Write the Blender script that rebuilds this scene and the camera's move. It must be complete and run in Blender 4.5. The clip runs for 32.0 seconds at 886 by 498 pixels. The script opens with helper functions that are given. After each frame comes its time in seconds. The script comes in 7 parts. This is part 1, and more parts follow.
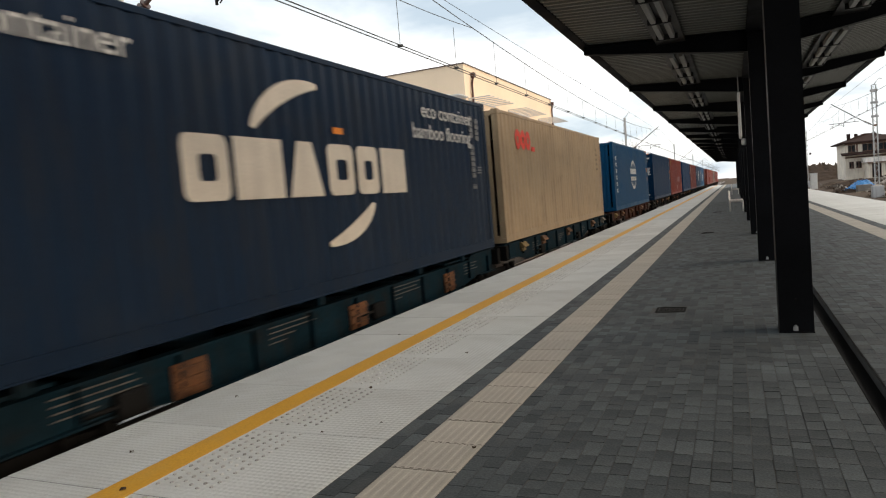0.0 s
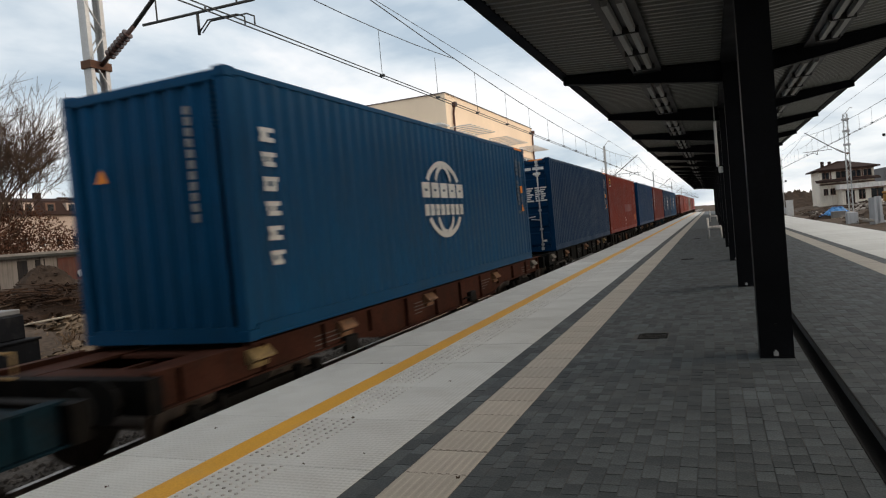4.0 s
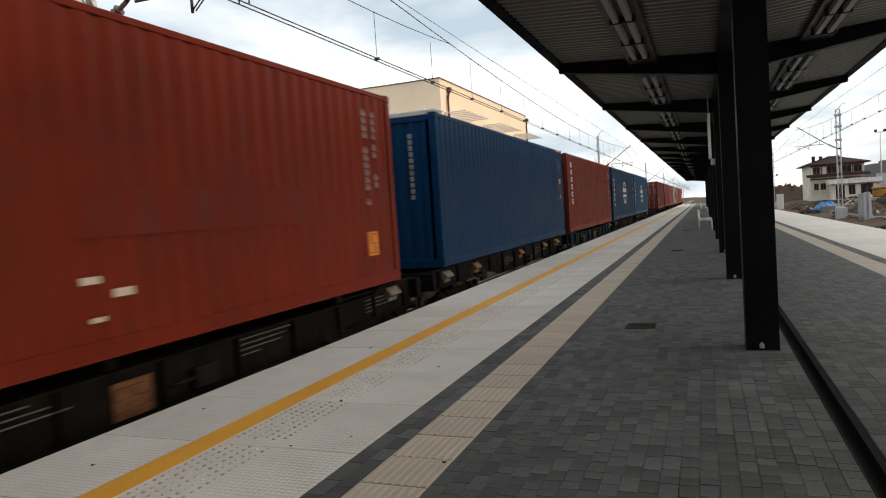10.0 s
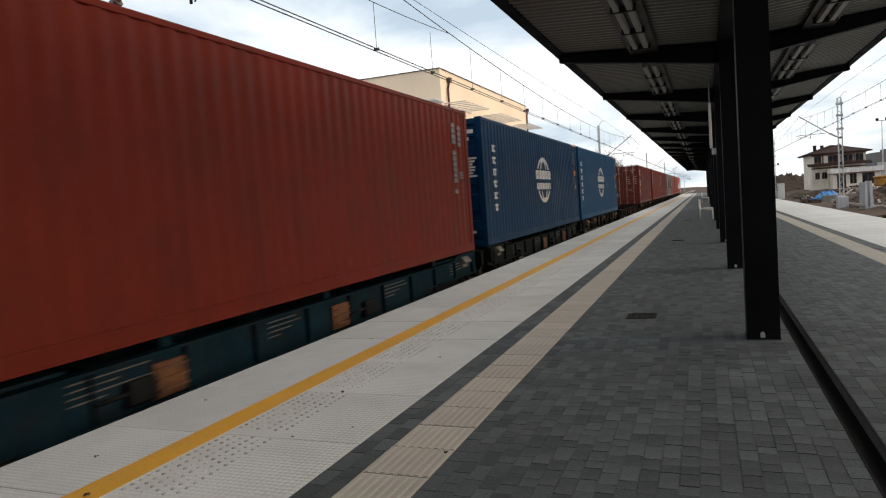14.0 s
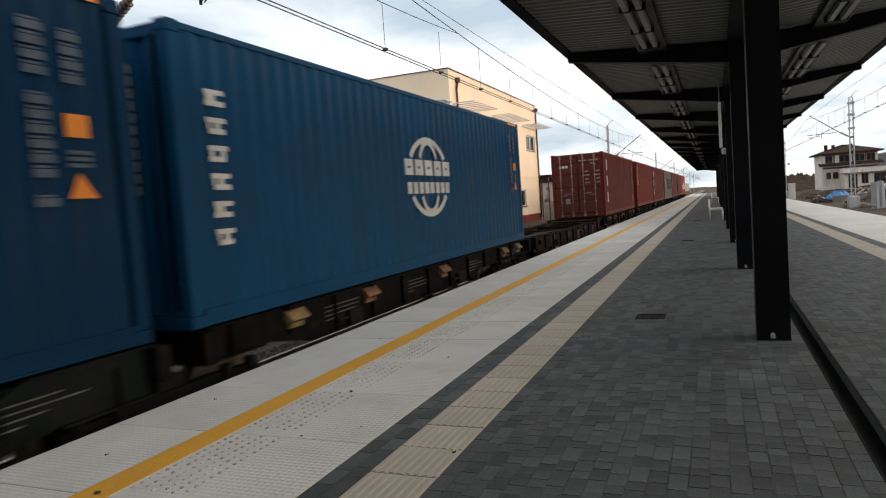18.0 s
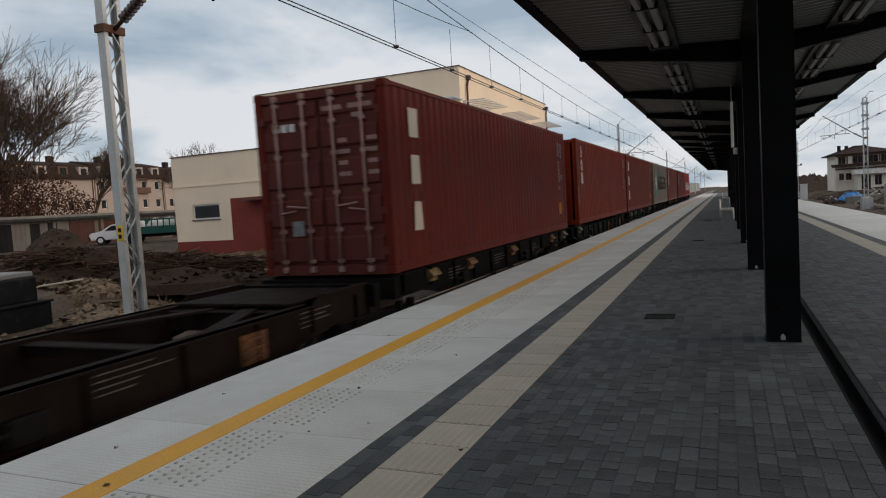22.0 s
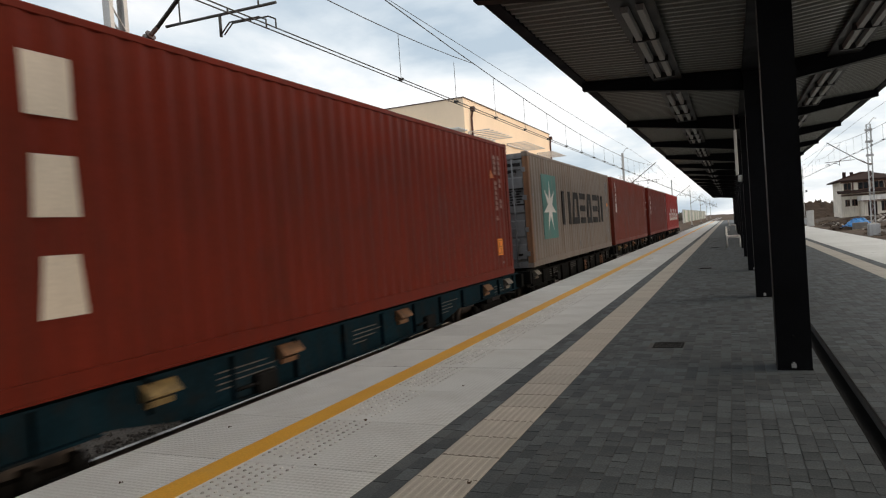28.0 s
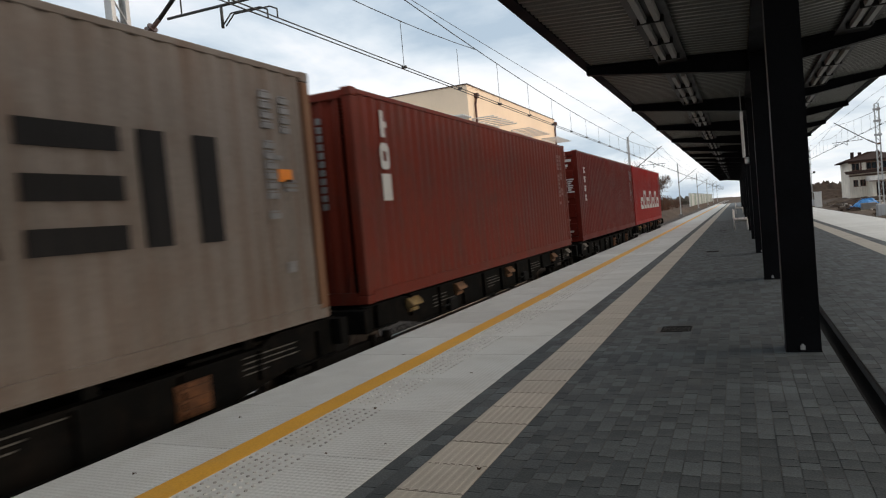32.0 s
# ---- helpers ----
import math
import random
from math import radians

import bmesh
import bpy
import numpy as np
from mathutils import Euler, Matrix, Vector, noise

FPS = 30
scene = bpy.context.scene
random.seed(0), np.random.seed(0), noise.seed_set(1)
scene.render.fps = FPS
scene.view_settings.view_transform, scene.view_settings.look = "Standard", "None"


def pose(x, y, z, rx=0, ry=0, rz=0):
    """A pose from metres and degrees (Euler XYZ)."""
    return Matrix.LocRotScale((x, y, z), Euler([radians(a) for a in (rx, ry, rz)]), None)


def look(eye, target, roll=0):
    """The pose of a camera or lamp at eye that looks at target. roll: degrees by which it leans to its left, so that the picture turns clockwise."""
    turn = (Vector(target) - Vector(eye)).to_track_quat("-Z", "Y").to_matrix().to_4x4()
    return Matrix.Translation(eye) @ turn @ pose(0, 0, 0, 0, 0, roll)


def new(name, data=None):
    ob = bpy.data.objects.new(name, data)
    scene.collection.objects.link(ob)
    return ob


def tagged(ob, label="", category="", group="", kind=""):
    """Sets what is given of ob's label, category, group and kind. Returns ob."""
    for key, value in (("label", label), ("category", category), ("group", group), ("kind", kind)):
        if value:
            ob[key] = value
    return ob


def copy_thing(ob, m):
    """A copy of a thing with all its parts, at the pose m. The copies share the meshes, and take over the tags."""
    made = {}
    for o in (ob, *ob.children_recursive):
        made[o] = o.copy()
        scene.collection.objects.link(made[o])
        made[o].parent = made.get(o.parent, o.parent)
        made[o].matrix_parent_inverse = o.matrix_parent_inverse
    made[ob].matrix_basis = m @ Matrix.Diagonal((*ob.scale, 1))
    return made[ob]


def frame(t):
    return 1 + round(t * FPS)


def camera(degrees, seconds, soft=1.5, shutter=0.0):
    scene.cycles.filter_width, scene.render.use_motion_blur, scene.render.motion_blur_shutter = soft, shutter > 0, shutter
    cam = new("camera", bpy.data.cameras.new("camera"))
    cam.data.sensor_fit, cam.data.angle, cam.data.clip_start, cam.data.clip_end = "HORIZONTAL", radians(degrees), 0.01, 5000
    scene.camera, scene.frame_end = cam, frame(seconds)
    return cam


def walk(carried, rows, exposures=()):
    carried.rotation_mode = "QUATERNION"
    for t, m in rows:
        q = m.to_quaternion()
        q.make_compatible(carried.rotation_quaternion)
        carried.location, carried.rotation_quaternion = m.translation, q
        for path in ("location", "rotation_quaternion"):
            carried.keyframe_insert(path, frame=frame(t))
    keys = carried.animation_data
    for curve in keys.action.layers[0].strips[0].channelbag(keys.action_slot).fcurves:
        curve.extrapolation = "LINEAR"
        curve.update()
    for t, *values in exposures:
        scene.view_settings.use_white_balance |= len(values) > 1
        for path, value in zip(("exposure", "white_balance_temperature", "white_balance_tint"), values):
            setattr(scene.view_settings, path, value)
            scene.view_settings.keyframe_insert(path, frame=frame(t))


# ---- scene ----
EYE = 1.48  # eye height over the platform
cam = camera(67.07, 32.0, soft=1.15, shutter=0.55)
TURNS = [
    (0.0, 85.95, 4.90, 23.50),
    (0.5, 86.08, 4.92, 23.34),
    (1.0, 86.11, 5.14, 23.26),
    (1.5, 85.89, 4.88, 22.82),
    (2.0, 86.54, 4.95, 22.35),
    (2.5, 87.19, 4.93, 22.34),
    (3.0, 87.85, 4.87, 21.67),
    (3.5, 88.04, 5.02, 21.71),
    (5.5, 88.62, 5.08, 22.82),
    (6.0, 88.19, 5.28, 22.53),
    (6.5, 87.89, 5.42, 22.27),
    (7.0, 88.11, 5.29, 22.50),
    (7.5, 87.91, 4.63, 22.19),
    (8.0, 87.88, 4.45, 22.26),
    (8.5, 87.55, 3.97, 22.56),
    (9.0, 87.47, 4.27, 22.79),
    (9.5, 87.02, 3.80, 21.72),
    (10.0, 86.94, 3.83, 21.28),
    (10.5, 86.69, 4.03, 21.00),
    (11.0, 87.15, 3.89, 20.59),
    (11.5, 86.80, 3.84, 20.76),
    (12.0, 86.41, 4.19, 21.50),
    (12.5, 86.25, 4.05, 21.09),
    (13.0, 85.72, 3.66, 20.67),
    (13.5, 85.65, 4.03, 21.12),
    (14.0, 86.16, 4.07, 21.33),
    (14.5, 86.32, 4.12, 21.45),
    (16.5, 86.03, 4.24, 21.57),
    (17.0, 85.85, 4.41, 21.44),
    (17.5, 85.89, 4.28, 21.67),
    (18.0, 86.21, 4.07, 22.05),
    (18.5, 86.33, 4.04, 22.26),
    (19.0, 86.60, 4.07, 22.55),
    (19.5, 86.63, 4.20, 22.57),
    (20.0, 86.48, 3.71, 21.94),
    (20.5, 86.81, 3.48, 23.05),
    (21.0, 86.44, 3.98, 23.35),
    (21.5, 86.06, 3.42, 23.24),
    (22.0, 86.06, 3.55, 22.85),
    (22.5, 86.54, 3.94, 22.66),
    (23.0, 86.08, 4.21, 20.93),
    (23.5, 85.84, 4.14, 20.79),
    (24.0, 86.26, 4.19, 18.81),
    (24.5, 86.92, 4.03, 18.66),
    (25.0, 86.90, 3.75, 19.49),
    (25.5, 87.24, 3.51, 19.54),
    (27.5, 88.00, 3.91, 22.11),
    (28.0, 88.66, 4.09, 23.35),
    (28.5, 88.63, 3.94, 23.47),
    (29.0, 87.95, 4.30, 23.73),
    (29.5, 87.84, 4.52, 25.43),
    (30.0, 87.65, 4.87, 25.31),
    (30.5, 87.96, 4.93, 24.92),
    (31.0, 87.98, 5.04, 24.60),
    (31.5, 87.53, 4.70, 24.09),
    (32.0, 87.66, 5.10, 23.85),
]
EXPOSURES = [
    (0, 0.26, 6810, 10.0),
    (1, 0.31, 7150, 10.0),
    (2, -0.01, 6950, 10.0),
    (3, -0.06, 6510, 10.0),
    (6, -0.09, 6900, 10.0),
    (7, -0.11, 6690, 10.0),
    (8, 0.03, 6850, 10.0),
    (9, 0.11, 7150, 10.0),
    (10, 0.15, 6800, 10.0),
    (11, 0.17, 6750, 10.0),
    (12, 0.12, 6630, 10.0),
    (13, 0.15, 6880, 10.0),
    (14, 0.15, 6610, 10.0),
    (17, 0.11, 6630, 10.0),
    (18, 0.13, 6690, 10.0),
    (19, 0.19, 6680, 10.0),
    (20, 0.03, 6930, 10.0),
    (21, 0.11, 6870, 10.0),
    (21.25, -0.37, 6630, 10.0),
    (22, -0.53, 6360, 10.0),
    (23, 0.00, 6560, 10.0),
    (24, 0.23, 6570, 10.0),
    (25, 0.16, 6870, 10.0),
    (28, 0.02, 6700, 10.0),
    (29, 0.02, 6730, 10.0),
    (30, 0.12, 6630, 10.0),
    (31, -0.17, 6750, 10.0),
    (32, -0.07, 6480, 10.0),
]
walk(cam, [(t, pose(0, 0, EYE, a, b, c)) for t, a, b, c in TURNS], EXPOSURES)

# how far the train has come, in metres, time by time
RUN = [(0.0, -5.9), (1.0, 0.0), (3.0, 11.75), (6.0, 29.8), (9.0, 47.75), (12.0, 65.65), (13.0, 71.55), (16.0, 88.5), (19.0, 105.4),
       (21.0, 116.65), (23.0, 127.95), (25.0, 139.25), (28.0, 155.5), (30.0, 166.25), (32.0, 177.4)]
TRACK = -5.92      # centre of the near track
RAIL = -0.76       # top of the rails, under the platform's top

# ---- light ----
world = bpy.data.worlds.new("overcast")
scene.world = world
world.use_nodes = True
wn, wl = world.node_tree.nodes, world.node_tree.links
wn.clear()
w_out = wn.new("ShaderNodeOutputWorld")
w_bg = wn.new("ShaderNodeBackground")
w_sky = wn.new("ShaderNodeTexSky")
w_sky.sky_type, w_sky.sun_disc = "NISHITA", False
w_sky.sun_elevation, w_sky.sun_rotation = radians(22), radians(76)
w_sky.air_density, w_sky.dust_density = 1.0, 2.0
w_skyk = wn.new("ShaderNodeVectorMath")
w_skyk.operation = "SCALE"
w_skyk.inputs["Scale"].default_value = 0.11
w_tc = wn.new("ShaderNodeTexCoord")
w_sep = wn.new("ShaderNodeSeparateXYZ")
w_den = wn.new("ShaderNodeMath")
w_den.operation = "ADD"
w_den.inputs[1].default_value = 0.22
w_max = wn.new("ShaderNodeMath")
w_max.operation = "MAXIMUM"
w_max.inputs[1].default_value = 0.0
w_div = wn.new("ShaderNodeVectorMath")
w_div.operation = "DIVIDE"
w_com = wn.new("ShaderNodeCombineXYZ")
w_noise = wn.new("ShaderNodeTexNoise")
w_noise.inputs["Scale"].default_value = 1.15
w_noise.inputs["Detail"].default_value = 7
w_noise.inputs["Roughness"].default_value = 0.52
w_noise.inputs["Distortion"].default_value = 0.25
w_map = wn.new("ShaderNodeMapping")
w_map.inputs["Location"].default_value = (3.1, 0.4, 0.0)
w_ramp = wn.new("ShaderNodeValToRGB")
cr = w_ramp.color_ramp
cr.elements[0].position, cr.elements[0].color = 0.37, (0.49, 0.60, 0.71, 1)
cr.elements[1].position, cr.elements[1].color = 0.57, (1.04, 1.05, 1.07, 1)
e = cr.elements.new(0.47)
e.color = (0.76, 0.84, 0.91, 1)
w_mix = wn.new("ShaderNodeMix")
w_mix.data_type = "RGBA"
w_mix.inputs["Factor"].default_value = 0.88
wl.new(w_tc.outputs["Generated"], w_sep.inputs[0])
wl.new(w_sep.outputs["Z"], w_max.inputs[0])
wl.new(w_max.outputs[0], w_den.inputs[0])
for k in range(3):
    wl.new(w_den.outputs[0], w_com.inputs[k])
wl.new(w_tc.outputs["Generated"], w_div.inputs[0])
wl.new(w_com.outputs[0], w_div.inputs[1])
wl.new(w_div.outputs[0], w_map.inputs["Vector"])
wl.new(w_map.outputs[0], w_noise.inputs["Vector"])
wl.new(w_noise.outputs["Fac"], w_ramp.inputs["Fac"])
wl.new(w_sky.outputs[0], w_skyk.inputs[0])
wl.new(w_skyk.outputs[0], w_mix.inputs["A"])
wl.new(w_ramp.outputs[0], w_mix.inputs["B"])
SUN_TO = Vector((0.90, 0.22, 0.38)).normalized()   # towards the hidden sun
w_dot = wn.new("ShaderNodeVectorMath")
w_dot.operation = "DOT_PRODUCT"
w_dot.inputs[1].default_value = SUN_TO
w_glow = wn.new("ShaderNodeMapRange")
w_glow.inputs["From Min"].default_value, w_glow.inputs["From Max"].default_value = 0.1, 1.0
w_glow.inputs["To Min"].default_value, w_glow.inputs["To Max"].default_value = 0.0, 1.0
w_glow.interpolation_type = "SMOOTHSTEP"
w_add = wn.new("ShaderNodeMix")
w_add.data_type, w_add.blend_type = "RGBA", "ADD"
w_add.inputs["B"].default_value = (0.50, 0.40, 0.31, 1)
wl.new(w_tc.outputs["Generated"], w_dot.inputs[0])
wl.new(w_dot.outputs["Value"], w_glow.inputs["Value"])
wl.new(w_glow.outputs[0], w_add.inputs["Factor"])
# the sky is dimmed behind the walker, out of view, to balance the light
w_side = wn.new("ShaderNodeVectorMath")
w_side.operation = "DOT_PRODUCT"
w_side.inputs[1].default_value = (0.45, 0.89, 0.0)
w_fall = wn.new("ShaderNodeMapRange")
w_fall.inputs["From Min"].default_value, w_fall.inputs["From Max"].default_value = -0.9, 0.5
w_fall.inputs["To Min"].default_value, w_fall.inputs["To Max"].default_value = 0.84, 1.04
w_dim = wn.new("ShaderNodeVectorMath")
w_dim.operation = "SCALE"
wl.new(w_tc.outputs["Generated"], w_side.inputs[0])
wl.new(w_side.outputs["Value"], w_fall.inputs["Value"])
wl.new(w_mix.outputs["Result"], w_dim.inputs[0])
wl.new(w_fall.outputs[0], w_dim.inputs["Scale"])
wl.new(w_dim.outputs[0], w_add.inputs["A"])
wl.new(w_add.outputs["Result"], w_bg.inputs["Color"])
w_bg.inputs["Strength"].default_value = 1.08
wl.new(w_bg.outputs[0], w_out.inputs["Surface"])

sun = new("sun", bpy.data.lights.new("sun", "SUN"))
sun.data.energy, sun.data.angle, sun.data.color = 1.15, radians(40), (1.0, 0.72, 0.46)
sun.matrix_world = look((0, 0, 30), Vector((0, 0, 30)) - SUN_TO)


# ---- materials ----
def mat(name, col, rough=0.6, metal=0.0, var=0.18, scale=1.5, fine=40.0, finevar=0.1, bump=0.15, streak=0.0,
        dirt=(0.10, 0.085, 0.07), spots=0.0, rnd=0.0, island=0.0, coord="Object", glow=0.0, spec=0.3):
    """A surface of one colour with wear at two scales, vertical streaks, patches of dirt and piece-by-piece variation."""
    m = bpy.data.materials.new(name)
    m.use_nodes = True
    n, l = m.node_tree.nodes, m.node_tree.links
    b = n["Principled BSDF"]
    b.inputs["Metallic"].default_value = metal
    b.inputs["Specular IOR Level"].default_value = spec
    tc = n.new("ShaderNodeTexCoord")

    def noise_node(sc, detail=4.0, stretch=None):
        t = n.new("ShaderNodeTexNoise")
        t.inputs["Scale"].default_value, t.inputs["Detail"].default_value = sc, detail
        if stretch:
            mp = n.new("ShaderNodeMapping")
            mp.inputs["Scale"].default_value = stretch
            l.new(tc.outputs[coord], mp.inputs["Vector"])
            l.new(mp.outputs[0], t.inputs["Vector"])
        else:
            l.new(tc.outputs[coord], t.inputs["Vector"])
        return t.outputs["Fac"]

    def ranged(src, lo, hi, a=0.3, z=0.7):
        r = n.new("ShaderNodeMapRange")
        r.inputs["From Min"].default_value, r.inputs["From Max"].default_value = a, z
        r.inputs["To Min"].default_value, r.inputs["To Max"].default_value = lo, hi
        l.new(src, r.inputs["Value"])
        return r.outputs[0]

    def times(a, c):
        t = n.new("ShaderNodeMath")
        t.operation = "MULTIPLY"
        l.new(a, t.inputs[0])
        l.new(c, t.inputs[1])
        return t.outputs[0]

    large, small = noise_node(scale), noise_node(fine, 3.0)
    value = times(ranged(large, 1 - var, 1 + var), ranged(small, 1 - finevar, 1 + finevar))
    if rnd:
        oi = n.new("ShaderNodeObjectInfo")
        value = times(value, ranged(oi.outputs["Random"], 1 - rnd, 1 + rnd, 0.0, 1.0))
    if island:
        ge = n.new("ShaderNodeNewGeometry")
        value = times(value, ranged(ge.outputs["Random Per Island"], 1 - island, 1 + island, 0.0, 1.0))
    sc = n.new("ShaderNodeVectorMath")
    sc.operation = "SCALE"
    sc.inputs[0].default_value = col
    l.new(value, sc.inputs["Scale"])
    color = sc.outputs[0]

    def over(color, fac, tint):
        mx = n.new("ShaderNodeMix")
        mx.data_type = "RGBA"
        mx.inputs["B"].default_value = (*tint, 1)
        l.new(fac, mx.inputs["Factor"])
        l.new(color, mx.inputs["A"])
        return mx.outputs["Result"]

    if streak:
        color = over(color, ranged(noise_node(1.0, 5.0, (7.0, 7.0, 0.35)), 0.0, streak, 0.46, 0.72), dirt)
    if spots:
        color = over(color, ranged(noise_node(scale * 2.3, 8.0), 0.0, spots, 0.52, 0.72), dirt)
    l.new(color, b.inputs["Base Color"])
    l.new(ranged(large, rough - 0.08, min(1.0, rough + 0.1)), b.inputs["Roughness"])
    if bump:
        bp = n.new("ShaderNodeBump")
        bp.inputs["Strength"].default_value, bp.inputs["Distance"].default_value = bump, 0.01
        l.new(small, bp.inputs["Height"])
        l.new(bp.outputs[0], b.inputs["Normal"])
    if glow:
        b.inputs["Emission Color"].default_value = (*col, 1)
        b.inputs["Emission Strength"].default_value = glow
    return m


def ribbed(m, period, strength, axis=1, diamond=False):
    """Adds a fine anti-slip relief to a surface."""
    n, l = m.node_tree.nodes, m.node_tree.links
    b = n["Principled BSDF"]
    tc = n.new("ShaderNodeTexCoord")
    w = n.new("ShaderNodeTexVoronoi" if diamond else "ShaderNodeTexWave")
    if diamond:
        w.inputs["Scale"].default_value = 1.0 / period
        w.inputs["Randomness"].default_value = 0.15
        out = w.outputs["Distance"]
    else:
        w.bands_direction = "XYZ"[axis]
        w.inputs["Scale"].default_value = 0.314 / period
        out = w.outputs["Fac"]
    l.new(tc.outputs["Object"], w.inputs["Vector"])
    bp = n.new("ShaderNodeBump")
    bp.inputs["Strength"].default_value, bp.inputs["Distance"].default_value = strength, 0.008
    l.new(out, bp.inputs["Height"])
    if b.inputs["Normal"].links:
        l.new(b.inputs["Normal"].links[0].from_socket, bp.inputs["Normal"])
    l.new(bp.outputs[0], b.inputs["Normal"])
    return m


M_SLAB = ribbed(mat("platform_concrete", (0.522, 0.547, 0.54), 0.8, var=0.07, scale=0.9, fine=70, finevar=0.06, bump=0.12,
                    spots=0.24, dirt=(0.33, 0.32, 0.29), rnd=0.07), 0.040, 0.95, diamond=True)
M_SLABBASE = mat("platform_body_concrete", (0.22, 0.215, 0.205), 0.9, var=0.2, streak=0.4)
M_YELLOW = mat("yellow_line_paint", (0.64, 0.34, 0.040), 0.6, var=0.08, fine=60, finevar=0.08, spots=0.25, dirt=(0.45, 0.33, 0.16))
# darker dome tone: the shade on the near faces is put into the colour
M_DOME = mat("shade_dark_dome_concrete", (0.455, 0.46, 0.445), 0.85, spec=0.1, var=0.25, scale=2.5, island=0.35)
M_DOMEC = mat("pale_dome_concrete", (0.58, 0.59, 0.575), 0.85, spec=0.1, var=0.12, scale=2.5, island=0.2)
M_TACT = mat("tactile_tile_concrete", (0.40, 0.383, 0.341), 0.8, var=0.07, scale=2.0, fine=80, finevar=0.07, rnd=0.07,
             spots=0.12, dirt=(0.32, 0.29, 0.25))
M_PAVE = mat("dark_paver_concrete", (0.073, 0.087, 0.095), 0.75, var=0.24, scale=1.4, fine=70, finevar=0.24, bump=0.3, rnd=0.30, spec=0.2,
             spots=0.22, dirt=(0.15, 0.155, 0.15))
M_PAVEI = mat("dark_paver_concrete_rows", (0.073, 0.087, 0.095), 0.75, var=0.24, scale=1.4, fine=70, finevar=0.24, bump=0.3, island=0.30, spec=0.2,
              spots=0.22, dirt=(0.15, 0.155, 0.15), coord="Object")
M_JOINT = mat("joint_sand", (0.090, 0.093, 0.093), 0.95, var=0.2, scale=6)
M_STEELBLK = mat("black_painted_steel", (0.006, 0.0065, 0.008), 0.5, var=0.25, scale=2.0, fine=30, finevar=0.1, bump=0.05, spec=0.08)
M_FASCIA = mat("dark_blue_fascia_steel", (0.004, 0.0052, 0.009), 0.6, var=0.15, spec=0.05)
M_SHEET = mat("grey_roof_sheet", (0.135, 0.138, 0.125), 0.38, metal=0.25, spec=0.5, var=0.12, scale=1.0, streak=0.15)
M_LAMPBODY = mat("lamp_grey_plastic", (0.27, 0.275, 0.265), 0.5, var=0.06)
M_LAMPDARK = mat("lamp_tray_steel", (0.02, 0.02, 0.021), 0.5)
M_IRON = mat("cast_iron", (0.012, 0.012, 0.012), 0.75, var=0.25, spec=0.06)
M_BALLAST = mat("ballast_stone", (0.070, 0.061, 0.053), 0.95, spec=0.08, var=0.3, scale=5, fine=25, finevar=0.35, bump=0.8, island=0.3)
M_RAIL = mat("rail_steel", (0.30, 0.27, 0.25), 0.35, metal=0.9, var=0.2)
M_RUST = mat("rusty_steel", (0.13, 0.065, 0.04), 0.85, var=0.35, scale=4, spots=0.4, dirt=(0.05, 0.035, 0.03))
M_SLEEPER = mat("sleeper_concrete", (0.20, 0.19, 0.175), 0.9, var=0.2)
M_WHITE = mat("white_decal_paint", (0.56, 0.56, 0.54), 0.6, var=0.14, streak=0.4, dirt=(0.42, 0.38, 0.34))
M_CREAM = mat("cream_decal_paint", (0.62, 0.56, 0.47), 0.6, var=0.12, streak=0.35, dirt=(0.42, 0.36, 0.30))
M_RED = mat("red_decal_paint", (0.62, 0.05, 0.03), 0.55, var=0.1)
M_BLACK = mat("black_decal_paint", (0.013, 0.013, 0.014), 0.6, var=0.25, streak=0.3, dirt=(0.05, 0.042, 0.035), spec=0.1)
M_TEAL = mat("teal_decal_paint", (0.045, 0.165, 0.155), 0.6, var=0.25, streak=0.6, dirt=(0.15, 0.165, 0.145))
M_ORANGE = mat("orange_decal_paint", (0.75, 0.24, 0.03), 0.6, var=0.15)
M_GALV = mat("galvanised_steel", (0.50, 0.51, 0.51), 0.5, metal=0.35, var=0.12, scale=3, streak=0.12)
M_ROD = mat("grey_lock_rod", (0.40, 0.405, 0.41), 0.5, metal=0.1, var=0.2, scale=5, spots=0.4, dirt=(0.2, 0.12, 0.08))
M_WIRE = mat("dark_copper_wire", (0.06, 0.062, 0.06), 0.6, metal=0.4)
M_INSUL = mat("brown_insulator", (0.06, 0.035, 0.03), 0.3)


# ---- mesh helpers ----
def box(bm, x0, x1, y0, y1, z0, z1, bev=0.0):
    v = [bm.verts.new(p) for p in ((x0, y0, z0), (x1, y0, z0), (x1, y1, z0), (x0, y1, z0), (x0, y0, z1), (x1, y0, z1), (x1, y1, z1), (x0, y1, z1))]
    fs = [bm.faces.new([v[i] for i in q]) for q in ((3, 2, 1, 0), (4, 5, 6, 7), (0, 1, 5, 4), (1, 2, 6, 5), (2, 3, 7, 6), (3, 0, 4, 7))]
    if bev:
        es = list({e for q in fs for e in q.edges})
        bmesh.ops.bevel(bm, geom=es, offset=bev, segments=1, affect="EDGES", profile=0.7)
    return v


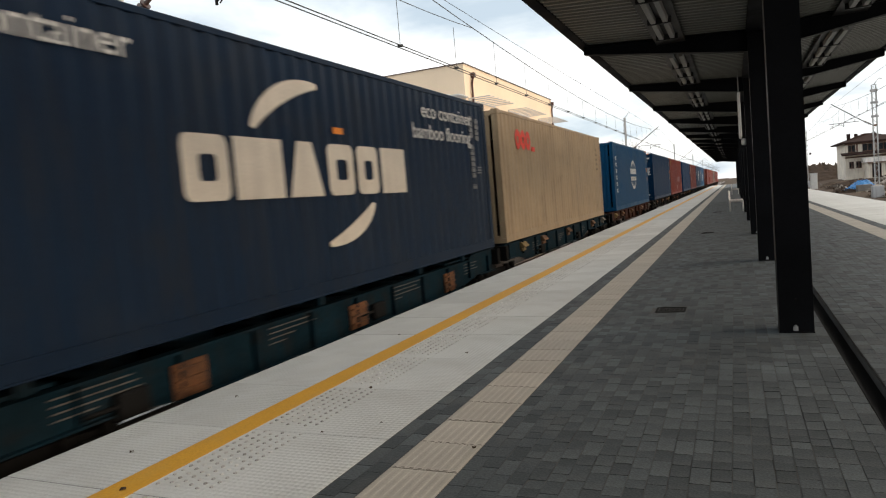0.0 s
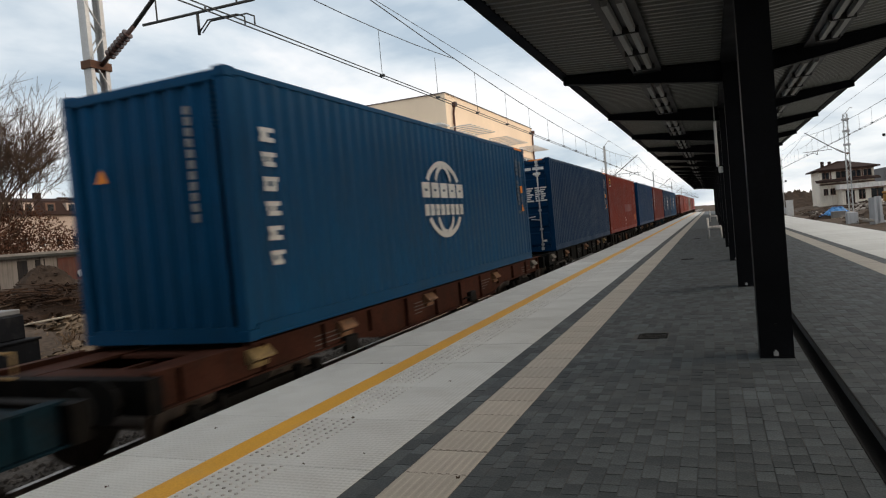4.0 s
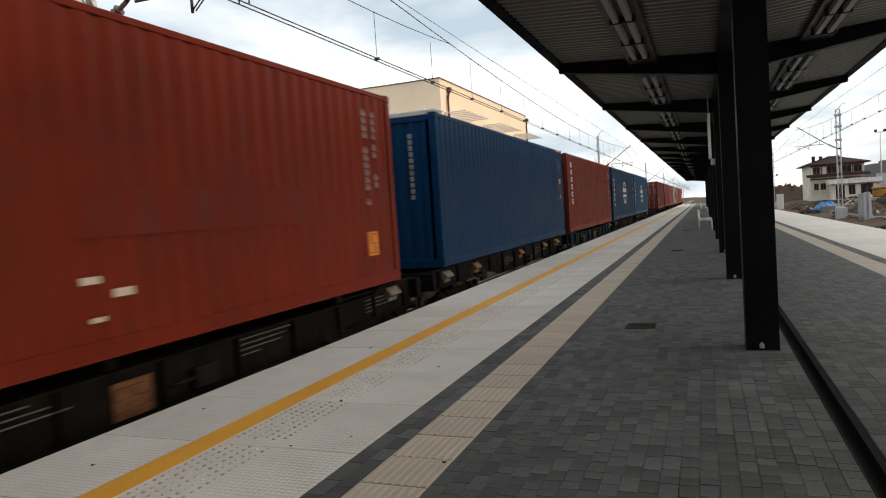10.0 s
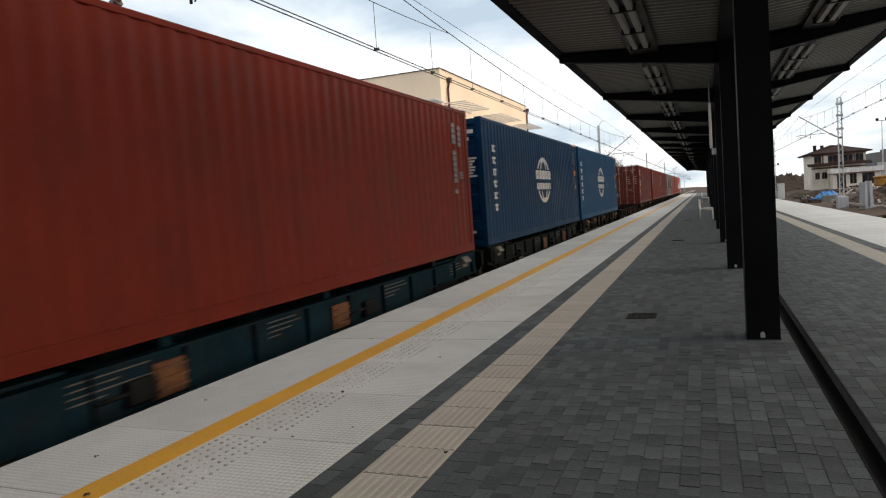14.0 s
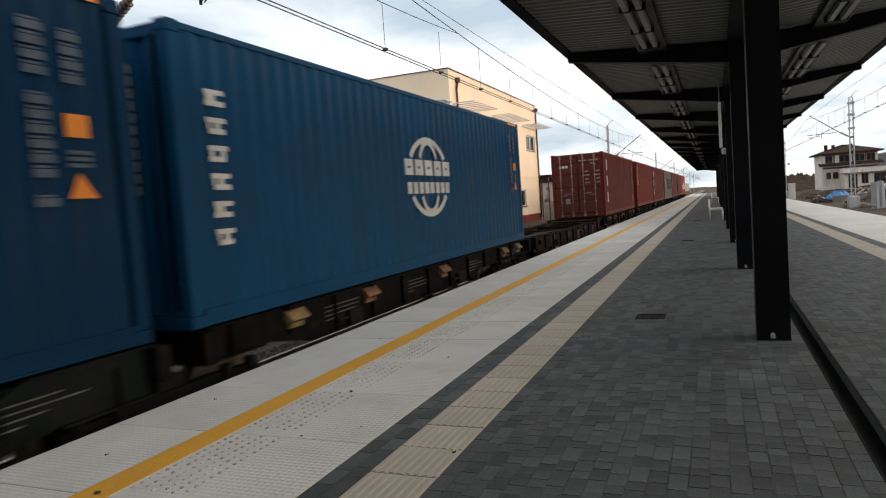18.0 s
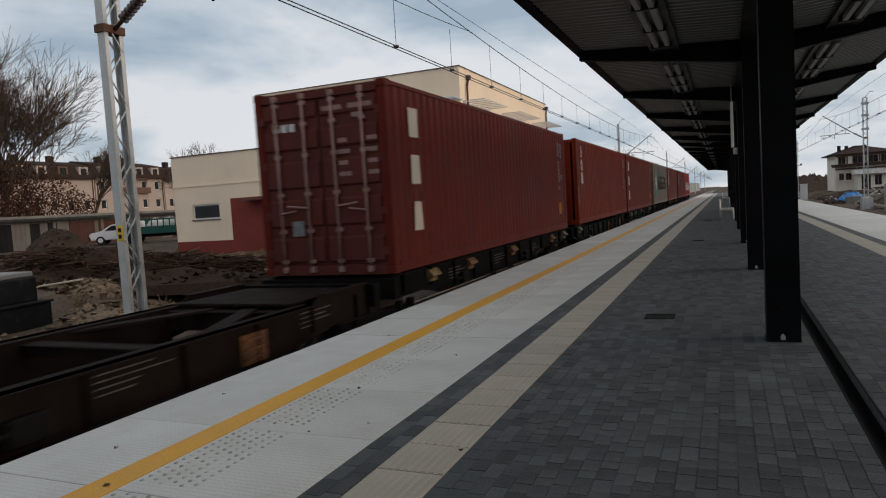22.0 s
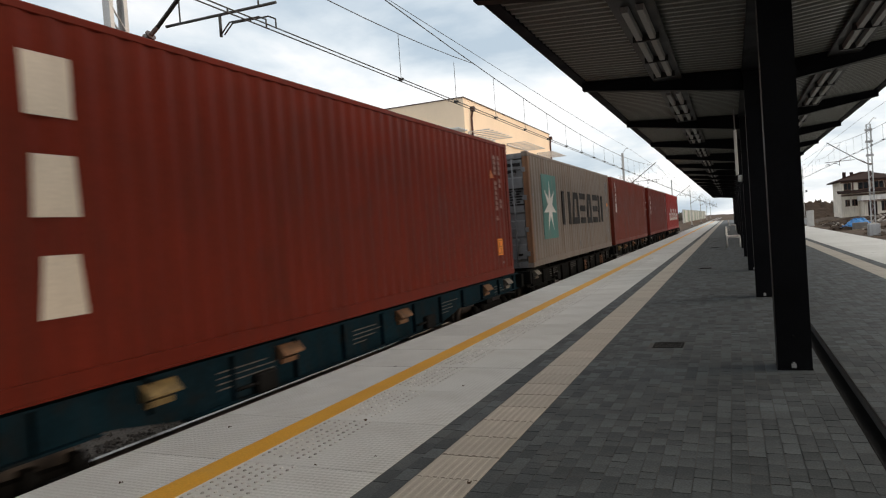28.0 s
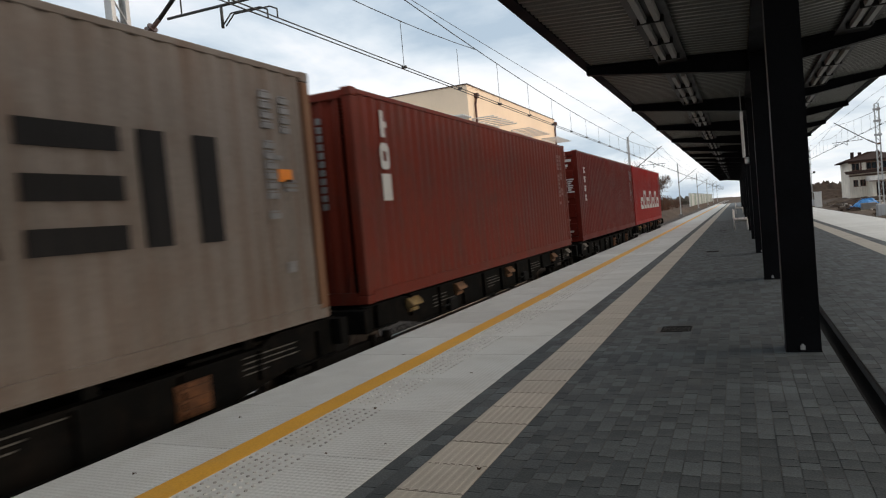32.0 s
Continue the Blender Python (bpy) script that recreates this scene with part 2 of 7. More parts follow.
def prism(bm, pts, axis, a, b):
    """A closed outline swept from a to b along an axis (0 x, 1 y, 2 z); pts are the two other coordinates in order."""
    def place(p, s):
        c = [0, 0, 0]
        o = [i for i in range(3) if i != axis]
        c[o[0]], c[o[1]], c[axis] = p[0], p[1], s
        return c
    lo = [bm.verts.new(place(p, a)) for p in pts]
    hi = [bm.verts.new(place(p, b)) for p in pts]
    n = len(pts)
    for i in range(n):
        bm.faces.new((lo[i], lo[(i + 1) % n], hi[(i + 1) % n], hi[i]))
    bm.faces.new(lo[::-1])
    bm.faces.new(hi)
    return lo + hi


def rod(bm, p, q, r, r2=None, seg=8, cap=True):
    p, q = Vector(p), Vector(q)
    r2 = r if r2 is None else r2
    d = (q - p).normalized()
    u = d.orthogonal().normalized()
    w = d.cross(u)
    A = [bm.verts.new(p + (u * math.cos(a) + w * math.sin(a)) * r) for a in (2 * math.pi * i / seg for i in range(seg))]
    B = [bm.verts.new(q + (u * math.cos(a) + w * math.sin(a)) * r2) for a in (2 * math.pi * i / seg for i in range(seg))]
    for i in range(seg):
        f = bm.faces.new((A[i], A[(i + 1) % seg], B[(i + 1) % seg], B[i]))
        f.smooth = True
    if cap:
        bm.faces.new(A[::-1])
        bm.faces.new(B)


def bar(bm, p, q, w, h):
    """A straight square bar between two points."""
    p, q = Vector(p), Vector(q)
    d = (q - p).normalized()
    u = d.cross(Vector((0, 0, 1)))
    u = Vector((1, 0, 0)) if u.length < 1e-4 else u.normalized()
    v = u.cross(d)
    c = [[bm.verts.new(o + u * (a * w / 2) + v * (b * h / 2)) for a, b in ((-1, -1), (1, -1), (1, 1), (-1, 1))] for o in (p, q)]
    for i in range(4):
        bm.faces.new((c[0][i], c[0][(i + 1) % 4], c[1][(i + 1) % 4], c[1][i]))
    bm.faces.new(c[0][::-1])
    bm.faces.new(c[1])


def mesh_of(name, bm, material):
    bmesh.ops.recalc_face_normals(bm, faces=bm.faces[:])
    me = bpy.data.meshes.new(name)
    bm.to_mesh(me)
    bm.free()
    for m in (material if isinstance(material, (list, tuple)) else [material]):
        me.materials.append(m)
    return me


def part(name, bm, material, parent=None, label="", at=None):
    ob = new(name, mesh_of(name, bm, material) if isinstance(bm, bmesh.types.BMesh) else bm)
    if parent:
        ob.parent = parent
    if at is not None:
        ob.matrix_basis = at
    if label:
        ob["label"] = label
    return ob


def boxes(*dims, bev=0.0):
    bm = bmesh.new()
    for d in dims:
        box(bm, *d, bev=bev)
    return bm


def thing(name, label, category, m=None, group="", kind=""):
    ob = new(name)
    ob.empty_display_size = 0.2
    if m is not None:
        ob.matrix_basis = m
    return tagged(ob, label, category, group, kind)


def lettering(words, height, name="letters"):
    """Words in the built-in font as a flat mesh, x along the line, y up, from the origin."""
    cu = bpy.data.curves.new(name, "FONT")
    cu.body, cu.size, cu.extrude, cu.offset = words, height / 0.70, 0.003, 0.004 * height
    tmp = new(name, cu)
    me = bpy.data.meshes.new_from_object(tmp.evaluated_get(bpy.context.evaluated_depsgraph_get()))
    bpy.data.objects.remove(tmp)
    return me


# ---- platform ----
EDGE_L, EDGE_R = -4.27, 5.42
STRIP_L0, TACT_L0, PAVE_L0 = -2.10, -1.878, -1.458
PAVE_R1, TACT_R1, STRIP_R1 = 2.65, 3.06, 3.29
DRAIN0, DRAIN1 = 0.722, 0.838
Y0, Y1 = -14.0, 150.0

plat = thing("platform", "long railway platform with pale edge slabs and dark grey pavers", "platform", kind="structure")
part("platform_body", boxes((EDGE_L + 0.12, EDGE_R - 0.12, Y0, Y1, -1.1, -0.16), (EDGE_L + 0.02, EDGE_R - 0.02, Y0, Y1, -0.16, -0.075)), M_SLABBASE, plat)
part("joint_bed", boxes((EDGE_L + 0.03, DRAIN0 - 0.005, Y0, Y1, -0.0745, -0.0022), (DRAIN1 + 0.005, EDGE_R - 0.03, Y0, Y1, -0.0745, -0.0022)), M_JOINT, plat)

PITCH = 1.035
slab_me = mesh_of("edge_slab", boxes((EDGE_L, STRIP_L0 - 0.006, 0.002, PITCH - 0.002, -0.12, 0.0), bev=0.0025), M_SLAB)
slab_mr = mesh_of("edge_slab", boxes((STRIP_R1 + 0.006, EDGE_R, 0.002, PITCH - 0.002, -0.12, 0.0), bev=0.0025), M_SLAB)
rng = random.Random(5)
k0 = int(Y0 / PITCH)
for k in range(k0, int(Y1 / PITCH)):
    y = 0.53 + k * PITCH
    part("edge_slab", slab_me, None, plat, at=pose(0, y, rng.uniform(-0.002, 0.002)))
    if y > -3:
        part("edge_slab", slab_mr, None, plat, at=pose(0, y, rng.uniform(-0.002, 0.002)))

line = thing("safety_line", "yellow painted safety line along the platform edge", "line marking", kind="structure", group="safety lines")
bm = bmesh.new()
box(bm, -3.40, -3.18, Y0, Y1, -0.01, 0.005)
part("painted_line", bm, M_YELLOW, line)
# tactile domes beside the line; near ones coloured darker for their shaded faces
bm, worn = bmesh.new(), bmesh.new()
for i in range(6):
    for j in range(int(26 / 0.0647)):
        x, y = -3.13 + 0.074 * i, 0.6 + (j + 0.5 * (i % 2)) * 0.0647
        if (j % 16) in (0, 15):
            continue
        if y > 14 and (i + j) % 2:
            continue
        d = worn if y < 4.75 else bm
        a = [d.verts.new((x + 0.0145 * math.cos(t), y + 0.0145 * math.sin(t), 0.0)) for t in (k * math.pi / 3 for k in range(6))]
        b = [d.verts.new((x + 0.0105 * math.cos(t), y + 0.0105 * math.sin(t), 0.008)) for t in (k * math.pi / 3 for k in range(6))]
        for q in range(6):
            d.faces.new((a[q], a[(q + 1) % 6], b[(q + 1) % 6], b[q]))
        d.faces.new(b)
tagged(part("tactile_domes", worn, M_DOME, plat, "near domes darkened for their shaded faces"), kind="stuff")
tagged(part("tactile_domes", bm, M_DOMEC, plat), kind="stuff")


TILE = 0.405


def tile_mesh(x0, x1):
    bm = bmesh.new()
    box(bm, x0 + 0.004, x1 - 0.004, 0.003, TILE - 0.003, -0.06, 0.0)
    n = 8
    for i in range(n):
        c = x0 + (i + 0.5) * (x1 - x0) / n
        prism(bm, [(c - 0.016, 0.0005), (c + 0.016, 0.0005), (c + 0.011, 0.0032), (c - 0.011, 0.0032)], 1, 0.010, TILE - 0.010)
    return mesh_of("tactile_tile", bm, M_TACT)


tile_l, tile_r = tile_mesh(TACT_L0, PAVE_L0), tile_mesh(PAVE_R1, TACT_R1)
for k in range(-9, 140):
    y = 0.0 + TILE * k
    part("tactile_tile", tile_l, None, plat, at=pose(0, y, rng.uniform(-0.001, 0.001)))
    if 25 < k:
        part("tactile_tile", tile_r, None, plat, at=pose(0, y, rng.uniform(-0.001, 0.001)))
part("tactile_strip", boxes((TACT_L0 + 0.004, PAVE_L0 - 0.004, TILE * 140, Y1, -0.06, 0.0), (PAVE_R1 + 0.004, TACT_R1 - 0.004, TILE * 140, Y1, -0.06, 0.0), (PAVE_R1 + 0.004, TACT_R1 - 0.004, -1.0, TILE * 26, -0.06, 0.0)), M_TACT, plat)


SIZES = (0.68, 1.0, 1.0, 1.36)   # the three lengths of the pavers, the middle one twice as often


def paver_rows(bm, x0, x1, y0, y1, w, length, rng, skip=None):
    n = round((x1 - x0) / w)
    w = (x1 - x0) / n
    for i in range(n):
        y = y0 - 0.2 * (i * 0.43 % 1.0)
        mix = random.Random(i * 13 + int(x0 * 100))
        while y < y1:
            ln = length * mix.choice(SIZES)
            cx, cy = x0 + (i + 0.5) * w, y + ln / 2
            y += ln
            if skip and skip(cx, cy):
                continue
            g, z = 0.0012, rng.uniform(-0.0008, 0.0010)
            a = [bm.verts.new(p) for p in ((cx - w / 2 + g, cy - ln / 2 + g, -0.02), (cx + w / 2 - g, cy - ln / 2 + g, -0.02), (cx + w / 2 - g, cy + ln / 2 - g, -0.02), (cx - w / 2 + g, cy + ln / 2 - g, -0.02))]
            tz = [z + rng.uniform(-0.0009, 0.0009) for _ in range(4)]
            c = 0.0013
            b = [bm.verts.new((v.co.x + sx * c, v.co.y + sy * c, h)) for v, sx, sy, h in zip(a, (1, -1, -1, 1), (1, 1, -1, -1), tz)]
            for q in range(4):
                bm.faces.new((a[q], a[(q + 1) % 4], b[(q + 1) % 4], b[q]))
            bm.faces.new(b)


GRATES = [(-0.75, 8.1), (-0.75, 19.8), (-0.75, 31.6)]


def near_piece(x, y):
    """The stretch of paving that is laid stone by stone."""
    return 2.3 < y < 5.2 and -1.02 < x < 0.63


def taken(x, y):
    return any(abs(x - gx) < 0.20 and abs(y - gy) < 0.20 for gx, gy in GRATES) or near_piece(x, y)


bm = bmesh.new()
paver_rows(bm, PAVE_L0 + 0.003, DRAIN0 - 0.02, -1.0, 45.0, 0.1, 0.148, random.Random(3), taken)
tagged(part("paver_rows", bm, M_PAVEI, plat), kind="stuff")
bm = bmesh.new()
paver_rows(bm, DRAIN1 + 0.02, PAVE_R1 - 0.003, -1.0, 45.0, 0.1, 0.148, random.Random(4))
tagged(part("paver_rows", bm, M_PAVEI, plat), kind="stuff")
bm = bmesh.new()
paver_rows(bm, STRIP_L0 + 0.003, TACT_L0 - 0.003, -1.0, 60.0, 0.108, 0.2, random.Random(6))
paver_rows(bm, TACT_R1 + 0.003, STRIP_R1 - 0.003, -1.0, 60.0, 0.108, 0.2, random.Random(7))
tagged(part("paver_rows", bm, M_PAVEI, plat), kind="stuff")
part("far_paving", boxes((PAVE_L0, DRAIN0 - 0.02, 45.0, Y1, -0.03, -0.001), (DRAIN1 + 0.02, PAVE_R1, 45.0, Y1, -0.03, -0.001), (STRIP_L0, TACT_L0, 60.0, Y1, -0.03, -0.001), (TACT_R1, STRIP_R1, 60.0, Y1, -0.03, -0.001), (PAVE_L0, DRAIN0 - 0.02, Y0, -1.2, -0.03, -0.001), (DRAIN1 + 0.02, PAVE_R1, Y0, -1.2, -0.03, -0.001)), M_PAVE, plat)

# drain channel
drain = thing("drain_channel", "slotted black drain channel set in the pavers", "drain", kind="structure")
bm = bmesh.new()
box(bm, DRAIN0 - 0.018, DRAIN0 - 0.006, Y0, Y1, -0.075, 0.001)
box(bm, DRAIN1 + 0.006, DRAIN1 + 0.018, Y0, Y1, -0.075, 0.001)
part("kerb_rail", bm, M_IRON, drain)
part("channel_bottom", boxes((DRAIN0 - 0.006, DRAIN1 + 0.006, Y0, Y1, -0.085, -0.070)), M_IRON, drain)
# square drain covers
for gx, gy in GRATES:
    g = thing("drain_cover", "square cast iron drain cover flush with the pavers", "drain cover", pose(gx, gy, 0), group="drain covers")
    part("cover_frame", boxes((-0.165, 0.165, -0.165, -0.14, -0.03, 0.003), (-0.165, 0.165, 0.14, 0.165, -0.03, 0.003), (-0.165, -0.14, -0.14, 0.14, -0.03, 0.003), (0.14, 0.165, -0.14, 0.14, -0.03, 0.003)), M_IRON, g)
    bm = bmesh.new()
    box(bm, -0.14, 0.14, -0.14, 0.14, -0.03, -0.018)
    for i in range(6):
        box(bm, -0.135, 0.135, -0.125 + 0.045 * i, -0.10 + 0.045 * i, -0.018, 0.0)
    part("cover_grid", bm, M_IRON, g)

# ---- canopy ----
COL_X, COL_Y, COL_STEP = 0.46, 6.98, 5.80
EAVE_L, EAVE_R = -2.42, 3.30
ZB, ZE = 3.57, 3.96   # underside of the beams at the column and at the eaves
CAN_END = COL_Y + 17.5 * COL_STEP


def column():
    c = thing("canopy_column", "black steel canopy column with branching roof beams", "column", group="canopy columns")
    bm = bmesh.new()
    for s in (-1, 1):
        box(bm, s * 0.142 - 0.009 if s > 0 else -0.142, s * 0.142 if s > 0 else -0.133, -0.14, 0.14, 0.012, 3.92)
    box(bm, -0.134, 0.134, -0.006, 0.006, 0.012, 3.92)
    part("column_shaft", bm, M_STEELBLK, c)
    bm = bmesh.new()
    box(bm, -0.137, 0.137, -0.142, -0.128, 0.012, 3.92)
    part("column_web_cover", bm, M_STEELBLK, c)
    part("base_plate", boxes((-0.147, 0.147, -0.147, 0.147, 0.0, 0.014), bev=0.003), M_STEELBLK, c)
    part("earthing_clamp", boxes((-0.03, 0.01, -0.165, -0.142, 0.025, 0.06), (-0.02, 0.0, -0.150, -0.142, 0.06, 0.075)), M_ROD, c, "small grey earthing clamp at the foot")
    part("bolt", boxes((-0.012, 0.012, -0.150, -0.142, 0.30, 0.324)), M_IRON, c)
    for s, eave in ((-1, EAVE_L), (1, EAVE_R)):
        dx0, dx1 = s * 0.142, eave - COL_X
        bm = bmesh.new()
        prism(bm, [(dx0, ZB), (dx1, ZE), (dx1, ZE + 0.16), (dx0, ZB + 0.36)], 1, -0.006, 0.006)
        for top in (0, 1):
            za, zb = (ZB, ZE) if not top else (ZB + 0.345, ZE + 0.145)
            prism(bm, [(dx0, za), (dx1, zb), (dx1, zb + 0.015), (dx0, za + 0.015)], 1, -0.08, 0.08)
        box(bm, min(dx1, dx1 + s * 0.01), max(dx1, dx1 + s * 0.01), -0.08, 0.08, ZE, ZE + 0.16)
        part("roof_beam", bm, M_STEELBLK, c)
    return c


col0 = column()
col0.matrix_basis = pose(COL_X, COL_Y, 0)
for k in range(-3, 18):
    if k not in (0, -1):
        copy_thing(col0, pose(COL_X, COL_Y + k * COL_STEP, 0))


def roof_z(x):
    """Top of the beams at x."""
    if x < COL_X:
        return ZB + 0.36 + (ZE + 0.16 - ZB - 0.36) * (COL_X - 0.142 - x) / (COL_X - 0.142 - EAVE_L)
    return ZB + 0.36 + (ZE + 0.16 - ZB - 0.36) * (x - COL_X - 0.142) / (EAVE_R - COL_X - 0.142)


roof = thing("canopy_roof", "ribbed grey sheet metal canopy roof with dark fascia", "canopy roof", kind="structure")
CY0 = COL_Y - 3 * COL_STEP - 1.5
for s, x0, x1 in ((-1, COL_X - 0.02, EAVE_L - 0.06), (1, COL_X + 0.02, EAVE_R + 0.06)):
    bm = bmesh.new()
    prev, y, k = None, CY0, 0
    pts = [(0.0, 0.0), (0.06, 0.0), (0.085, 0.04), (0.165, 0.04)]
    while y < CAN_END:
        for dy, dz in pts:
            row = [bm.verts.new((x, y + dy, roof_z(x) + 0.004 + dz)) for x in (x0, x1)]
            if prev:
                bm.faces.new((prev[0], prev[1], row[1], row[0]))
            prev = row
        y += 0.19
    part("roof_sheet", bm, M_SHEET, roof)
    bm = bmesh.new()
    z = roof_z(x1)
    box(bm, x1 - s * 0.13 if s > 0 else x1 - 0.035, x1 + 0.035 if s > 0 else x1 + 0.13, CY0, CAN_END, z - 0.022, z + 0.13)
    part("fascia", bm, M_FASCIA, roof)
part("valley_gutter", boxes((COL_X - 0.16, COL_X + 0.16, CY0, CAN_END, ZB + 0.30, ZB + 0.40)), M_STEELBLK, roof)
part("end_fascia", boxes((EAVE_L, EAVE_R, CAN_END, CAN_END + 0.05, ZB + 0.3, ZE + 0.25)), M_FASCIA, roof)


def luminaire():
    g = thing("canopy_luminaire", "twin tube light fitting hung under the canopy, switched off", "light fitting", group="canopy luminaires")
    part("tray", boxes((-0.24, 0.24, -2.82, 2.82, 0.03, 0.07)), M_LAMPDARK, g)
    for y in (-1.6, 1.6):
        part("hanger", boxes((-0.012, 0.012, y - 0.012, y + 0.012, 0.06, 0.16)), M_LAMPDARK, g)
    for i, (a, b) in enumerate(((-1.95, -0.6), (-0.5, 0.75), (0.85, 2.0))):
        for s in (-1, 1):
            bm = bmesh.new()
            prism(bm, [(s * 0.085 - 0.045, 0.02), (s * 0.085 + 0.045, 0.02), (s * 0.085 + 0.035, -0.05), (s * 0.085 - 0.035, -0.05)], 1, a, b)
            part("diffuser", bm, M_LAMPBODY, g)
        part("end_bracket", boxes((-0.17, 0.17, b + 0.02, b + 0.06, -0.06, 0.03)), M_LAMPDARK, g)
    return g


lum = luminaire()
lum.matrix_basis = pose(-0.90, COL_Y - 0.5 * COL_STEP, roof_z(-0.9) - 0.13)
for k in range(-2, 17):
    for x in (-0.90, 1.82):
        if k or x > 0:
            copy_thing(lum, pose(x, COL_Y + (k - 0.5) * COL_STEP, roof_z(x) - 0.13))

# unseen walls added behind the walker to hold light off the near train and paving
blocker = thing("wall_behind", "plain dark wall added out of view to block light", "wall", kind="structure")
for x0, x1, y0, y1 in ((-3.3, 3.2, -0.85, -0.6), (-3.3, -3.05, -11.5, -0.85), (2.95, 3.2, -11.5, -0.85), (-3.05, 2.95, -11.5, -11.25)):
    part("shelter_wall", boxes((x0, x1, y0, y1, 0.0, 3.72)), M_SLABBASE, blocker)

# ---- tracks ----
ground = thing("ground", "bare earth and gravel around the railway", "ground", kind="structure")
M_SOIL = mat("bare_soil", (0.082, 0.062, 0.047), 0.95, spec=0.08, var=0.35, scale=0.35, fine=9, finevar=0.3, bump=0.9, spots=0.6, dirt=(0.04, 0.032, 0.026))


def ground_z(x, y):
    """Height of the land: the track bed, then a bank up to the yard on one side and the building site on the other."""
    def mix(a, b, t):
        t = max(0.0, min(1.0, t))
        return a + (b - a) * t * t * (3 - 2 * t)
    n = noise.noise((x * 0.35, y * 0.35, 0.0)) * 0.12 + noise.noise((x * 1.3, y * 1.3, 5.0)) * 0.05
    if x < 0:
        t = max(0.0, min(1.0, (y - 14.0) / 7.0))
        z = mix(-1.05, -0.16, ((-11.5 + 2.5 * t) - x) / (7.0 - 4.8 * t))
        return z + n * 1.4 * min(1.0, max(0.0, (-8.6 - x) / 1.5))
    z = mix(-1.05, -0.55, (x - 10.0) / 6.0)
    return z + n * 2.0 * min(1.0, max(0.0, (x - 9.5) / 2.0))


xs = [-900, -400, -200, -120, -80, -60, -48] + [-40 + 0.5 * i for i in range(64)] + [-8, -6, -4, 0, 4, 6, 8] + [9 + 0.7 * i for i in range(45)] + [44, 55, 80, 120, 200, 400, 900]
ys = [-60, -30, -15, -6] + [0.6 * i for i in range(110)] + [68 + 3 * i for i in range(30)] + [170, 200, 260, 340, 500, 800, 1400]
bm = bmesh.new()
grid = [[bm.verts.new((x, y, ground_z(x, y))) for x in xs] for y in ys]
for j in range(len(ys) - 1):
    for i in range(len(xs) - 1):
        f = bm.faces.new((grid[j][i], grid[j][i + 1], grid[j + 1][i + 1], grid[j + 1][i]))
        f.smooth = True
part("soil", bm, M_SOIL, ground)


def track(cx, name):
    t = thing(name, "railway track on stone ballast with concrete sleepers", "railway track", kind="structure", group="tracks")
    bm = bmesh.new()
    prism(bm, [(cx - 2.6, -1.06), (cx + 2.3, -1.06), (cx + 1.7, -0.93), (cx - 1.75, -0.93)], 1, -20, 420)
    part("ballast_bed", bm, M_BALLAST, t)
    bm = bmesh.new()
    r = random.Random(int(abs(cx) * 10))
    for n in range(15000 if cx < 0 else 500):
        x, y, s = cx + (r.uniform(-2.3, 2.0) if n % 3 else r.uniform(-1.2, 1.5)), (r.uniform(1, 15) if n % 4 else r.uniform(10, 30)) if cx < 0 else r.uniform(10, 60), r.uniform(0.022, 0.045)
        z = -0.93 if abs(x - cx) < 1.7 else -1.0
        c = Vector((x, y, z + s * 0.3))
        v = [bm.verts.new(c + Vector((a * s * r.uniform(0.7, 1.3), b * s * r.uniform(0.7, 1.3), d * s * r.uniform(0.5, 0.9)))) for a, b, d in ((1, 0, 0), (0, 1, 0), (-1, 0, 0), (0, -1, 0), (0, 0, 1))]
        for q in range(4):
            bm.faces.new((v[q], v[(q + 1) % 4], v[4]))
    tagged(part("ballast_stones", bm, M_BALLAST, t), kind="stuff")
    for s in (-1, 1):
        bm = bmesh.new()
        c = cx + s * 0.7525
        prism(bm, [(c - 0.075, RAIL - 0.17), (c + 0.075, RAIL - 0.17), (c + 0.02, RAIL - 0.145), (c + 0.009, RAIL - 0.04), (c + 0.036, RAIL - 0.03), (c + 0.036, RAIL), (c - 0.036, RAIL), (c - 0.036, RAIL - 0.03), (c - 0.009, RAIL - 0.04), (c - 0.02, RAIL - 0.145)], 1, -20, 420)
        part("rail", bm, M_RAIL, t)
    sl = bmesh.new()
    prism(sl, [(-1.3, -0.21), (1.3, -0.21), (1.3, -0.01), (1.0, -0.005), (0.45, -0.06), (-0.45, -0.06), (-1.0, -0.005), (-1.3, -0.01)], 1, -0.13, 0.13)
    me = mesh_of("sleeper", sl, M_SLEEPER)
    for k in range(-4, 70):
        part("sleeper", me, None, t, at=pose(cx, k * 0.6, RAIL - 0.155))
    return t


track(TRACK, "track_1")
track(7.16, "track_2")

# ---- train ----
PAINT = {}


def paint(key, col, streak=0.35, dirt=(0.10, 0.075, 0.06)):
    if key not in PAINT:
        PAINT[key] = mat(key + "_container_paint", tuple(v * 0.53 for v in col), 0.45, var=0.14, scale=0.8, fine=22, finevar=0.08, bump=0.08, streak=streak, spots=0.28, dirt=tuple(v * 0.62 for v in dirt), spec=0.07)
    return PAINT[key]


CL, CW, CH = 12.192, 1.219, 2.896
TALL = 1.034   # the boxes stand a little taller than the standard one
DECK = 0.437  # underside of the containers over the platform


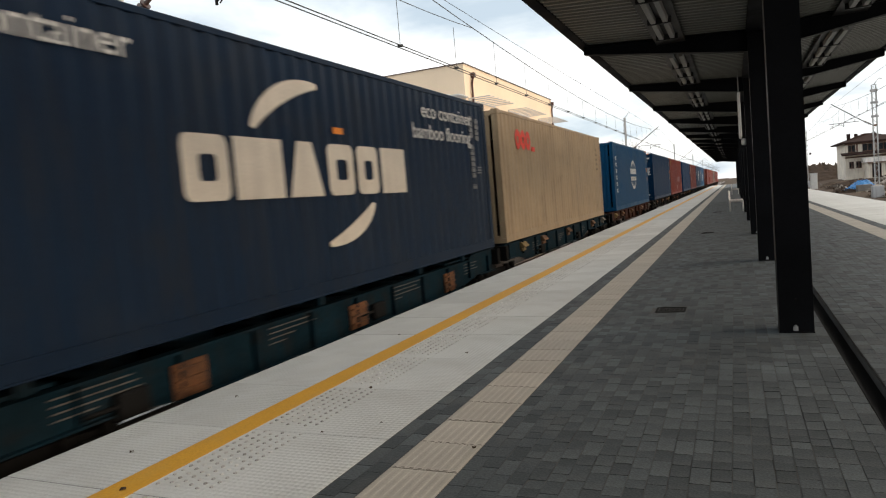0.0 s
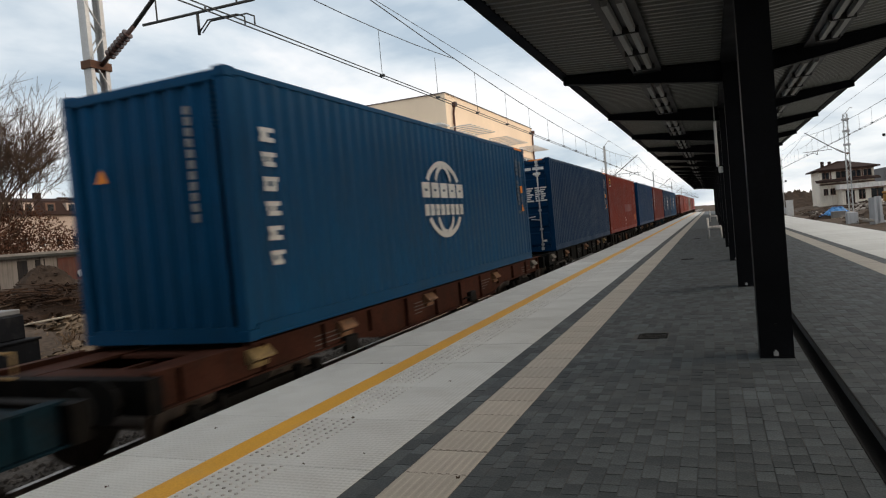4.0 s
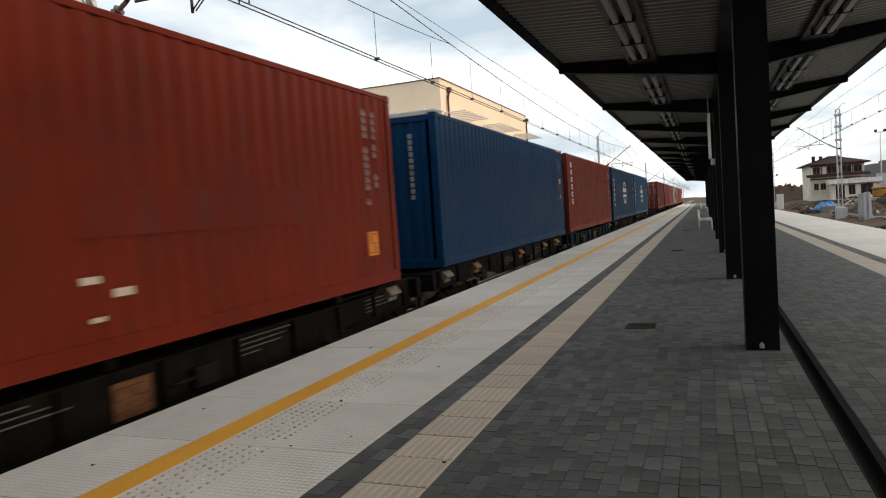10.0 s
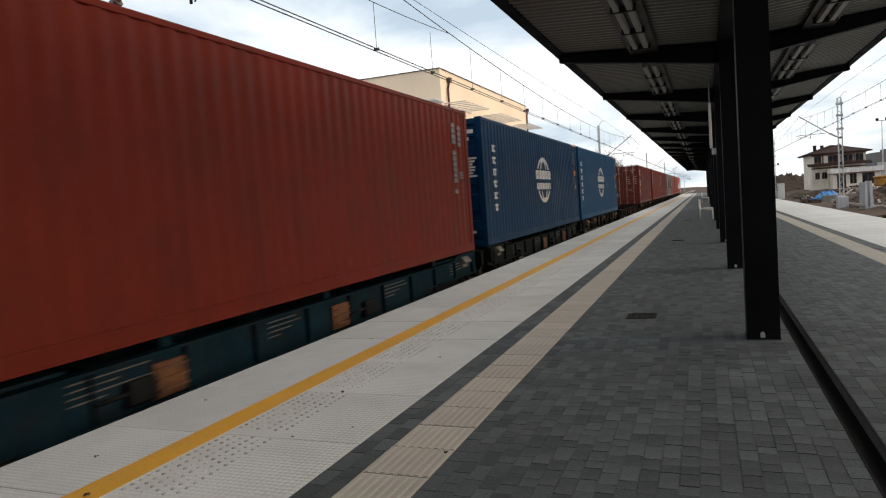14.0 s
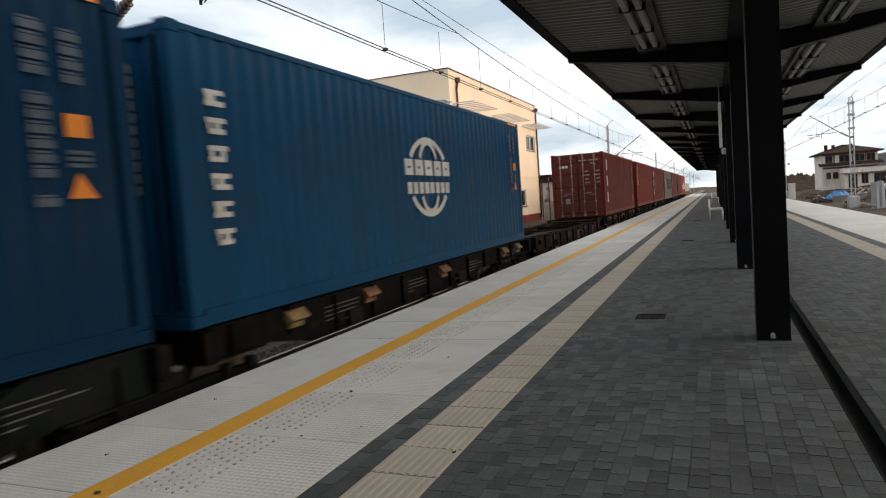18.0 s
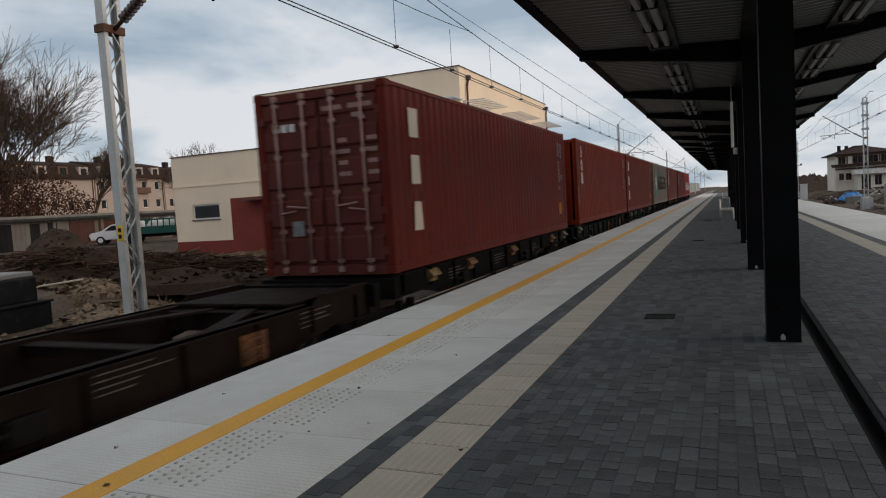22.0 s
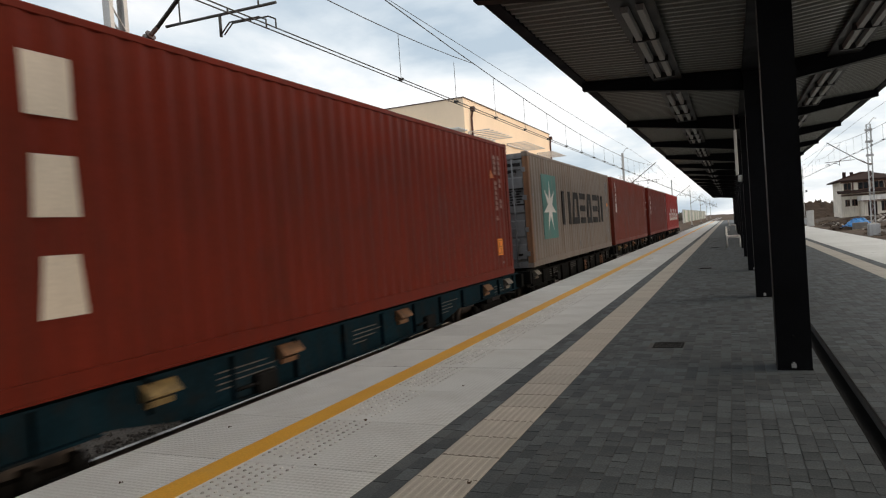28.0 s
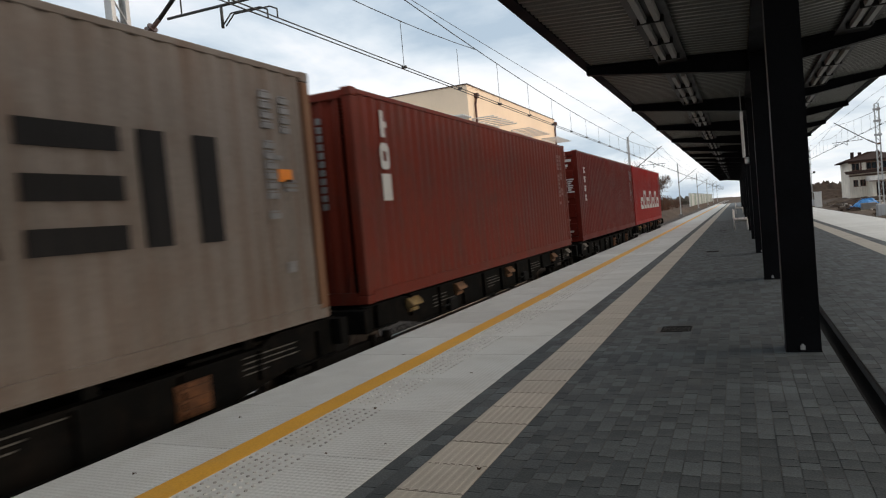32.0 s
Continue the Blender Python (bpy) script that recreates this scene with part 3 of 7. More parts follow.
def corrugated(bm, a0, a1, z0, z1, out, depth, sign, along):
    """A trapezoid-corrugated sheet from a0 to a1 along y (or x), its outer flats at `out`."""
    n = max(1, round((a1 - a0) / 0.278))
    p = (a1 - a0) / n
    prev = None
    for i in range(n):
        for fr, dp in ((0.0, 1), (0.25, 1), (0.5, 0), (0.75, 0)):
            a = a0 + (i + fr) * p
            o = out - sign * depth * dp
            row = [bm.verts.new((o, a, z) if along == "y" else (a, o, z)) for z in (z0, z1)]
            if prev:
                bm.faces.new((prev[0], row[0], row[1], prev[1]))
            prev = row


def side_decal(bm, y0, y1, z0, z1):
    """A flat painted block on the platform side."""
    box(bm, CW - 0.004, CW + 0.006, y0, y1, z0, z1)


def ring_block(bm, y0, y1, z0, z1, t):
    """A hollow painted block in one piece."""
    outer = [(y0, z0), (y1, z0), (y1, z1), (y0, z1)]
    inner = [(y0 + t, z0 + t), (y1 - t, z0 + t), (y1 - t, z1 - t), (y0 + t, z1 - t)]
    lo, hi = [[[bm.verts.new((x, *p)) for p in ring] for ring in (outer, inner)] for x in (CW - 0.004, CW + 0.006)]
    for i in range(4):
        k = (i + 1) % 4
        bm.faces.new((hi[0][i], hi[0][k], hi[1][k], hi[1][i]))
        bm.faces.new((lo[0][i], lo[0][k], hi[0][k], hi[0][i]))
        bm.faces.new((lo[1][k], lo[1][i], hi[1][i], hi[1][k]))


def arc_decal(bm, cy, cz, r0, r1, a0, a1, sy=1.0, taper=0.0, seg=14, lift=0.004):
    """A curved painted band."""
    prev = None
    for i in range(seg + 1):
        f = i / seg
        a = radians(a0 + (a1 - a0) * f)
        cut = taper * (r1 - r0) * abs(2 * f - 1) ** 2 / 2
        row = [bm.verts.new((CW + lift, cy + sy * r * math.cos(a), cz + r * math.sin(a))) for r in (r0 + cut, r1 - cut)]
        if prev:
            bm.faces.new((prev[0], prev[1], row[1], row[0]))
        prev = row


def rounded(y0, y1, z0, z1, r, n=4):
    """Corner points of a rounded block."""
    pts = []
    for cy, cz, a in ((y1 - r, z1 - r, 0), (y0 + r, z1 - r, 90), (y0 + r, z0 + r, 180), (y1 - r, z0 + r, 270)):
        for i in range(n + 1):
            t = radians(a + 90 * i / n)
            pts.append((cy + r * math.cos(t), cz + r * math.sin(t)))
    return pts


def sheet_end(pts):
    """A painted mark on the end wall that faces along the track."""
    bm = bmesh.new()
    prism(bm, pts, 1, -0.004, 0.004)
    return bm


def block_ring(bm, outer, inner):
    """A flat hollow painted block between two outlines of equal length."""
    a, b = [[bm.verts.new((CW + 0.004, *p)) for p in ring] for ring in (outer, inner)]
    for i in range(len(a)):
        k = (i + 1) % len(a)
        bm.faces.new((a[i], a[k], b[k], b[i]))


def door_end(c, m, rod_m=None, logo=None, ink=None, sparse=False):
    """The door end, which faces the camera: two leaves with ribs, lock rods, handles and hinges."""
    rod_m = rod_m or M_ROD
    for s in (-1, 1):
        bm = bmesh.new()
        a, b = sorted((s * 0.012, s * 1.075))
        box(bm, a, b, 0.035, 0.07, 0.17, 2.72)
        zs = (0.17, 0.62, 0.74, 1.22, 1.34, 1.82, 1.94, 2.30, 2.42, 2.72)
        for i in range(0, len(zs), 2):
            prism(bm, [(0.035, zs[i] + 0.02), (0.035, zs[i + 1] - 0.02), (0.0, zs[i + 1] - 0.055), (0.0, zs[i] + 0.055)], 0, a + 0.03, b - 0.03)
        d = part("door_leaf", bm, m, c)
        for k, x in enumerate((0.27, 0.80)):
            x *= s
            bm = bmesh.new()
            rod(bm, (x, -0.030, 0.10), (x, -0.030, 2.80), 0.022, seg=8)
            part("lock_rod", bm, rod_m, d)
            for z in (0.22, 0.70, 1.28, 1.88, 2.36, 2.68):
                part("rod_bracket", boxes((x - 0.055, x + 0.055, -0.038, 0.014, z - 0.03, z + 0.03), bev=0.006), rod_m, d)
            for z in (0.09, 2.78):
                part("rod_keeper", boxes((x - 0.045, x + 0.045, -0.055, 0.02, z - 0.045, z + 0.045), bev=0.008), rod_m, d)
            bm = bmesh.new()
            z = 1.06 if k == 0 else 0.98
            rod(bm, (x, -0.062, z), (x + s * (0.38 if k == 0 else -0.30), -0.066, z + 0.04), 0.016, seg=6)
            part("door_handle", bm, rod_m, d)
        for z in (0.35, 0.95, 1.75, 2.45):
            part("hinge", boxes((min(s * 1.03, s * 1.14), max(s * 1.03, s * 1.14), -0.014, 0.03, z - 0.06, z + 0.06), bev=0.006), m, d)
    part("door_sill", boxes((-1.06, 1.06, 0.0, 0.12, 0.0, 0.16)), m, c)
    part("door_header", boxes((-1.06, 1.06, 0.0, 0.12, 2.735, CH - 0.03)), m, c)
    bm = bmesh.new()
    r = random.Random(int(c.location.y * 7) + 3)
    if sparse:
        rows = [(0.08, 0.36, 2.52, 0.07), (0.56, 0.42, 2.52, 0.07), (0.62, 0.2, 2.38, 0.07)]
        rows += [(x, w, 2.02 - 0.17 * i, 0.065) for i in range(4) for x, w in ((0.34, 0.16 + 0.05 * (i % 2)), (0.86, 0.18))]
    else:
        rows = [(0.34, 0.26, 2.54, 0.085), (0.66, 0.36, 2.54, 0.085), (0.66, 0.24, 2.38, 0.08)]
        rows += [(x, w - 0.05 * (i % 3), 1.96 - 0.066 * i, 0.042) for i in range(7) for x, w in ((0.34, 0.28), (0.86, 0.20), (0.68, 0.16))]
        rows += [(-0.70, 0.16, 2.34, 0.12), (0.80, 0.14, 0.30, 0.06)]
    for x, w, z, h in rows:
        box(bm, x, x + w, -0.007, 0.002, z, z + h)
    tagged(part("data_stencil", bm, ink or (M_RODRED if sparse else M_WHITE), c, "rows of unreadable container data"), kind="stuff")
    part("data_plate", boxes((-0.62, -0.40, -0.007, 0.002, 0.62, 0.86)), M_WHITEDIM if sparse else M_ROD, c, "small grey data plate")
    if logo:
        for i in range(3):
            part("brand_block", boxes((-0.86 + 0.15 * i, -0.75 + 0.15 * i, -0.007, 0.002, 2.26, 2.38)), M_WHITE, c, "white painted brand block")


def wall_end(c, m):
    bm = bmesh.new()
    corrugated(bm, -1.07, 1.07, 0.16, 2.76, 0.02, 0.045, -1, "x")
    part("front_wall", bm, m, c)
    part("front_sill", boxes((-1.06, 1.06, 0.0, 0.10, 0.0, 0.16)), m, c)
    part("front_header", boxes((-1.06, 1.06, 0.0, 0.10, 2.76, CH - 0.03)), m, c)
    bm = bmesh.new()
    for i in range(11):
        z = 2.45 - i * 0.115
        box(bm, 0.62, 0.70, -0.004, 0.02, z, z + 0.085)
    tagged(part("stencil", bm, M_WHITEDIM, c, "white upright row of unreadable marks"), kind="stuff")


def container(u, label, m, end="wall", mark_rows=True, tags=(), door_m=None, rod_m=None, post_m=None):
    """A 40-foot container whose near lower edge lies at u on the train."""
    c = thing("shipping_container", label, "container", pose(TRACK, u, DECK) @ Matrix.Diagonal((1, 1, TALL, 1)), group="shipping containers")
    for s in (1, -1):
        bm = bmesh.new()
        corrugated(bm, 0.15, CL - 0.15, 0.15, CH - 0.06, s * (CW - 0.005), 0.018, s, "y")
        part("side_panel", bm, m, c)
        bm = bmesh.new()
        a, b = sorted((s * (CW - 0.06), s * CW))
        box(bm, a, b, 0.17, CL - 0.17, CH - 0.085, CH - 0.015, bev=0.008)
        part("top_rail", bm, m, c)
        bm = bmesh.new()
        i0, o0 = s * (CW - 0.06), s * CW
        o1, o2 = s * (CW + 0.012), s * (CW + 0.010)
        prism(bm, [(i0, 0.012), (o1, 0.012), (o1, 0.03), (o0, 0.03), (o0, 0.15), (o2, 0.15), (o2, 0.172), (i0, 0.172)], 1, 0.17, CL - 0.17)
        part("bottom_rail", bm, m, c)
        for y in (0.0, CL - 0.16):
            bm = bmesh.new()
            a2, b2 = sorted((s * (CW - 0.15), s * CW))
            box(bm, a2, b2, y, y + 0.16, 0.118, CH - 0.118, bev=0.012)
            part("corner_post", bm, post_m or m, c)
            for z in (0.0, CH - 0.118):
                bm = bmesh.new()
                a3, b3 = sorted((s * (CW - 0.162), s * (CW + 0.002)))
                yy = -0.003 if y == 0 else CL - 0.175
                box(bm, a3, b3, yy, yy + 0.178, z, z + 0.118, bev=0.01)
                part("corner_casting", bm, m, c)
    bm = bmesh.new()
    corrugated(bm, 0.2, CL - 0.2, 0, 1, 0, 0.02, 1, "y")
    for v in bm.verts:
        v.co = Vector(((-1.17 if v.co.z < 0.5 else 1.17), v.co.y, CH - 0.03 + v.co.x))
    part("roof_sheet", bm, m, c)
    part("underframe", boxes((-1.16, 1.16, 0.02, CL - 0.02, 0.03, 0.14)), M_IRON, c)
    part("far_wall", boxes((-1.07, 1.07, CL - 0.06, CL - 0.01, 0.0, CH - 0.03)), m, c)
    if end == "doors":
        door_end(c, door_m or m, rod_m, logo="brand" in tags, ink=M_BLACK if "ink" in tags else None, sparse="brand" in tags)
    else:
        wall_end(c, m)
    if mark_rows:
        # upright columns of small marks near the far end of the side
        bm = bmesh.new()
        wide = ((CL - 0.97, 0.19, (0, 1, 2, 3, 5, 6, 7, 8, 9, 10, 12)), (CL - 0.64, 0.17, (0.3, 1.3, 2.3, 3.3)))
        slim = ((CL - 1.02, 0.155, (0, 1, 2, 3, 5, 6, 7, 8, 9, 10, 12)), (CL - 0.72, 0.13, (0, 1, 2, 3, 4.5, 5.5, 8.6, 9.6)))
        for y, w, marks in slim if "slim" in tags else wide:
            for k in marks:
                z = CH - 0.40 - k * 0.108
                side_decal(bm, y, y + w, z, z + 0.062)
                side_decal(bm, y + 0.01, y + w - 0.03, z + 0.070, z + 0.088)
        for k in range(0 if "slim" in tags else 3):
            z = CH - 1.30 - 0.05 * k
            side_decal(bm, CL - 0.66, CL - 0.44, z, z + 0.030)
        tagged(part("stencil", bm, M_GREYMARK if "dim" in tags else M_REDMARK if "slim" in tags else M_WHITEDIM, c, "pale columns of unreadable marks"), kind="stuff")
        if "panel" in tags:
            bm = bmesh.new()
            side_decal(bm, CL - 1.05, CL - 0.74, 0.46, 0.81)
            pl = part("placard", bm, M_ORANGE if "slim" in tags else M_OCHREP, c, "square orange placard" if "slim" in tags else "square faded ochre placard")
            for y0, y1, z0, z1 in ((0.03, 0.28, 0.30, 0.325), (0.03, 0.28, 0.17, 0.19), (0.03, 0.28, 0.03, 0.055), (0.05, 0.13, 0.20, 0.28), (0.16, 0.24, 0.07, 0.15)):
                part("printed_bar", boxes((CW - 0.002, CW + 0.008, CL - 1.05 + y0, CL - 1.05 + y1, 0.46 + z0, 0.46 + z1)), M_OCHREP, pl)
        if "orange" in tags:
            bm = bmesh.new()
            side_decal(bm, CL - 0.66, CL - 0.45, CH - 1.17, CH - 0.99)
            part("warning_sign", bm, M_ORANGE, c, "square orange sticker")
            bm = bmesh.new()
            side_decal(bm, CL - 0.95, CL - 0.25, CH - 0.075, CH - 0.03)
            part("height_mark", bm, M_ORANGE, c, "worn orange height mark on the top rail")
            bm = bmesh.new()
            v = [bm.verts.new((CW + 0.006, CL - 0.68 + a, CH - 1.64 + b)) for a, b in ((0, 0), (0.26, 0), (0.10, 0.2))]
            bm.faces.new(v)
            part("warning_sign", bm, M_ORANGE, c, "orange warning triangle")
    return c


M_WHITEDIM = mat("worn_white_marks", (0.19, 0.195, 0.20), 0.7, var=0.25, scale=9, spots=0.3)
M_GREYMARK = mat("faded_marks", (0.07, 0.098, 0.13), 0.7, var=0.25, scale=9)
M_REDMARK = mat("worn_pink_marks", (0.25, 0.15, 0.135), 0.7, var=0.25, scale=9, spots=0.3, dirt=(0.12, 0.04, 0.03))
M_OCHREP = mat("faded_ochre_placard", (0.36, 0.145, 0.03), 0.7, var=0.25, scale=6, spots=0.4, dirt=(0.2, 0.05, 0.03))
M_NAVY = paint("navy", (0.012, 0.034, 0.075), 0.30, (0.04, 0.045, 0.05))
M_BEIGE = paint("beige", (0.65, 0.49, 0.318), 0.40, (0.26, 0.18, 0.11))
M_COSCO = paint("bright_blue", (0.0022, 0.088, 0.222), 0.35, (0.012, 0.06, 0.12))
M_BLUE = paint("deep_blue", (0.0010, 0.038, 0.112), 0.25, (0.002, 0.036, 0.085))
M_BLUE2 = paint("mid_blue", (0.0010, 0.050, 0.158), 0.25, (0.003, 0.05, 0.095))
M_BLUE3 = paint("dark_teal_blue", (0.0012, 0.046, 0.126), 0.25, (0.003, 0.04, 0.075))
M_REDBR3 = paint("mid_red_brown", (0.248, 0.031, 0.0155), 0.35, (0.10, 0.027, 0.018))
M_REDBR = paint("red_brown", (0.305, 0.036, 0.0155), 0.35, (0.12, 0.03, 0.02))
M_REDBR2 = paint("dark_red_brown", (0.215, 0.028, 0.0175), 0.40, (0.09, 0.025, 0.02))
M_GREY = paint("weathered_grey", (0.335, 0.296, 0.264), 0.6, (0.20, 0.12, 0.08))
M_GREYD = paint("cool_grey", (0.30, 0.315, 0.333), 0.45, (0.10, 0.10, 0.10))
M_RODRED = mat("worn_red_lock_rod", (0.28, 0.17, 0.15), 0.55, var=0.2, scale=5, spots=0.3, dirt=(0.12, 0.05, 0.04))
M_HRED = paint("bright_red", (0.50, 0.030, 0.025), 0.25, (0.25, 0.03, 0.03))


def upright_blocks(c, m, y, w, tops, hh, label="white painted upright brand blocks"):
    for i, z in enumerate(tops):
        if 0.15 < hh < 0.3:
            # a block of two bars and an upright
            s = w * (0.30, 0.44, 0.62, 0.40)[i % 4]
            for y0, y1, z0, z1 in ((0.0, w, 0.34, 0.10), (0.03 * (i % 2), w - 0.02 * (i % 3), 0.90, 0.64), (s, s + w * 0.24, 0.64, 0.34), (w * 0.06, w * (0.20 if i % 2 else 0.26), 0.64, 0.34)):
                b = bmesh.new()
                side_decal(b, y + y0, y + y1, z - hh * z0, z - hh * z1)
                part("brand_bar", b, m, c, label)
            continue
        # tall marks: slim solid bars, or a bar, a hollow block and a solid one
        b = bmesh.new()
        if hh > 0.42:
            q = ((y, z - hh), (y + w, z - hh), (y + w * (1.02 - 0.06 * i), z), (y + w * 0.07 * i, z))
            b.faces.new([b.verts.new((CW + 0.004, *v)) for v in q])
        elif hh > 0.3 and i == 0:
            prism(b, [(y + w * 0.30, z - hh), (y + w * 0.72, z - hh), (y + w * 0.66, z - hh * 0.62), (y + w * 0.95, z - hh * 0.62), (y + w * 0.95, z - hh * 0.40), (y + w * 0.64, z - hh * 0.40), (y + w * 0.62, z), (y + w * 0.34, z)], 0, CW - 0.004, CW + 0.006)
        elif hh > 0.3 and i == 1:
            block_ring(b, rounded(y, y + w, z - hh, z, 0.09), rounded(y + w * 0.30, y + w * 0.70, z - hh * 0.70, z - hh * 0.30, 0.03))
        else:
            side_decal(b, y, y + w, z - hh, z)
        part("brand_block", b, m, c, label)


def text_on_side(c, words, y, z, h, m, label, width=None):
    """Words on the platform side; width stretches the line to its true length."""
    me = lettering(words, h)
    if width:
        k = width / max(v.co.x for v in me.vertices)
        for v in me.vertices:
            v.co.x *= k
    me.materials.append(m)
    ob = part("lettering", me, None, c, label)
    ob.matrix_basis = Matrix(((0, 0, 1, CW + 0.004), (1, 0, 0, y), (0, 1, 0, z), (0, 0, 0, 1)))


THINGS = []   # (thing, u, z) of all that rolls


def load(u, label, m, **kw):
    c = container(u, label, m, **kw)
    THINGS.append((c, u, DECK))
    return c


# navy container
c = load(-4.74, "navy blue container with large cream brand blocks", M_NAVY, end="wall")
for y0, y1, hollow in ((3.63, 4.27, 0.22), (4.36, 5.17, 0.0), (5.27, 5.97, -1.0), (6.10, 6.72, 0.20), (6.82, 7.40, 0.20), (7.50, 8.27, 0.0)):
    bm = bmesh.new()
    if hollow > 0:
        block_ring(bm, rounded(y0, y1, 1.20, 1.84, 0.10), rounded(y0 + hollow, y1 - hollow * 0.8, 1.20 + 0.19, 1.84 - 0.19, 0.05))
    else:
        slope = 0.20 if hollow < 0 else 0.0
        bm.faces.new([bm.verts.new((CW + 0.004, *q)) for q in ((y0, 1.20), (y1, 1.20), (y1 - slope, 1.84), (y0 + slope, 1.84))])
    part("brand_block", bm, M_CREAM, c, "large cream brand block")
bm = bmesh.new()
arc_decal(bm, 6.05, 1.45, 0.96, 1.16, 92, 152, 1.45, 0.7)
part("brand_arc", bm, M_CREAM, c, "cream arc above the blocks")
bm = bmesh.new()
arc_decal(bm, 5.75, 1.55, 0.86, 1.05, -82, -30, 1.75, 0.7)
part("brand_arc", bm, M_CREAM, c, "cream arc below the blocks")
part("brand_accent", boxes((CW - 0.004, CW + 0.006, 6.30, 6.52, 1.97, 2.05)), M_ORANGE, c)
text_on_side(c, "eco container", 9.05, 2.40, 0.24, M_WHITE, "white words eco container", 2.3)
text_on_side(c, "bamboo flooring", 8.65, 2.05, 0.24, M_WHITE, "white words bamboo flooring", 2.6)
text_on_side(c, "eco container", 1.05, 2.42, 0.25, M_WHITE, "white words eco container", 2.15)

# beige container
c = load(8.3, "beige weathered container with a red brand mark", M_BEIGE, end="wall", mark_rows=False)
bm = bmesh.new()
for i in range(3):
    arc_decal(bm, 1.40 + 0.43 * i, 2.30, 0.085, 0.235, 0, 360, 0.92, 0.0)
side_decal(bm, 2.54, 2.84, 2.06, 2.17)
part("brand_mark", bm, M_RED, c, "red brand mark of rounded blocks")
bm = bmesh.new()
for i in range(5):
    side_decal(bm, CL - 1.0, CL - 0.72, 2.35 - i * 0.17, 2.43 - i * 0.17)
part("stencil", bm, mat("brown_marks", (0.22, 0.16, 0.10), 0.7), c, "brown unreadable marks")


def globe(c, cy, cz, r, m):
    bm = bmesh.new()
    for a0, a1 in ((31, 149), (211, 329)):
        arc_decal(bm, cy, cz, r * 0.87, r, a0, a1, 1.36)
    for sx in (0.52,):
        for sg in (1, -1):
            for a0, a1 in ((33, 90), (-90, -33)):
                arc_decal(bm, cy, cz, r * 0.80, r * 0.96, a0 if sg > 0 else 180 - a0, a1 if sg > 0 else 180 - a1, sx * 1.36, lift=0.008 + 0.003 * sg)
    part("brand_globe", bm, m, c, "white globe of curved bands")
    w = r * 3.05 / 5
    for i in range(5):
        y0 = cy - r * 1.525 + i * w
        bm = bmesh.new()
        ring_block(bm, y0 + 0.045, y0 + w - 0.045, cz + 0.04 * r, cz + 0.42 * r, w * 0.26)
        part("brand_block", bm, m, c)
    w = r * 2.85 / 8
    for i in range(8):
        y0 = cy - r * 1.425 + i * w
        bm = bmesh.new()
        ring_block(bm, y0 + 0.04, y0 + w - 0.04, cz - 0.41 * r, cz - 0.13 * r, w * 0.29)
        part("brand_block", bm, m, c)


# bright blue container with globe
c = load(23.55, "bright blue container with a white globe mark", M_COSCO, end="wall", tags=("orange", "dim"))
globe(c, 6.03, 1.53, 0.70, M_WHITE)
upright_blocks(c, M_WHITE, 0.52, 0.26, [2.32 - 0.275 * i for i in range(6)], 0.20)
bm = bmesh.new()
v = [bm.verts.new((-0.78 + a, -0.006, 1.85 + b)) for a, b in ((0, 0), (0.2, 0), (0.1, 0.17))]
bm.faces.new(v)
part("warning_sign", bm, M_ORANGE, c, "orange warning triangle on the end wall")
# deep blue container, door end first
c = load(38.85, "deep blue container with grey lock rods on its door end", M_BLUE, end="doors", tags=("orange",), mark_rows=True)
bm = bmesh.new()
box(bm, -1.05, -0.3, -0.006, 0.0, CH - 0.07, CH - 0.035)
box(bm, 0.55, 1.0, -0.006, 0.0, CH - 0.07, CH - 0.035)
part("hazard_marks", bm, M_ORANGE, c, "orange height marks on the header")
# red brown, yellow sticker
c = load(51.5, "red brown container with a small yellow and black sticker", M_REDBR, end="wall", tags=("slim", "panel"))
for y0, y1, z0, z1 in ((6.16, 6.34, 0.63, 0.69), (6.47, 6.68, 0.50, 0.57), (6.22, 6.36, 0.32, 0.36)):
    part("label", boxes((CW - 0.004, CW + 0.005, y0, y1, z0, z1)), M_CREAM, c, "small pale label")
part("label_frame", boxes((CW - 0.004, CW + 0.004, 0.17, 0.36, 0.22, 0.245), (CW - 0.004, CW + 0.004, 0.17, 0.36, 0.31, 0.335), (CW - 0.004, CW + 0.003, 0.18, 0.35, 0.245, 0.31)), M_RODRED, c, "faded pale plate low on the side")
part("sticker", boxes((CW - 0.004, CW + 0.005, 0.62, 1.02, 2.33, 2.74)), M_BLACK, c, "dark square sticker")
part("sticker_mark", boxes((CW - 0.004, CW + 0.008, 0.68, 0.96, 2.55, 2.68), (CW - 0.004, CW + 0.008, 0.68, 0.84, 2.39, 2.50)), mat("yellow_sticker", (0.65, 0.42, 0.03), 0.6), c)
part("sticker_edge", boxes((CW - 0.004, CW + 0.004, 0.58, 1.06, 2.28, 2.33)), M_WHITE, c)
part("repaired_patch", boxes((CW - 0.006, CW + 0.002, 6.1, 9.5, 1.0, 1.42)), paint("patch_red", (0.285, 0.0335, 0.0145)), c, "repainted darker patch")
# deep blue
c = load(65.7, "mid blue container with faded marks", M_BLUE2, end="wall", tags=("orange", "dim"))
# red with upright white blocks
c = load(78.85, "red brown container with white upright brand blocks", M_REDBR3, end="wall")
upright_blocks(c, M_WHITE, 0.66, 0.34, [2.60 - 0.272 * i for i in range(6)], 0.225)
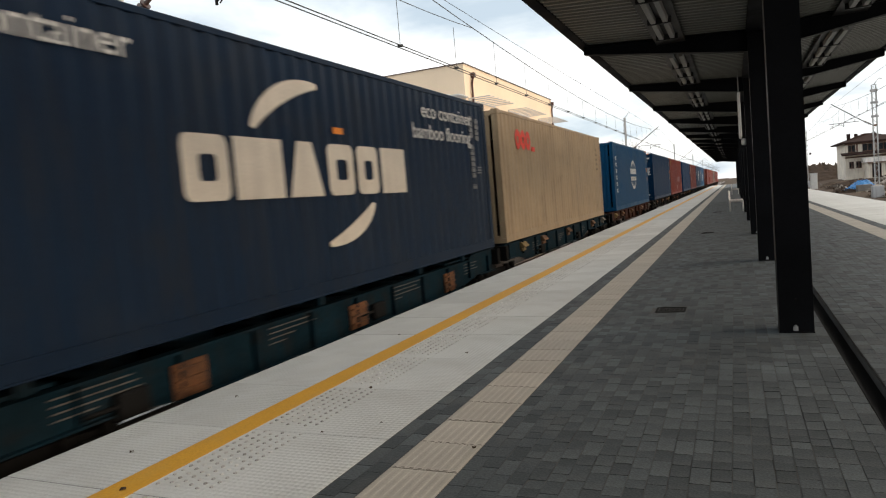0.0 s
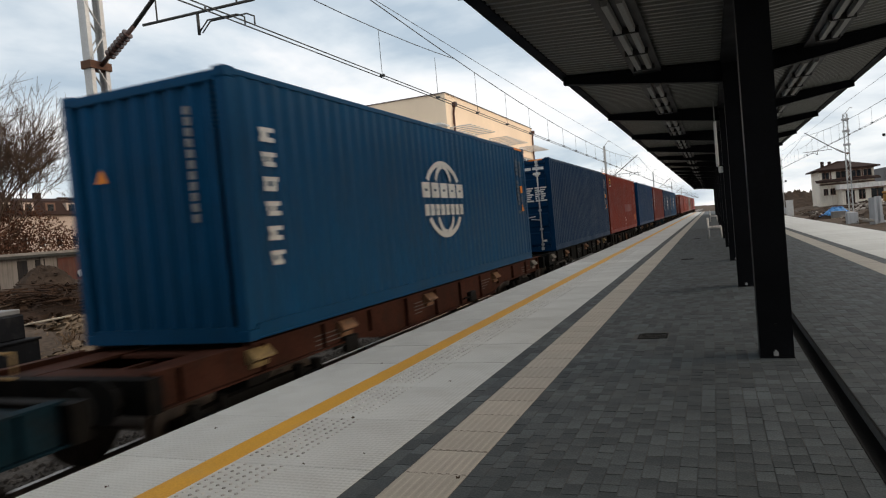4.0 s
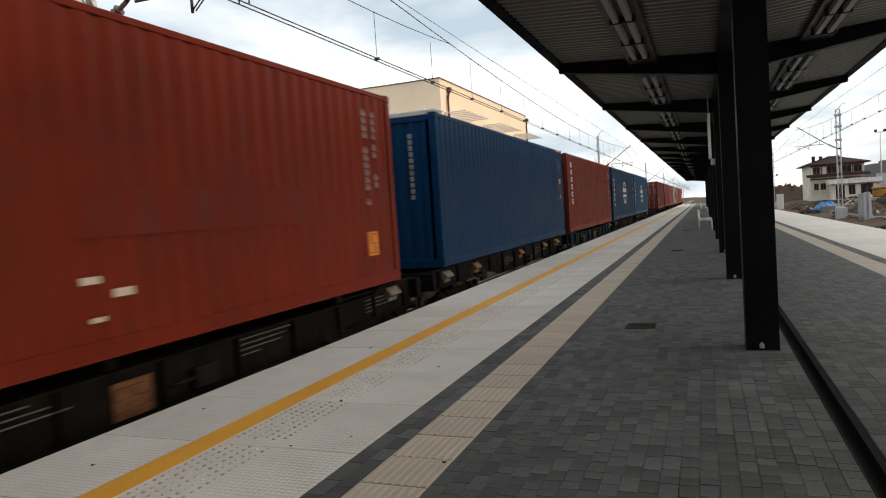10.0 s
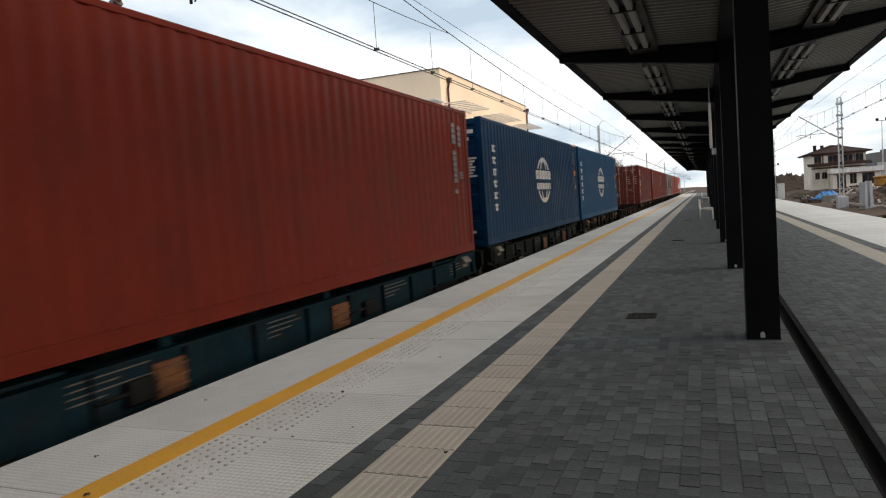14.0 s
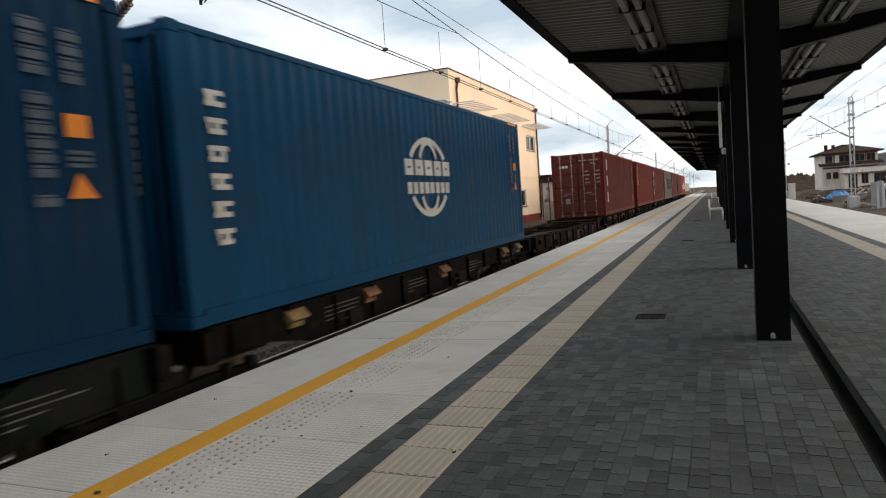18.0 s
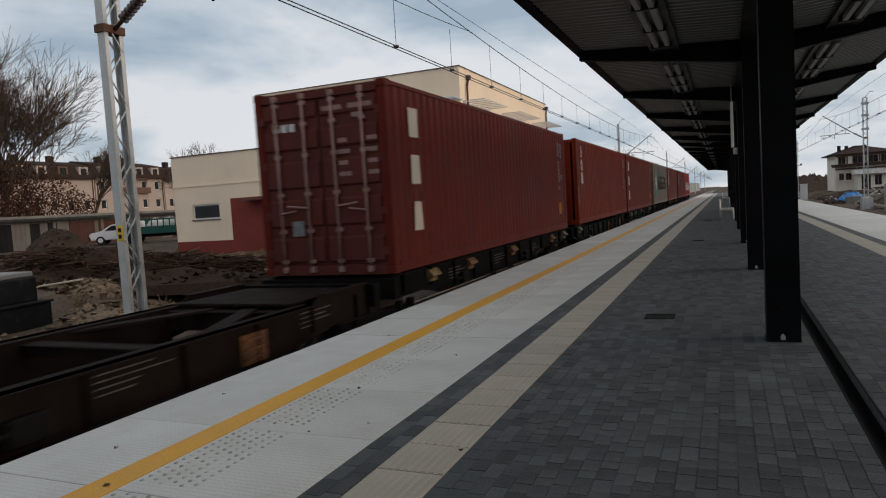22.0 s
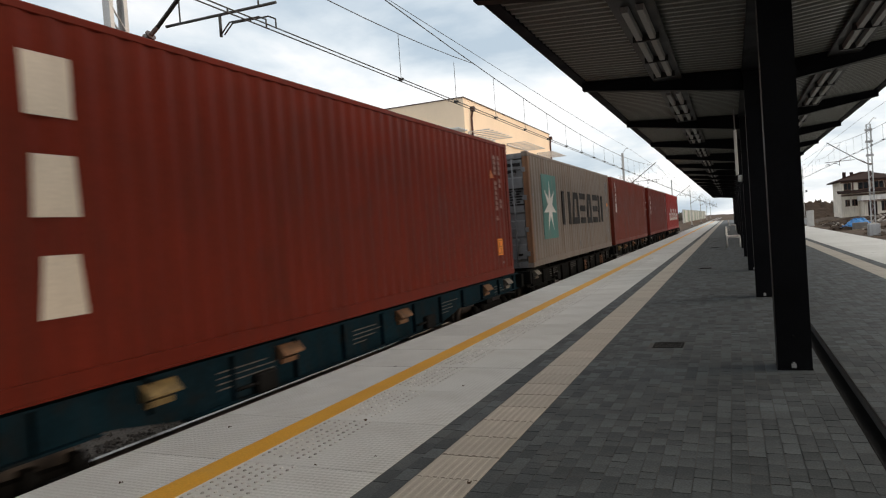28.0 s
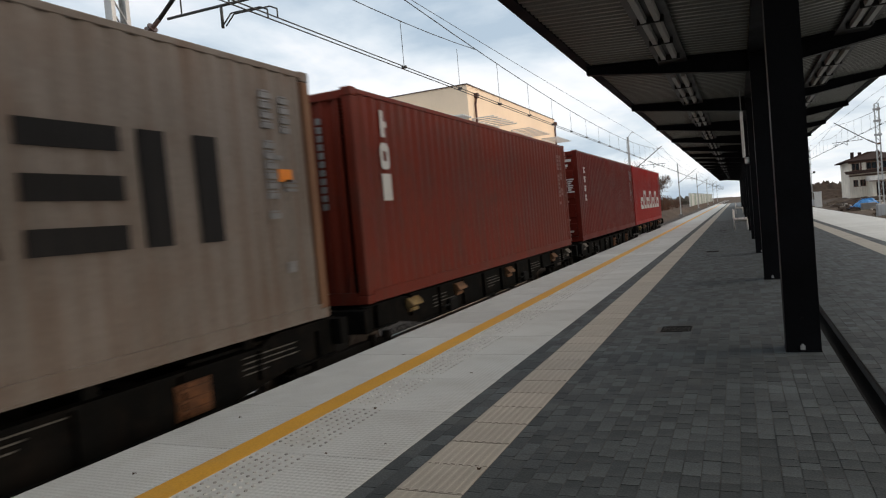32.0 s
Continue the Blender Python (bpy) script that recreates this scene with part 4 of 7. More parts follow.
# two with globes
c = load(92.05, "deep blue container with a white globe mark", M_BLUE3, end="doors", tags=("orange", "dim"))
globe(c, 6.14, 1.52, 0.68, M_WHITE)
upright_blocks(c, M_WHITE, 0.74, 0.26, [2.32 - 0.275 * i for i in range(6)], 0.20)
c = load(104.75, "bright blue container with a white globe mark", M_COSCO, end="wall", tags=("orange", "dim"))
globe(c, 6.05, 1.50, 0.68, M_WHITE)
upright_blocks(c, M_WHITE, 0.44, 0.28, [2.32 - 0.275 * i for i in range(6)], 0.20)
# dark red, door end first
c = load(131.43, "dark red container with lock rods and white data rows", M_REDBR2, end="doors", tags=("brand", "panel"), rod_m=M_RODRED, door_m=paint("dusty_red", (0.195, 0.052, 0.040), 0.5, (0.11, 0.055, 0.045)))
upright_blocks(c, M_CREAM, 0.77, 0.34, (2.54, 1.80, 1.06), 0.46)
c = load(145.55, "red ribbed container with white upright brand blocks", M_REDBR, end="wall")
upright_blocks(c, M_WHITE, 0.68, 0.29, (2.66, 2.20, 1.76), 0.38)
part("brand_block", sheet_end([(-1.02, 2.30), (-0.72, 2.34), (-0.84, 2.20), (-0.70, 2.02), (-0.98, 2.04), (-0.90, 2.16)]), M_WHITE, c, "white wedge mark on the end wall")
part("label_frame", boxes((0.28, 0.34, -0.004, 0.004, 0.50, 0.72), (0.56, 0.62, -0.004, 0.004, 0.50, 0.72), (0.34, 0.56, -0.004, 0.004, 0.50, 0.56), (0.34, 0.56, -0.004, 0.004, 0.62, 0.66)), M_WHITEDIM, c, "worn white label on the end wall")
# two pale patches low on the near corner post
part("scuffed_paint", boxes((CW - 0.004, CW + 0.004, 0.02, 0.13, 0.70, 1.05), (CW - 0.004, CW + 0.003, 0.03, 0.12, 1.12, 1.25)), M_WHITEDIM, c, "pale marks on the corner post")
c = load(158.22, "red brown container with cream upright brand blocks", M_REDBR3, end="wall", tags=("slim", "panel"))
bm = bmesh.new()
bm.faces.new([bm.verts.new((CW + 0.006, *q)) for q in ((10.90, 2.08), (11.17, 2.10), (11.12, 2.14), (10.96, 2.27))])
part("warning_sign", bm, mat("faded_orange_mark", (0.50, 0.18, 0.07), 0.7), c, "faded orange triangle")
part("label", boxes((CW - 0.004, CW + 0.005, 11.42, 11.50, 0.27, 0.32)), M_WHITEDIM, c, "small pale label")
upright_blocks(c, M_CREAM, 0.60, 0.40, (2.53, 1.79, 1.05), 0.46)
# grey with star
c = load(172.15, "weathered grey container with a teal star panel and black blocks", M_GREY, end="doors", tags=("ink",), door_m=M_GREYD, rod_m=M_GREYD, post_m=paint("rusty_tan", (0.36, 0.20, 0.12), 0.6, (0.16, 0.07, 0.04)))
part("logo_square", boxes((-0.95, -0.62, -0.007, 0.002, 1.98, 2.28)), M_TEAL, c, "small teal square on the door")
part("star_panel", boxes((CW - 0.004, CW + 0.004, 1.22, 2.82, 0.66, 2.40)), M_TEAL, c, "teal square panel")
bm = bmesh.new()
pts = []
for i in range(14):
    a, r = radians(90 + i * 360 / 14), (0.72 if i % 2 == 0 else 0.25)
    pts.append(bm.verts.new((CW + 0.007, 2.02 + r * 0.98 * math.cos(a), 1.53 + r * math.sin(a))))
bm.faces.new(pts)
part("warning_sign", boxes((CW - 0.004, CW + 0.006, 11.44, 11.68, 1.60, 1.74)), M_ORANGE, c, "small orange sticker")
part("star", bm, M_WHITE, c, "white seven-pointed star")
for y0, y1, form in ((3.54, 4.70, "bars"), (4.90, 6.02, "arch"), (6.15, 7.05, "rows"), (7.28, 8.24, "arch"), (8.44, 9.34, "rows"), (9.52, 10.48, "bars")):
    if form == "arch":
        bm = bmesh.new()
        block_ring(bm, [(y0, 1.01), (y1, 1.01), (y1 - 0.18, 2.01), (y0 + 0.18, 2.01)], [(y0 + 0.30, 1.22), (y1 - 0.30, 1.22), (y1 - 0.42, 1.80), (y0 + 0.42, 1.80)])
        part("brand_block", bm, M_BLACK, c, "large black brand block")
        continue
    for a0, a1, z0, z1 in (((y0, y1, 1.01, 1.21), (y0, y1, 1.41, 1.61), (y0, y1, 1.81, 2.01)) if form == "rows" else ((y0, y0 + 0.30, 1.01, 2.01), (y1 - 0.30, y1, 1.01, 2.01))):
        bm = bmesh.new()
        side_decal(bm, a0, a1, z0, z1)
        part("brand_block", bm, M_BLACK, c, "large black brand block")
for y0, y1, z0, z1 in ((0.26, 0.36, 1.79, 1.84), (11.45, 11.60, 0.60, 0.72), (5.82, 5.93, 0.28, 0.46), (11.30, 11.52, 1.84, 1.89)):
    part("label", boxes((CW - 0.004, CW + 0.005, y0, y1, z0, z1)), M_WHITEDIM, c, "small worn white label")
c = load(185.3, "brownish red container with white upright brand blocks", paint("brownish_red", (0.265, 0.046, 0.027)), end="wall", tags=("slim",))
upright_blocks(c, M_WHITE, 0.70, 0.26, (2.66, 2.20, 1.76), 0.38)
c = load(199.2, "dark red container with small white marks", M_REDBR2, end="doors", rod_m=M_RODRED)
upright_blocks(c, M_WHITE, 0.85, 0.24, [2.4 - 0.3 * i for i in range(4)], 0.24)
c = load(211.7, "bright red container with white brand blocks", M_HRED, end="wall")
for i in range(7):
    bm = bmesh.new()
    ring_block(bm, 2.4 + i * 1.25, 3.35 + i * 1.25, 0.75, 1.35 + 0.35 * (i % 2), 0.2)
    part("brand_block", bm, M_WHITE, c, "white brand block")


# wagons
WPAINT = {}


def wagon_paint(key, col):
    if key not in WPAINT:
        WPAINT[key] = mat(key + "_wagon_paint", tuple(v * 0.7 for v in col), 0.7, var=0.3, scale=2.0, fine=20, finevar=0.2, spots=0.5, streak=0.3, dirt=(0.022, 0.017, 0.0135), spec=0.03)
    return WPAINT[key]


M_OCHREB = mat("pale_yellow_bracket", (0.21, 0.15, 0.065), 0.8, var=0.4, scale=8, spots=0.6, dirt=(0.10, 0.07, 0.05))
M_RUSTPL = mat("rusty_ochre_plate", (0.125, 0.055, 0.024), 0.8, var=0.5, scale=6, spots=0.8, dirt=(0.05, 0.03, 0.02))
M_BRACKET = mat("worn_ochre_bracket", (0.16, 0.085, 0.045), 0.8, var=0.5, scale=6, spots=0.7, dirt=(0.10, 0.07, 0.05))
M_WAGONMARK = mat("faded_wagon_marks", (0.10, 0.098, 0.093), 0.8, var=0.4, scale=9, spots=0.6, dirt=(0.03, 0.025, 0.02))
M_HANDRAIL = mat("pale_ochre_rail", (0.34, 0.24, 0.12), 0.7, var=0.2)
M_PALEB = mat("scuffed_pale_bracket", (0.15, 0.138, 0.12), 0.8, var=0.4, scale=9, spots=0.7, dirt=(0.08, 0.06, 0.05))
M_WHEEL = mat("wheel_steel", (0.10, 0.085, 0.075), 0.5, metal=0.7, var=0.3, scale=5)
WHEELS = []
wheel_me = None


def wheelset_mesh():
    bm = bmesh.new()
    rod(bm, (-0.98, 0, 0), (0.98, 0, 0), 0.08, seg=10)
    for s in (-1, 1):
        c = s * 0.75
        rod(bm, (c - 0.065, 0, 0), (c + 0.065, 0, 0), 0.46, seg=24)
        rod(bm, (c - s * 0.065 - 0.016, 0, 0), (c - s * 0.065 + 0.016, 0, 0), 0.49, seg=24)
        for k in range(5):
            a = k * 2 * math.pi / 5
            o = Vector((c + s * 0.07, 0.3 * math.cos(a), 0.3 * math.sin(a)))
            rod(bm, o, o + Vector((s * 0.012, 0, 0)), 0.06, seg=8)
    return mesh_of("wheelset", bm, M_WHEEL)


def wagon(u0, u1, m, label, empty=False, joint=None, plates=()):
    """A flat container wagon from u0 to u1, its origin on the rails' top; two of them share the bogie at their joint."""
    global wheel_me
    L = u1 - u0
    w = thing("container_wagon", label, "wagon", pose(TRACK, u0, RAIL), group="container wagons")
    THINGS.append((w, u0, RAIL))
    top = 1.05 if plates else 1.145
    (sa, da), (sb, db) = [((1.25, 2.15) if joint == e else (3.9, 4.85)) for e in (0, 1)]
    if plates:
        sa, da, sb, db = min(sa, 3.1), min(da, 3.9), min(sb, 2.6), min(db, 3.4)
    for s in (-1, 1):
        bm = bmesh.new()
        x = s * 1.10
        zs = 0.72 if plates else 0.82
        # the far sill is shaped deeper to keep light out from under the wagon
        zb = 0.60 if plates or s < 0 else 0.67
        web = [(0.35, zs), (sa, zs), (sa + 0.15, zs - 0.02), (da - 0.15, zb + 0.02), (da, zb), (L - db, zb), (L - db + 0.15, zb + 0.02), (L - sb - 0.15, zs - 0.02), (L - sb, zs), (L - 0.35, zs), (L - 0.35, 1.155), (L - 1.5, 1.155), (L - 1.75, top), (1.75, top), (1.5, 1.155), (0.35, 1.155)]
        prism(bm, web, 0, x - 0.008, x + 0.008)
        a, b = sorted((x - s * 0.06, x + s * 0.075))
        box(bm, a, b, 1.72, L - 1.72, top, top + 0.025)
        box(bm, a, b, 0.35, 1.5, 1.155, 1.172)
        box(bm, a, b, L - 1.5, L - 0.35, 1.155, 1.172)
        box(bm, a, b, da, L - db, zb - 0.015, zb + 0.005)
        box(bm, a, b, 0.35, sa, zs - 0.015, zs + 0.005)
        box(bm, a, b, L - sb, L - 0.35, zs - 0.015, zs + 0.005)
        for k in range(12):
            y = 0.7 + k * (L - 1.4) / 11
            zlow = zs + 0.005 if (y < da or y > L - db) else zb
            a2, b2 = sorted((x + s * 0.008, x + s * 0.065))
            box(bm, a2, b2, y - 0.006, y + 0.006, zlow, top)
        part("side_sill", bm, m, w)
        # brackets, data plates and small gear on the side
        for y in plates:
            bm = bmesh.new()
            pa, pb = sorted((x + s * 0.010, x + s * 0.045))
            box(bm, pa, pb, y - 0.22, y + 0.22, 0.625, 0.96, bev=0.01)
            pa, pb = sorted((x + s * 0.045, x + s * 0.075))
            for z in (0.70, 0.80, 0.90):
                box(bm, pa, pb, y - 0.18, y + 0.18, z - 0.012, z + 0.012)
            part("hinged_plate", bm, M_RUSTPL, w, "rusty ochre hinged side plate")
        for k, q in enumerate((1.87, 3.78, 6.7, 10.6, L - 1.15)):
            y = L - q if joint == 1 else q
            if plates and k != 4:
                if not empty:
                    part("load_support", boxes((min(x - s * 0.13, x - s * 0.02), max(x - s * 0.13, x - s * 0.02), y - 0.07, y + 0.07, top, 1.195)), m, w)
                continue
            bm = bmesh.new()
            a2, b2 = sorted((x + s * 0.012, x + s * 0.095))
            if not empty:
                # folded-down spigot flap under the sill's top edge
                p = [(x + s * 0.010, 1.105), (x + s * 0.045, 1.105), (x + s * 0.135, 1.005), (x + s * 0.135, 0.985), (x + s * 0.010, 0.945)]
                prism(bm, p if s > 0 else p[::-1], 1, y - 0.19, y + 0.19)
                pa, pb = sorted((x + s * 0.010, x + s * 0.06))
                box(bm, pa, pb, y - 0.15, y + 0.15, 0.89, 0.944)
            else:
                prism(bm, [(a2 if s > 0 else b2, 0.86), (b2 if s > 0 else a2, 0.93), (b2 if s > 0 else a2, 1.00), (a2 if s > 0 else b2, 1.025)], 1, y - 0.10, y + 0.10)
            if not empty:
                part("load_support", boxes((min(x - s * 0.13, x - s * 0.02), max(x - s * 0.13, x - s * 0.02), y - 0.07, y + 0.07, top, 1.195)), m, w)
            part("container_bracket", bm, (M_BRACKET if k == 0 else m) if empty else (M_OCHREB, M_BRACKET, M_BRACKET, M_BRACKET, M_PALEB)[k], w, "" if empty else ("pale yellow container bracket", "worn ochre container bracket", "worn ochre container bracket", "worn ochre container bracket", "scuffed pale container bracket")[k])
        if s > 0:
            bm = bmesh.new()
            r = random.Random(int(u0))
            for y in (L * 0.20, L * 0.40, L * 0.63, L * 0.85):
                for i in range(4):
                    ln = r.uniform(0.45, 0.95) if i < 3 else r.uniform(0.2, 0.4)
                    zz = 0.99 - i * 0.058
                    box(bm, x + 0.009, x + 0.013, y, y + ln, zz, zz + 0.014)
            tagged(part("data_stencil", bm, M_WAGONMARK, w, "faded rows of unreadable wagon data"), kind="stuff")
            for y in (L * 0.24, L * 0.57):
                bm = bmesh.new()
                box(bm, x + 0.009, x + 0.10, y, y + 0.34, 0.66, 0.88, bev=0.02)
                rod(bm, (x + 0.06, y - 0.3, 0.78), (x + 0.06, y, 0.78), 0.02, seg=6)
                part("brake_box", bm, M_IRON, w)
    n = 7
    spread = (2.7, 4.9, 6.4, 9.2, 11.2) if empty else [3.2 + k * (L - 6.4) / (n - 1) for k in range(n)]
    for k, y in enumerate(spread):
        part("cross_member", boxes((-1.09, 1.09, y - 0.05, y + 0.05, 0.90 if k % 2 else 0.78, 1.02), (-1.09, 1.09, y - 0.10, y + 0.10, 1.02, 1.035)), m, w)
    for k in range(0 if empty else n - 1):
        ya, yb = 3.2 + k * (L - 6.4) / (n - 1), 3.2 + (k + 1) * (L - 6.4) / (n - 1)
        if k in (0, 2, 3, n - 2):
            bm = bmesh.new()
            q = 1 if k % 2 else -1
            bar(bm, (-1.05 * q, ya, 0.97), (1.05 * q, yb, 0.97), 0.09, 0.09)
            part("diagonal_brace", bm, m, w)
    if empty:
        for x in (-0.47, 0.47):
            part("stringer", boxes((x - 0.24, x + 0.24, 1.0, 4.82, 1.036, 1.06), (x - 0.02, x + 0.02, 1.0, 4.82, 0.72, 1.036)), m, w)
            q = 1 if x > 0 else -1
            bm = bmesh.new()
            bar(bm, (q * 0.5, 4.9, 1.03), (q * 1.02, 5.9, 1.03), 0.24, 0.04)
            part("gusset_bar", bm, m, w)
            bm = bmesh.new()
            bar(bm, (q * 1.0, 9.7, 1.04), (q * 0.30, 11.3, 1.04), 0.20, 0.03)
            part("diagonal_brace", bm, m, w)
        for s in (-1, 1):
            part("sill_flange", boxes((min(s * 0.93, s * 1.19), max(s * 0.93, s * 1.19), 1.72, L - 1.72, 1.056, 1.075)), m, w)
            part("sill_inner_web", boxes((min(s * 0.94, s * 0.955), max(s * 0.94, s * 0.955), 4.0, 11.2, 0.60, 1.056)), m, w)
        part("deck_plate", boxes((-0.92, 0.92, 11.28, L - 0.45, 1.085, 1.112)), m, w)
    for y0, y1 in (((0.4, 2.65), (11.3, L - 0.4)) if empty else ((0.4, L - 0.4),)):
        part("centre_sill", boxes((-0.20, -0.12, y0, y1, 0.80, 1.02), (0.12, 0.20, y0, y1, 0.80, 1.02)), m, w)
    for e in (0, 1):
        if empty and e:
            part("headstock", boxes((-1.25, 1.25, L - 0.36, L - 0.20, 0.82, 1.14)), WK, w)
            continue

        def f(y):
            return y if e == 0 else L - y
        y0, y1 = sorted((f(0.20), f(0.36)))
        part("headstock", boxes((-1.25, 1.25, y0, y1, 0.82, 1.14)), WK, w)
        y0, y1 = sorted((f(0.45), f(2.7)))
        bm = bmesh.new()
        box(bm, -1.05, -0.55, y0, y1, 1.085, 1.115)
        part("deck_plate", bm, m, w)
        part("deck_plate", boxes((0.55, 1.05, y0, y1, 1.085, 1.115)), m, w)
        part("bolster_plate", boxes((-0.55, 0.55, *sorted((f(1.55), f(2.35))), 1.06, 1.10)), m, w)
        part("end_plate", boxes((-0.55, 0.55, *sorted((f(0.45), f(0.80))), 1.07, 1.11)), m, w)
        bm = bmesh.new()
        rod(bm, (-1.0, f(0.20), 1.19), (-1.0, f(0.20), 1.40), 0.016, seg=6)
        rod(bm, (-0.45, f(0.20), 1.19), (-0.45, f(0.20), 1.40), 0.016, seg=6)
        rod(bm, (-1.0, f(0.20), 1.40), (-0.45, f(0.20), 1.40), 0.016, seg=6)
        rod(bm, (-1.0, f(0.20), 1.15), (-0.45, f(0.20), 1.15), 0.016, seg=6)
        if joint == e:
            bm.free()
            if e == 1:
                continue
        else:
            part("shunter_handrail", bm, M_HANDRAIL, w, "pale ochre hand rail")
        bogie = new("bogie")
        bogie.parent = w
        bogie.matrix_basis = pose(0, -0.03 if joint == e else f(2.0), 0)
        for s in (-1, 1):
            bm = bmesh.new()
            prism(bm, [(-1.25, 0.38), (-0.75, 0.36), (-0.35, 0.26), (0.35, 0.26), (0.75, 0.36), (1.25, 0.38), (1.25, 0.62), (0.55, 0.66), (-0.55, 0.66), (-1.25, 0.62)], 0, min(s * 0.94, s * 1.06), max(s * 0.94, s * 1.06))
            for y in (-0.9, 0.9):
                box(bm, min(s * 1.06, s * 1.16), max(s * 1.06, s * 1.16), y - 0.13, y + 0.13, 0.34, 0.60, bev=0.03)
                for dy in (-0.2, 0.2):
                    rod(bm, (s * 1.06, y + dy, 0.42), (s * 1.06, y + dy, 0.72), 0.07, seg=8)
            part("side_frame", bm, M_IRON, bogie)
        part("bolster", boxes((-1.0, 1.0, -0.18, 0.18, 0.50, 0.78)), M_IRON, bogie)
        if wheel_me is None:
            wheel_me = wheelset_mesh()
        for y in (-0.9, 0.9):
            ws = part("wheelset", wheel_me, None, bogie, "steel wheels on an axle", at=pose(0, y, 0.46))
            WHEELS.append((ws, y))
    for e, ye in ((0, 0.20), (1, L - 0.20)):
        d = -1 if e == 0 else 1
        if joint == e:
            continue
        for s in (-1, 1):
            bm = bmesh.new()
            rod(bm, (s * 0.875, ye, 0.98), (s * 0.875, ye + d * 0.16, 0.98), 0.09, seg=12)
            rod(bm, (s * 0.875, ye + d * 0.16, 0.98), (s * 0.875, ye + d * 0.19, 0.98), 0.20, seg=16)
            part("buffer", bm, M_IRON, w)
    return w


WB = wagon_paint("blue", (0.008, 0.028, 0.042))
WR = wagon_paint("rust", (0.070, 0.028, 0.019))
WK = wagon_paint("black", (0.0085, 0.009, 0.009))
WG = wagon_paint("grey_green", (0.013, 0.019, 0.020))
WE = wagon_paint("brown_black", (0.022, 0.015, 0.013))
LE = "empty sooty brown flat wagon with bare cross members"
LB, LR, LK, LG = ("dusty blue flat container wagon", "rust brown flat container wagon", "sooty black flat container wagon", "dull grey green flat container wagon")
JOINTS = (7.85, 51.25, 78.35, 104.6, 131.0, 158.0, 184.85, 211.55)
# where the hinged plates sit on the low-sided wagons
PLATES = {-5.2: (4.0, 7.1, 10.3), 51.3: (3.86, 6.85), 78.4: (3.75, 6.95), 91.9: (6.3, 9.4), 117.8: (7.1, 10.3), 144.7: (7.5, 10.8), 171.4: (7.5, 10.7), 198.5: (7.1, 10.3)}
for u0, u1, m, lab in ((-18.0, -5.6, WB, LB), (-5.2, 7.85, WB, LB), (7.9, 21.7, WB, LB), (21.9, 37.2, WR, LR), (37.4, 51.25, WK, LK), (51.3, 64.6, WK, LK), (64.8, 78.35, WK, LK),
                       (78.4, 91.7, WB, LB), (91.9, 104.6, WG, LG), (104.65, 117.6, WK, LK), (117.8, 131.0, WE, LE), (131.1, 144.5, WK, LK), (144.7, 158.0, WG, LG),
                       (158.05, 171.2, WB, LB), (171.4, 184.85, WK, LK), (184.9, 198.3, WK, LK), (198.5, 211.55, WK, LK), (211.6, 224.6, WK, LK)):
    wagon(u0, u1, m, lab, empty=abs(u0 - 117.8) < 0.1, joint=1 if u1 in JOINTS else 0 if round(u0 - 0.05, 2) in JOINTS or u0 == 131.1 else None, plates=PLATES.get(u0, ()))


# ---- overhead line ----
M_CONC = mat("site_concrete", (0.42, 0.44, 0.46), 0.85, var=0.1, scale=0.8, streak=0.2)
M_DGREY = mat("dark_grey_render", (0.15, 0.15, 0.155), 0.9, var=0.1)


def lattice_mast(label, turn=False):
    """A galvanised lattice mast: two channels joined by zigzag bars, with a top hook; turn sets its broad face across the line."""
    g = thing("catenary_mast", label, "catenary mast", group="catenary masts")
    round_z = Matrix.Rotation(radians(90), 4, "Z") if turn else Matrix()
    for s in (-1, 1):
        bm = bmesh.new()
        box(bm, -0.075, 0.075, min(s * 0.16, s * 0.172), max(s * 0.16, s * 0.172), -0.95, 7.5)
        box(bm, -0.075, -0.063, min(s * 0.10, s * 0.16), max(s * 0.10, s * 0.16), -0.95, 7.5)
        box(bm, 0.063, 0.075, min(s * 0.10, s * 0.16), max(s * 0.10, s * 0.16), -0.95, 7.5)
        bm.transform(round_z)
        part("mast_channel", bm, M_GALV, g)
    bm = bmesh.new()
    z, k = -0.9, 0
    while z < 7.2:
        a, b = (-0.15, 0.15) if k % 2 else (0.15, -0.15)
        for x in (-0.068, 0.068):
            bar(bm, (x, a, z), (x, b, z + 0.42), 0.03, 0.012)
        z += 0.42
        k += 1
    bm.transform(round_z)
    tagged(part("mast_lacing", bm, M_GALV, g), kind="stuff")
    if turn:
        for z in (5.05, 6.1, 7.0):
            part("wire_clamp", boxes((-0.24, 0.24, -0.12, 0.12, z, z + 0.16)), M_ROD, g)
        part("pedestal", boxes((-0.38, 0.38, -0.38, 0.38, -1.2, -0.15), bev=0.03), M_CONC, g, "pale concrete pedestal")
    part("foundation", boxes((-0.35, 0.35, -0.35, 0.35, -1.5, -0.75), bev=0.03), M_SLEEPER, g)
    part("mast_cap", boxes((-0.085, 0.085, -0.18, 0.18, 7.5, 7.53)), M_GALV, g)
    bm = bmesh.new()
    rod(bm, (0, 0, 7.5), (0.35, 0, 7.95), 0.025, seg=6)
    rod(bm, (0.35, 0, 7.95), (0.55, 0, 7.9), 0.025, seg=6)
    part("top_hook", bm, M_GALV, g)
    return g


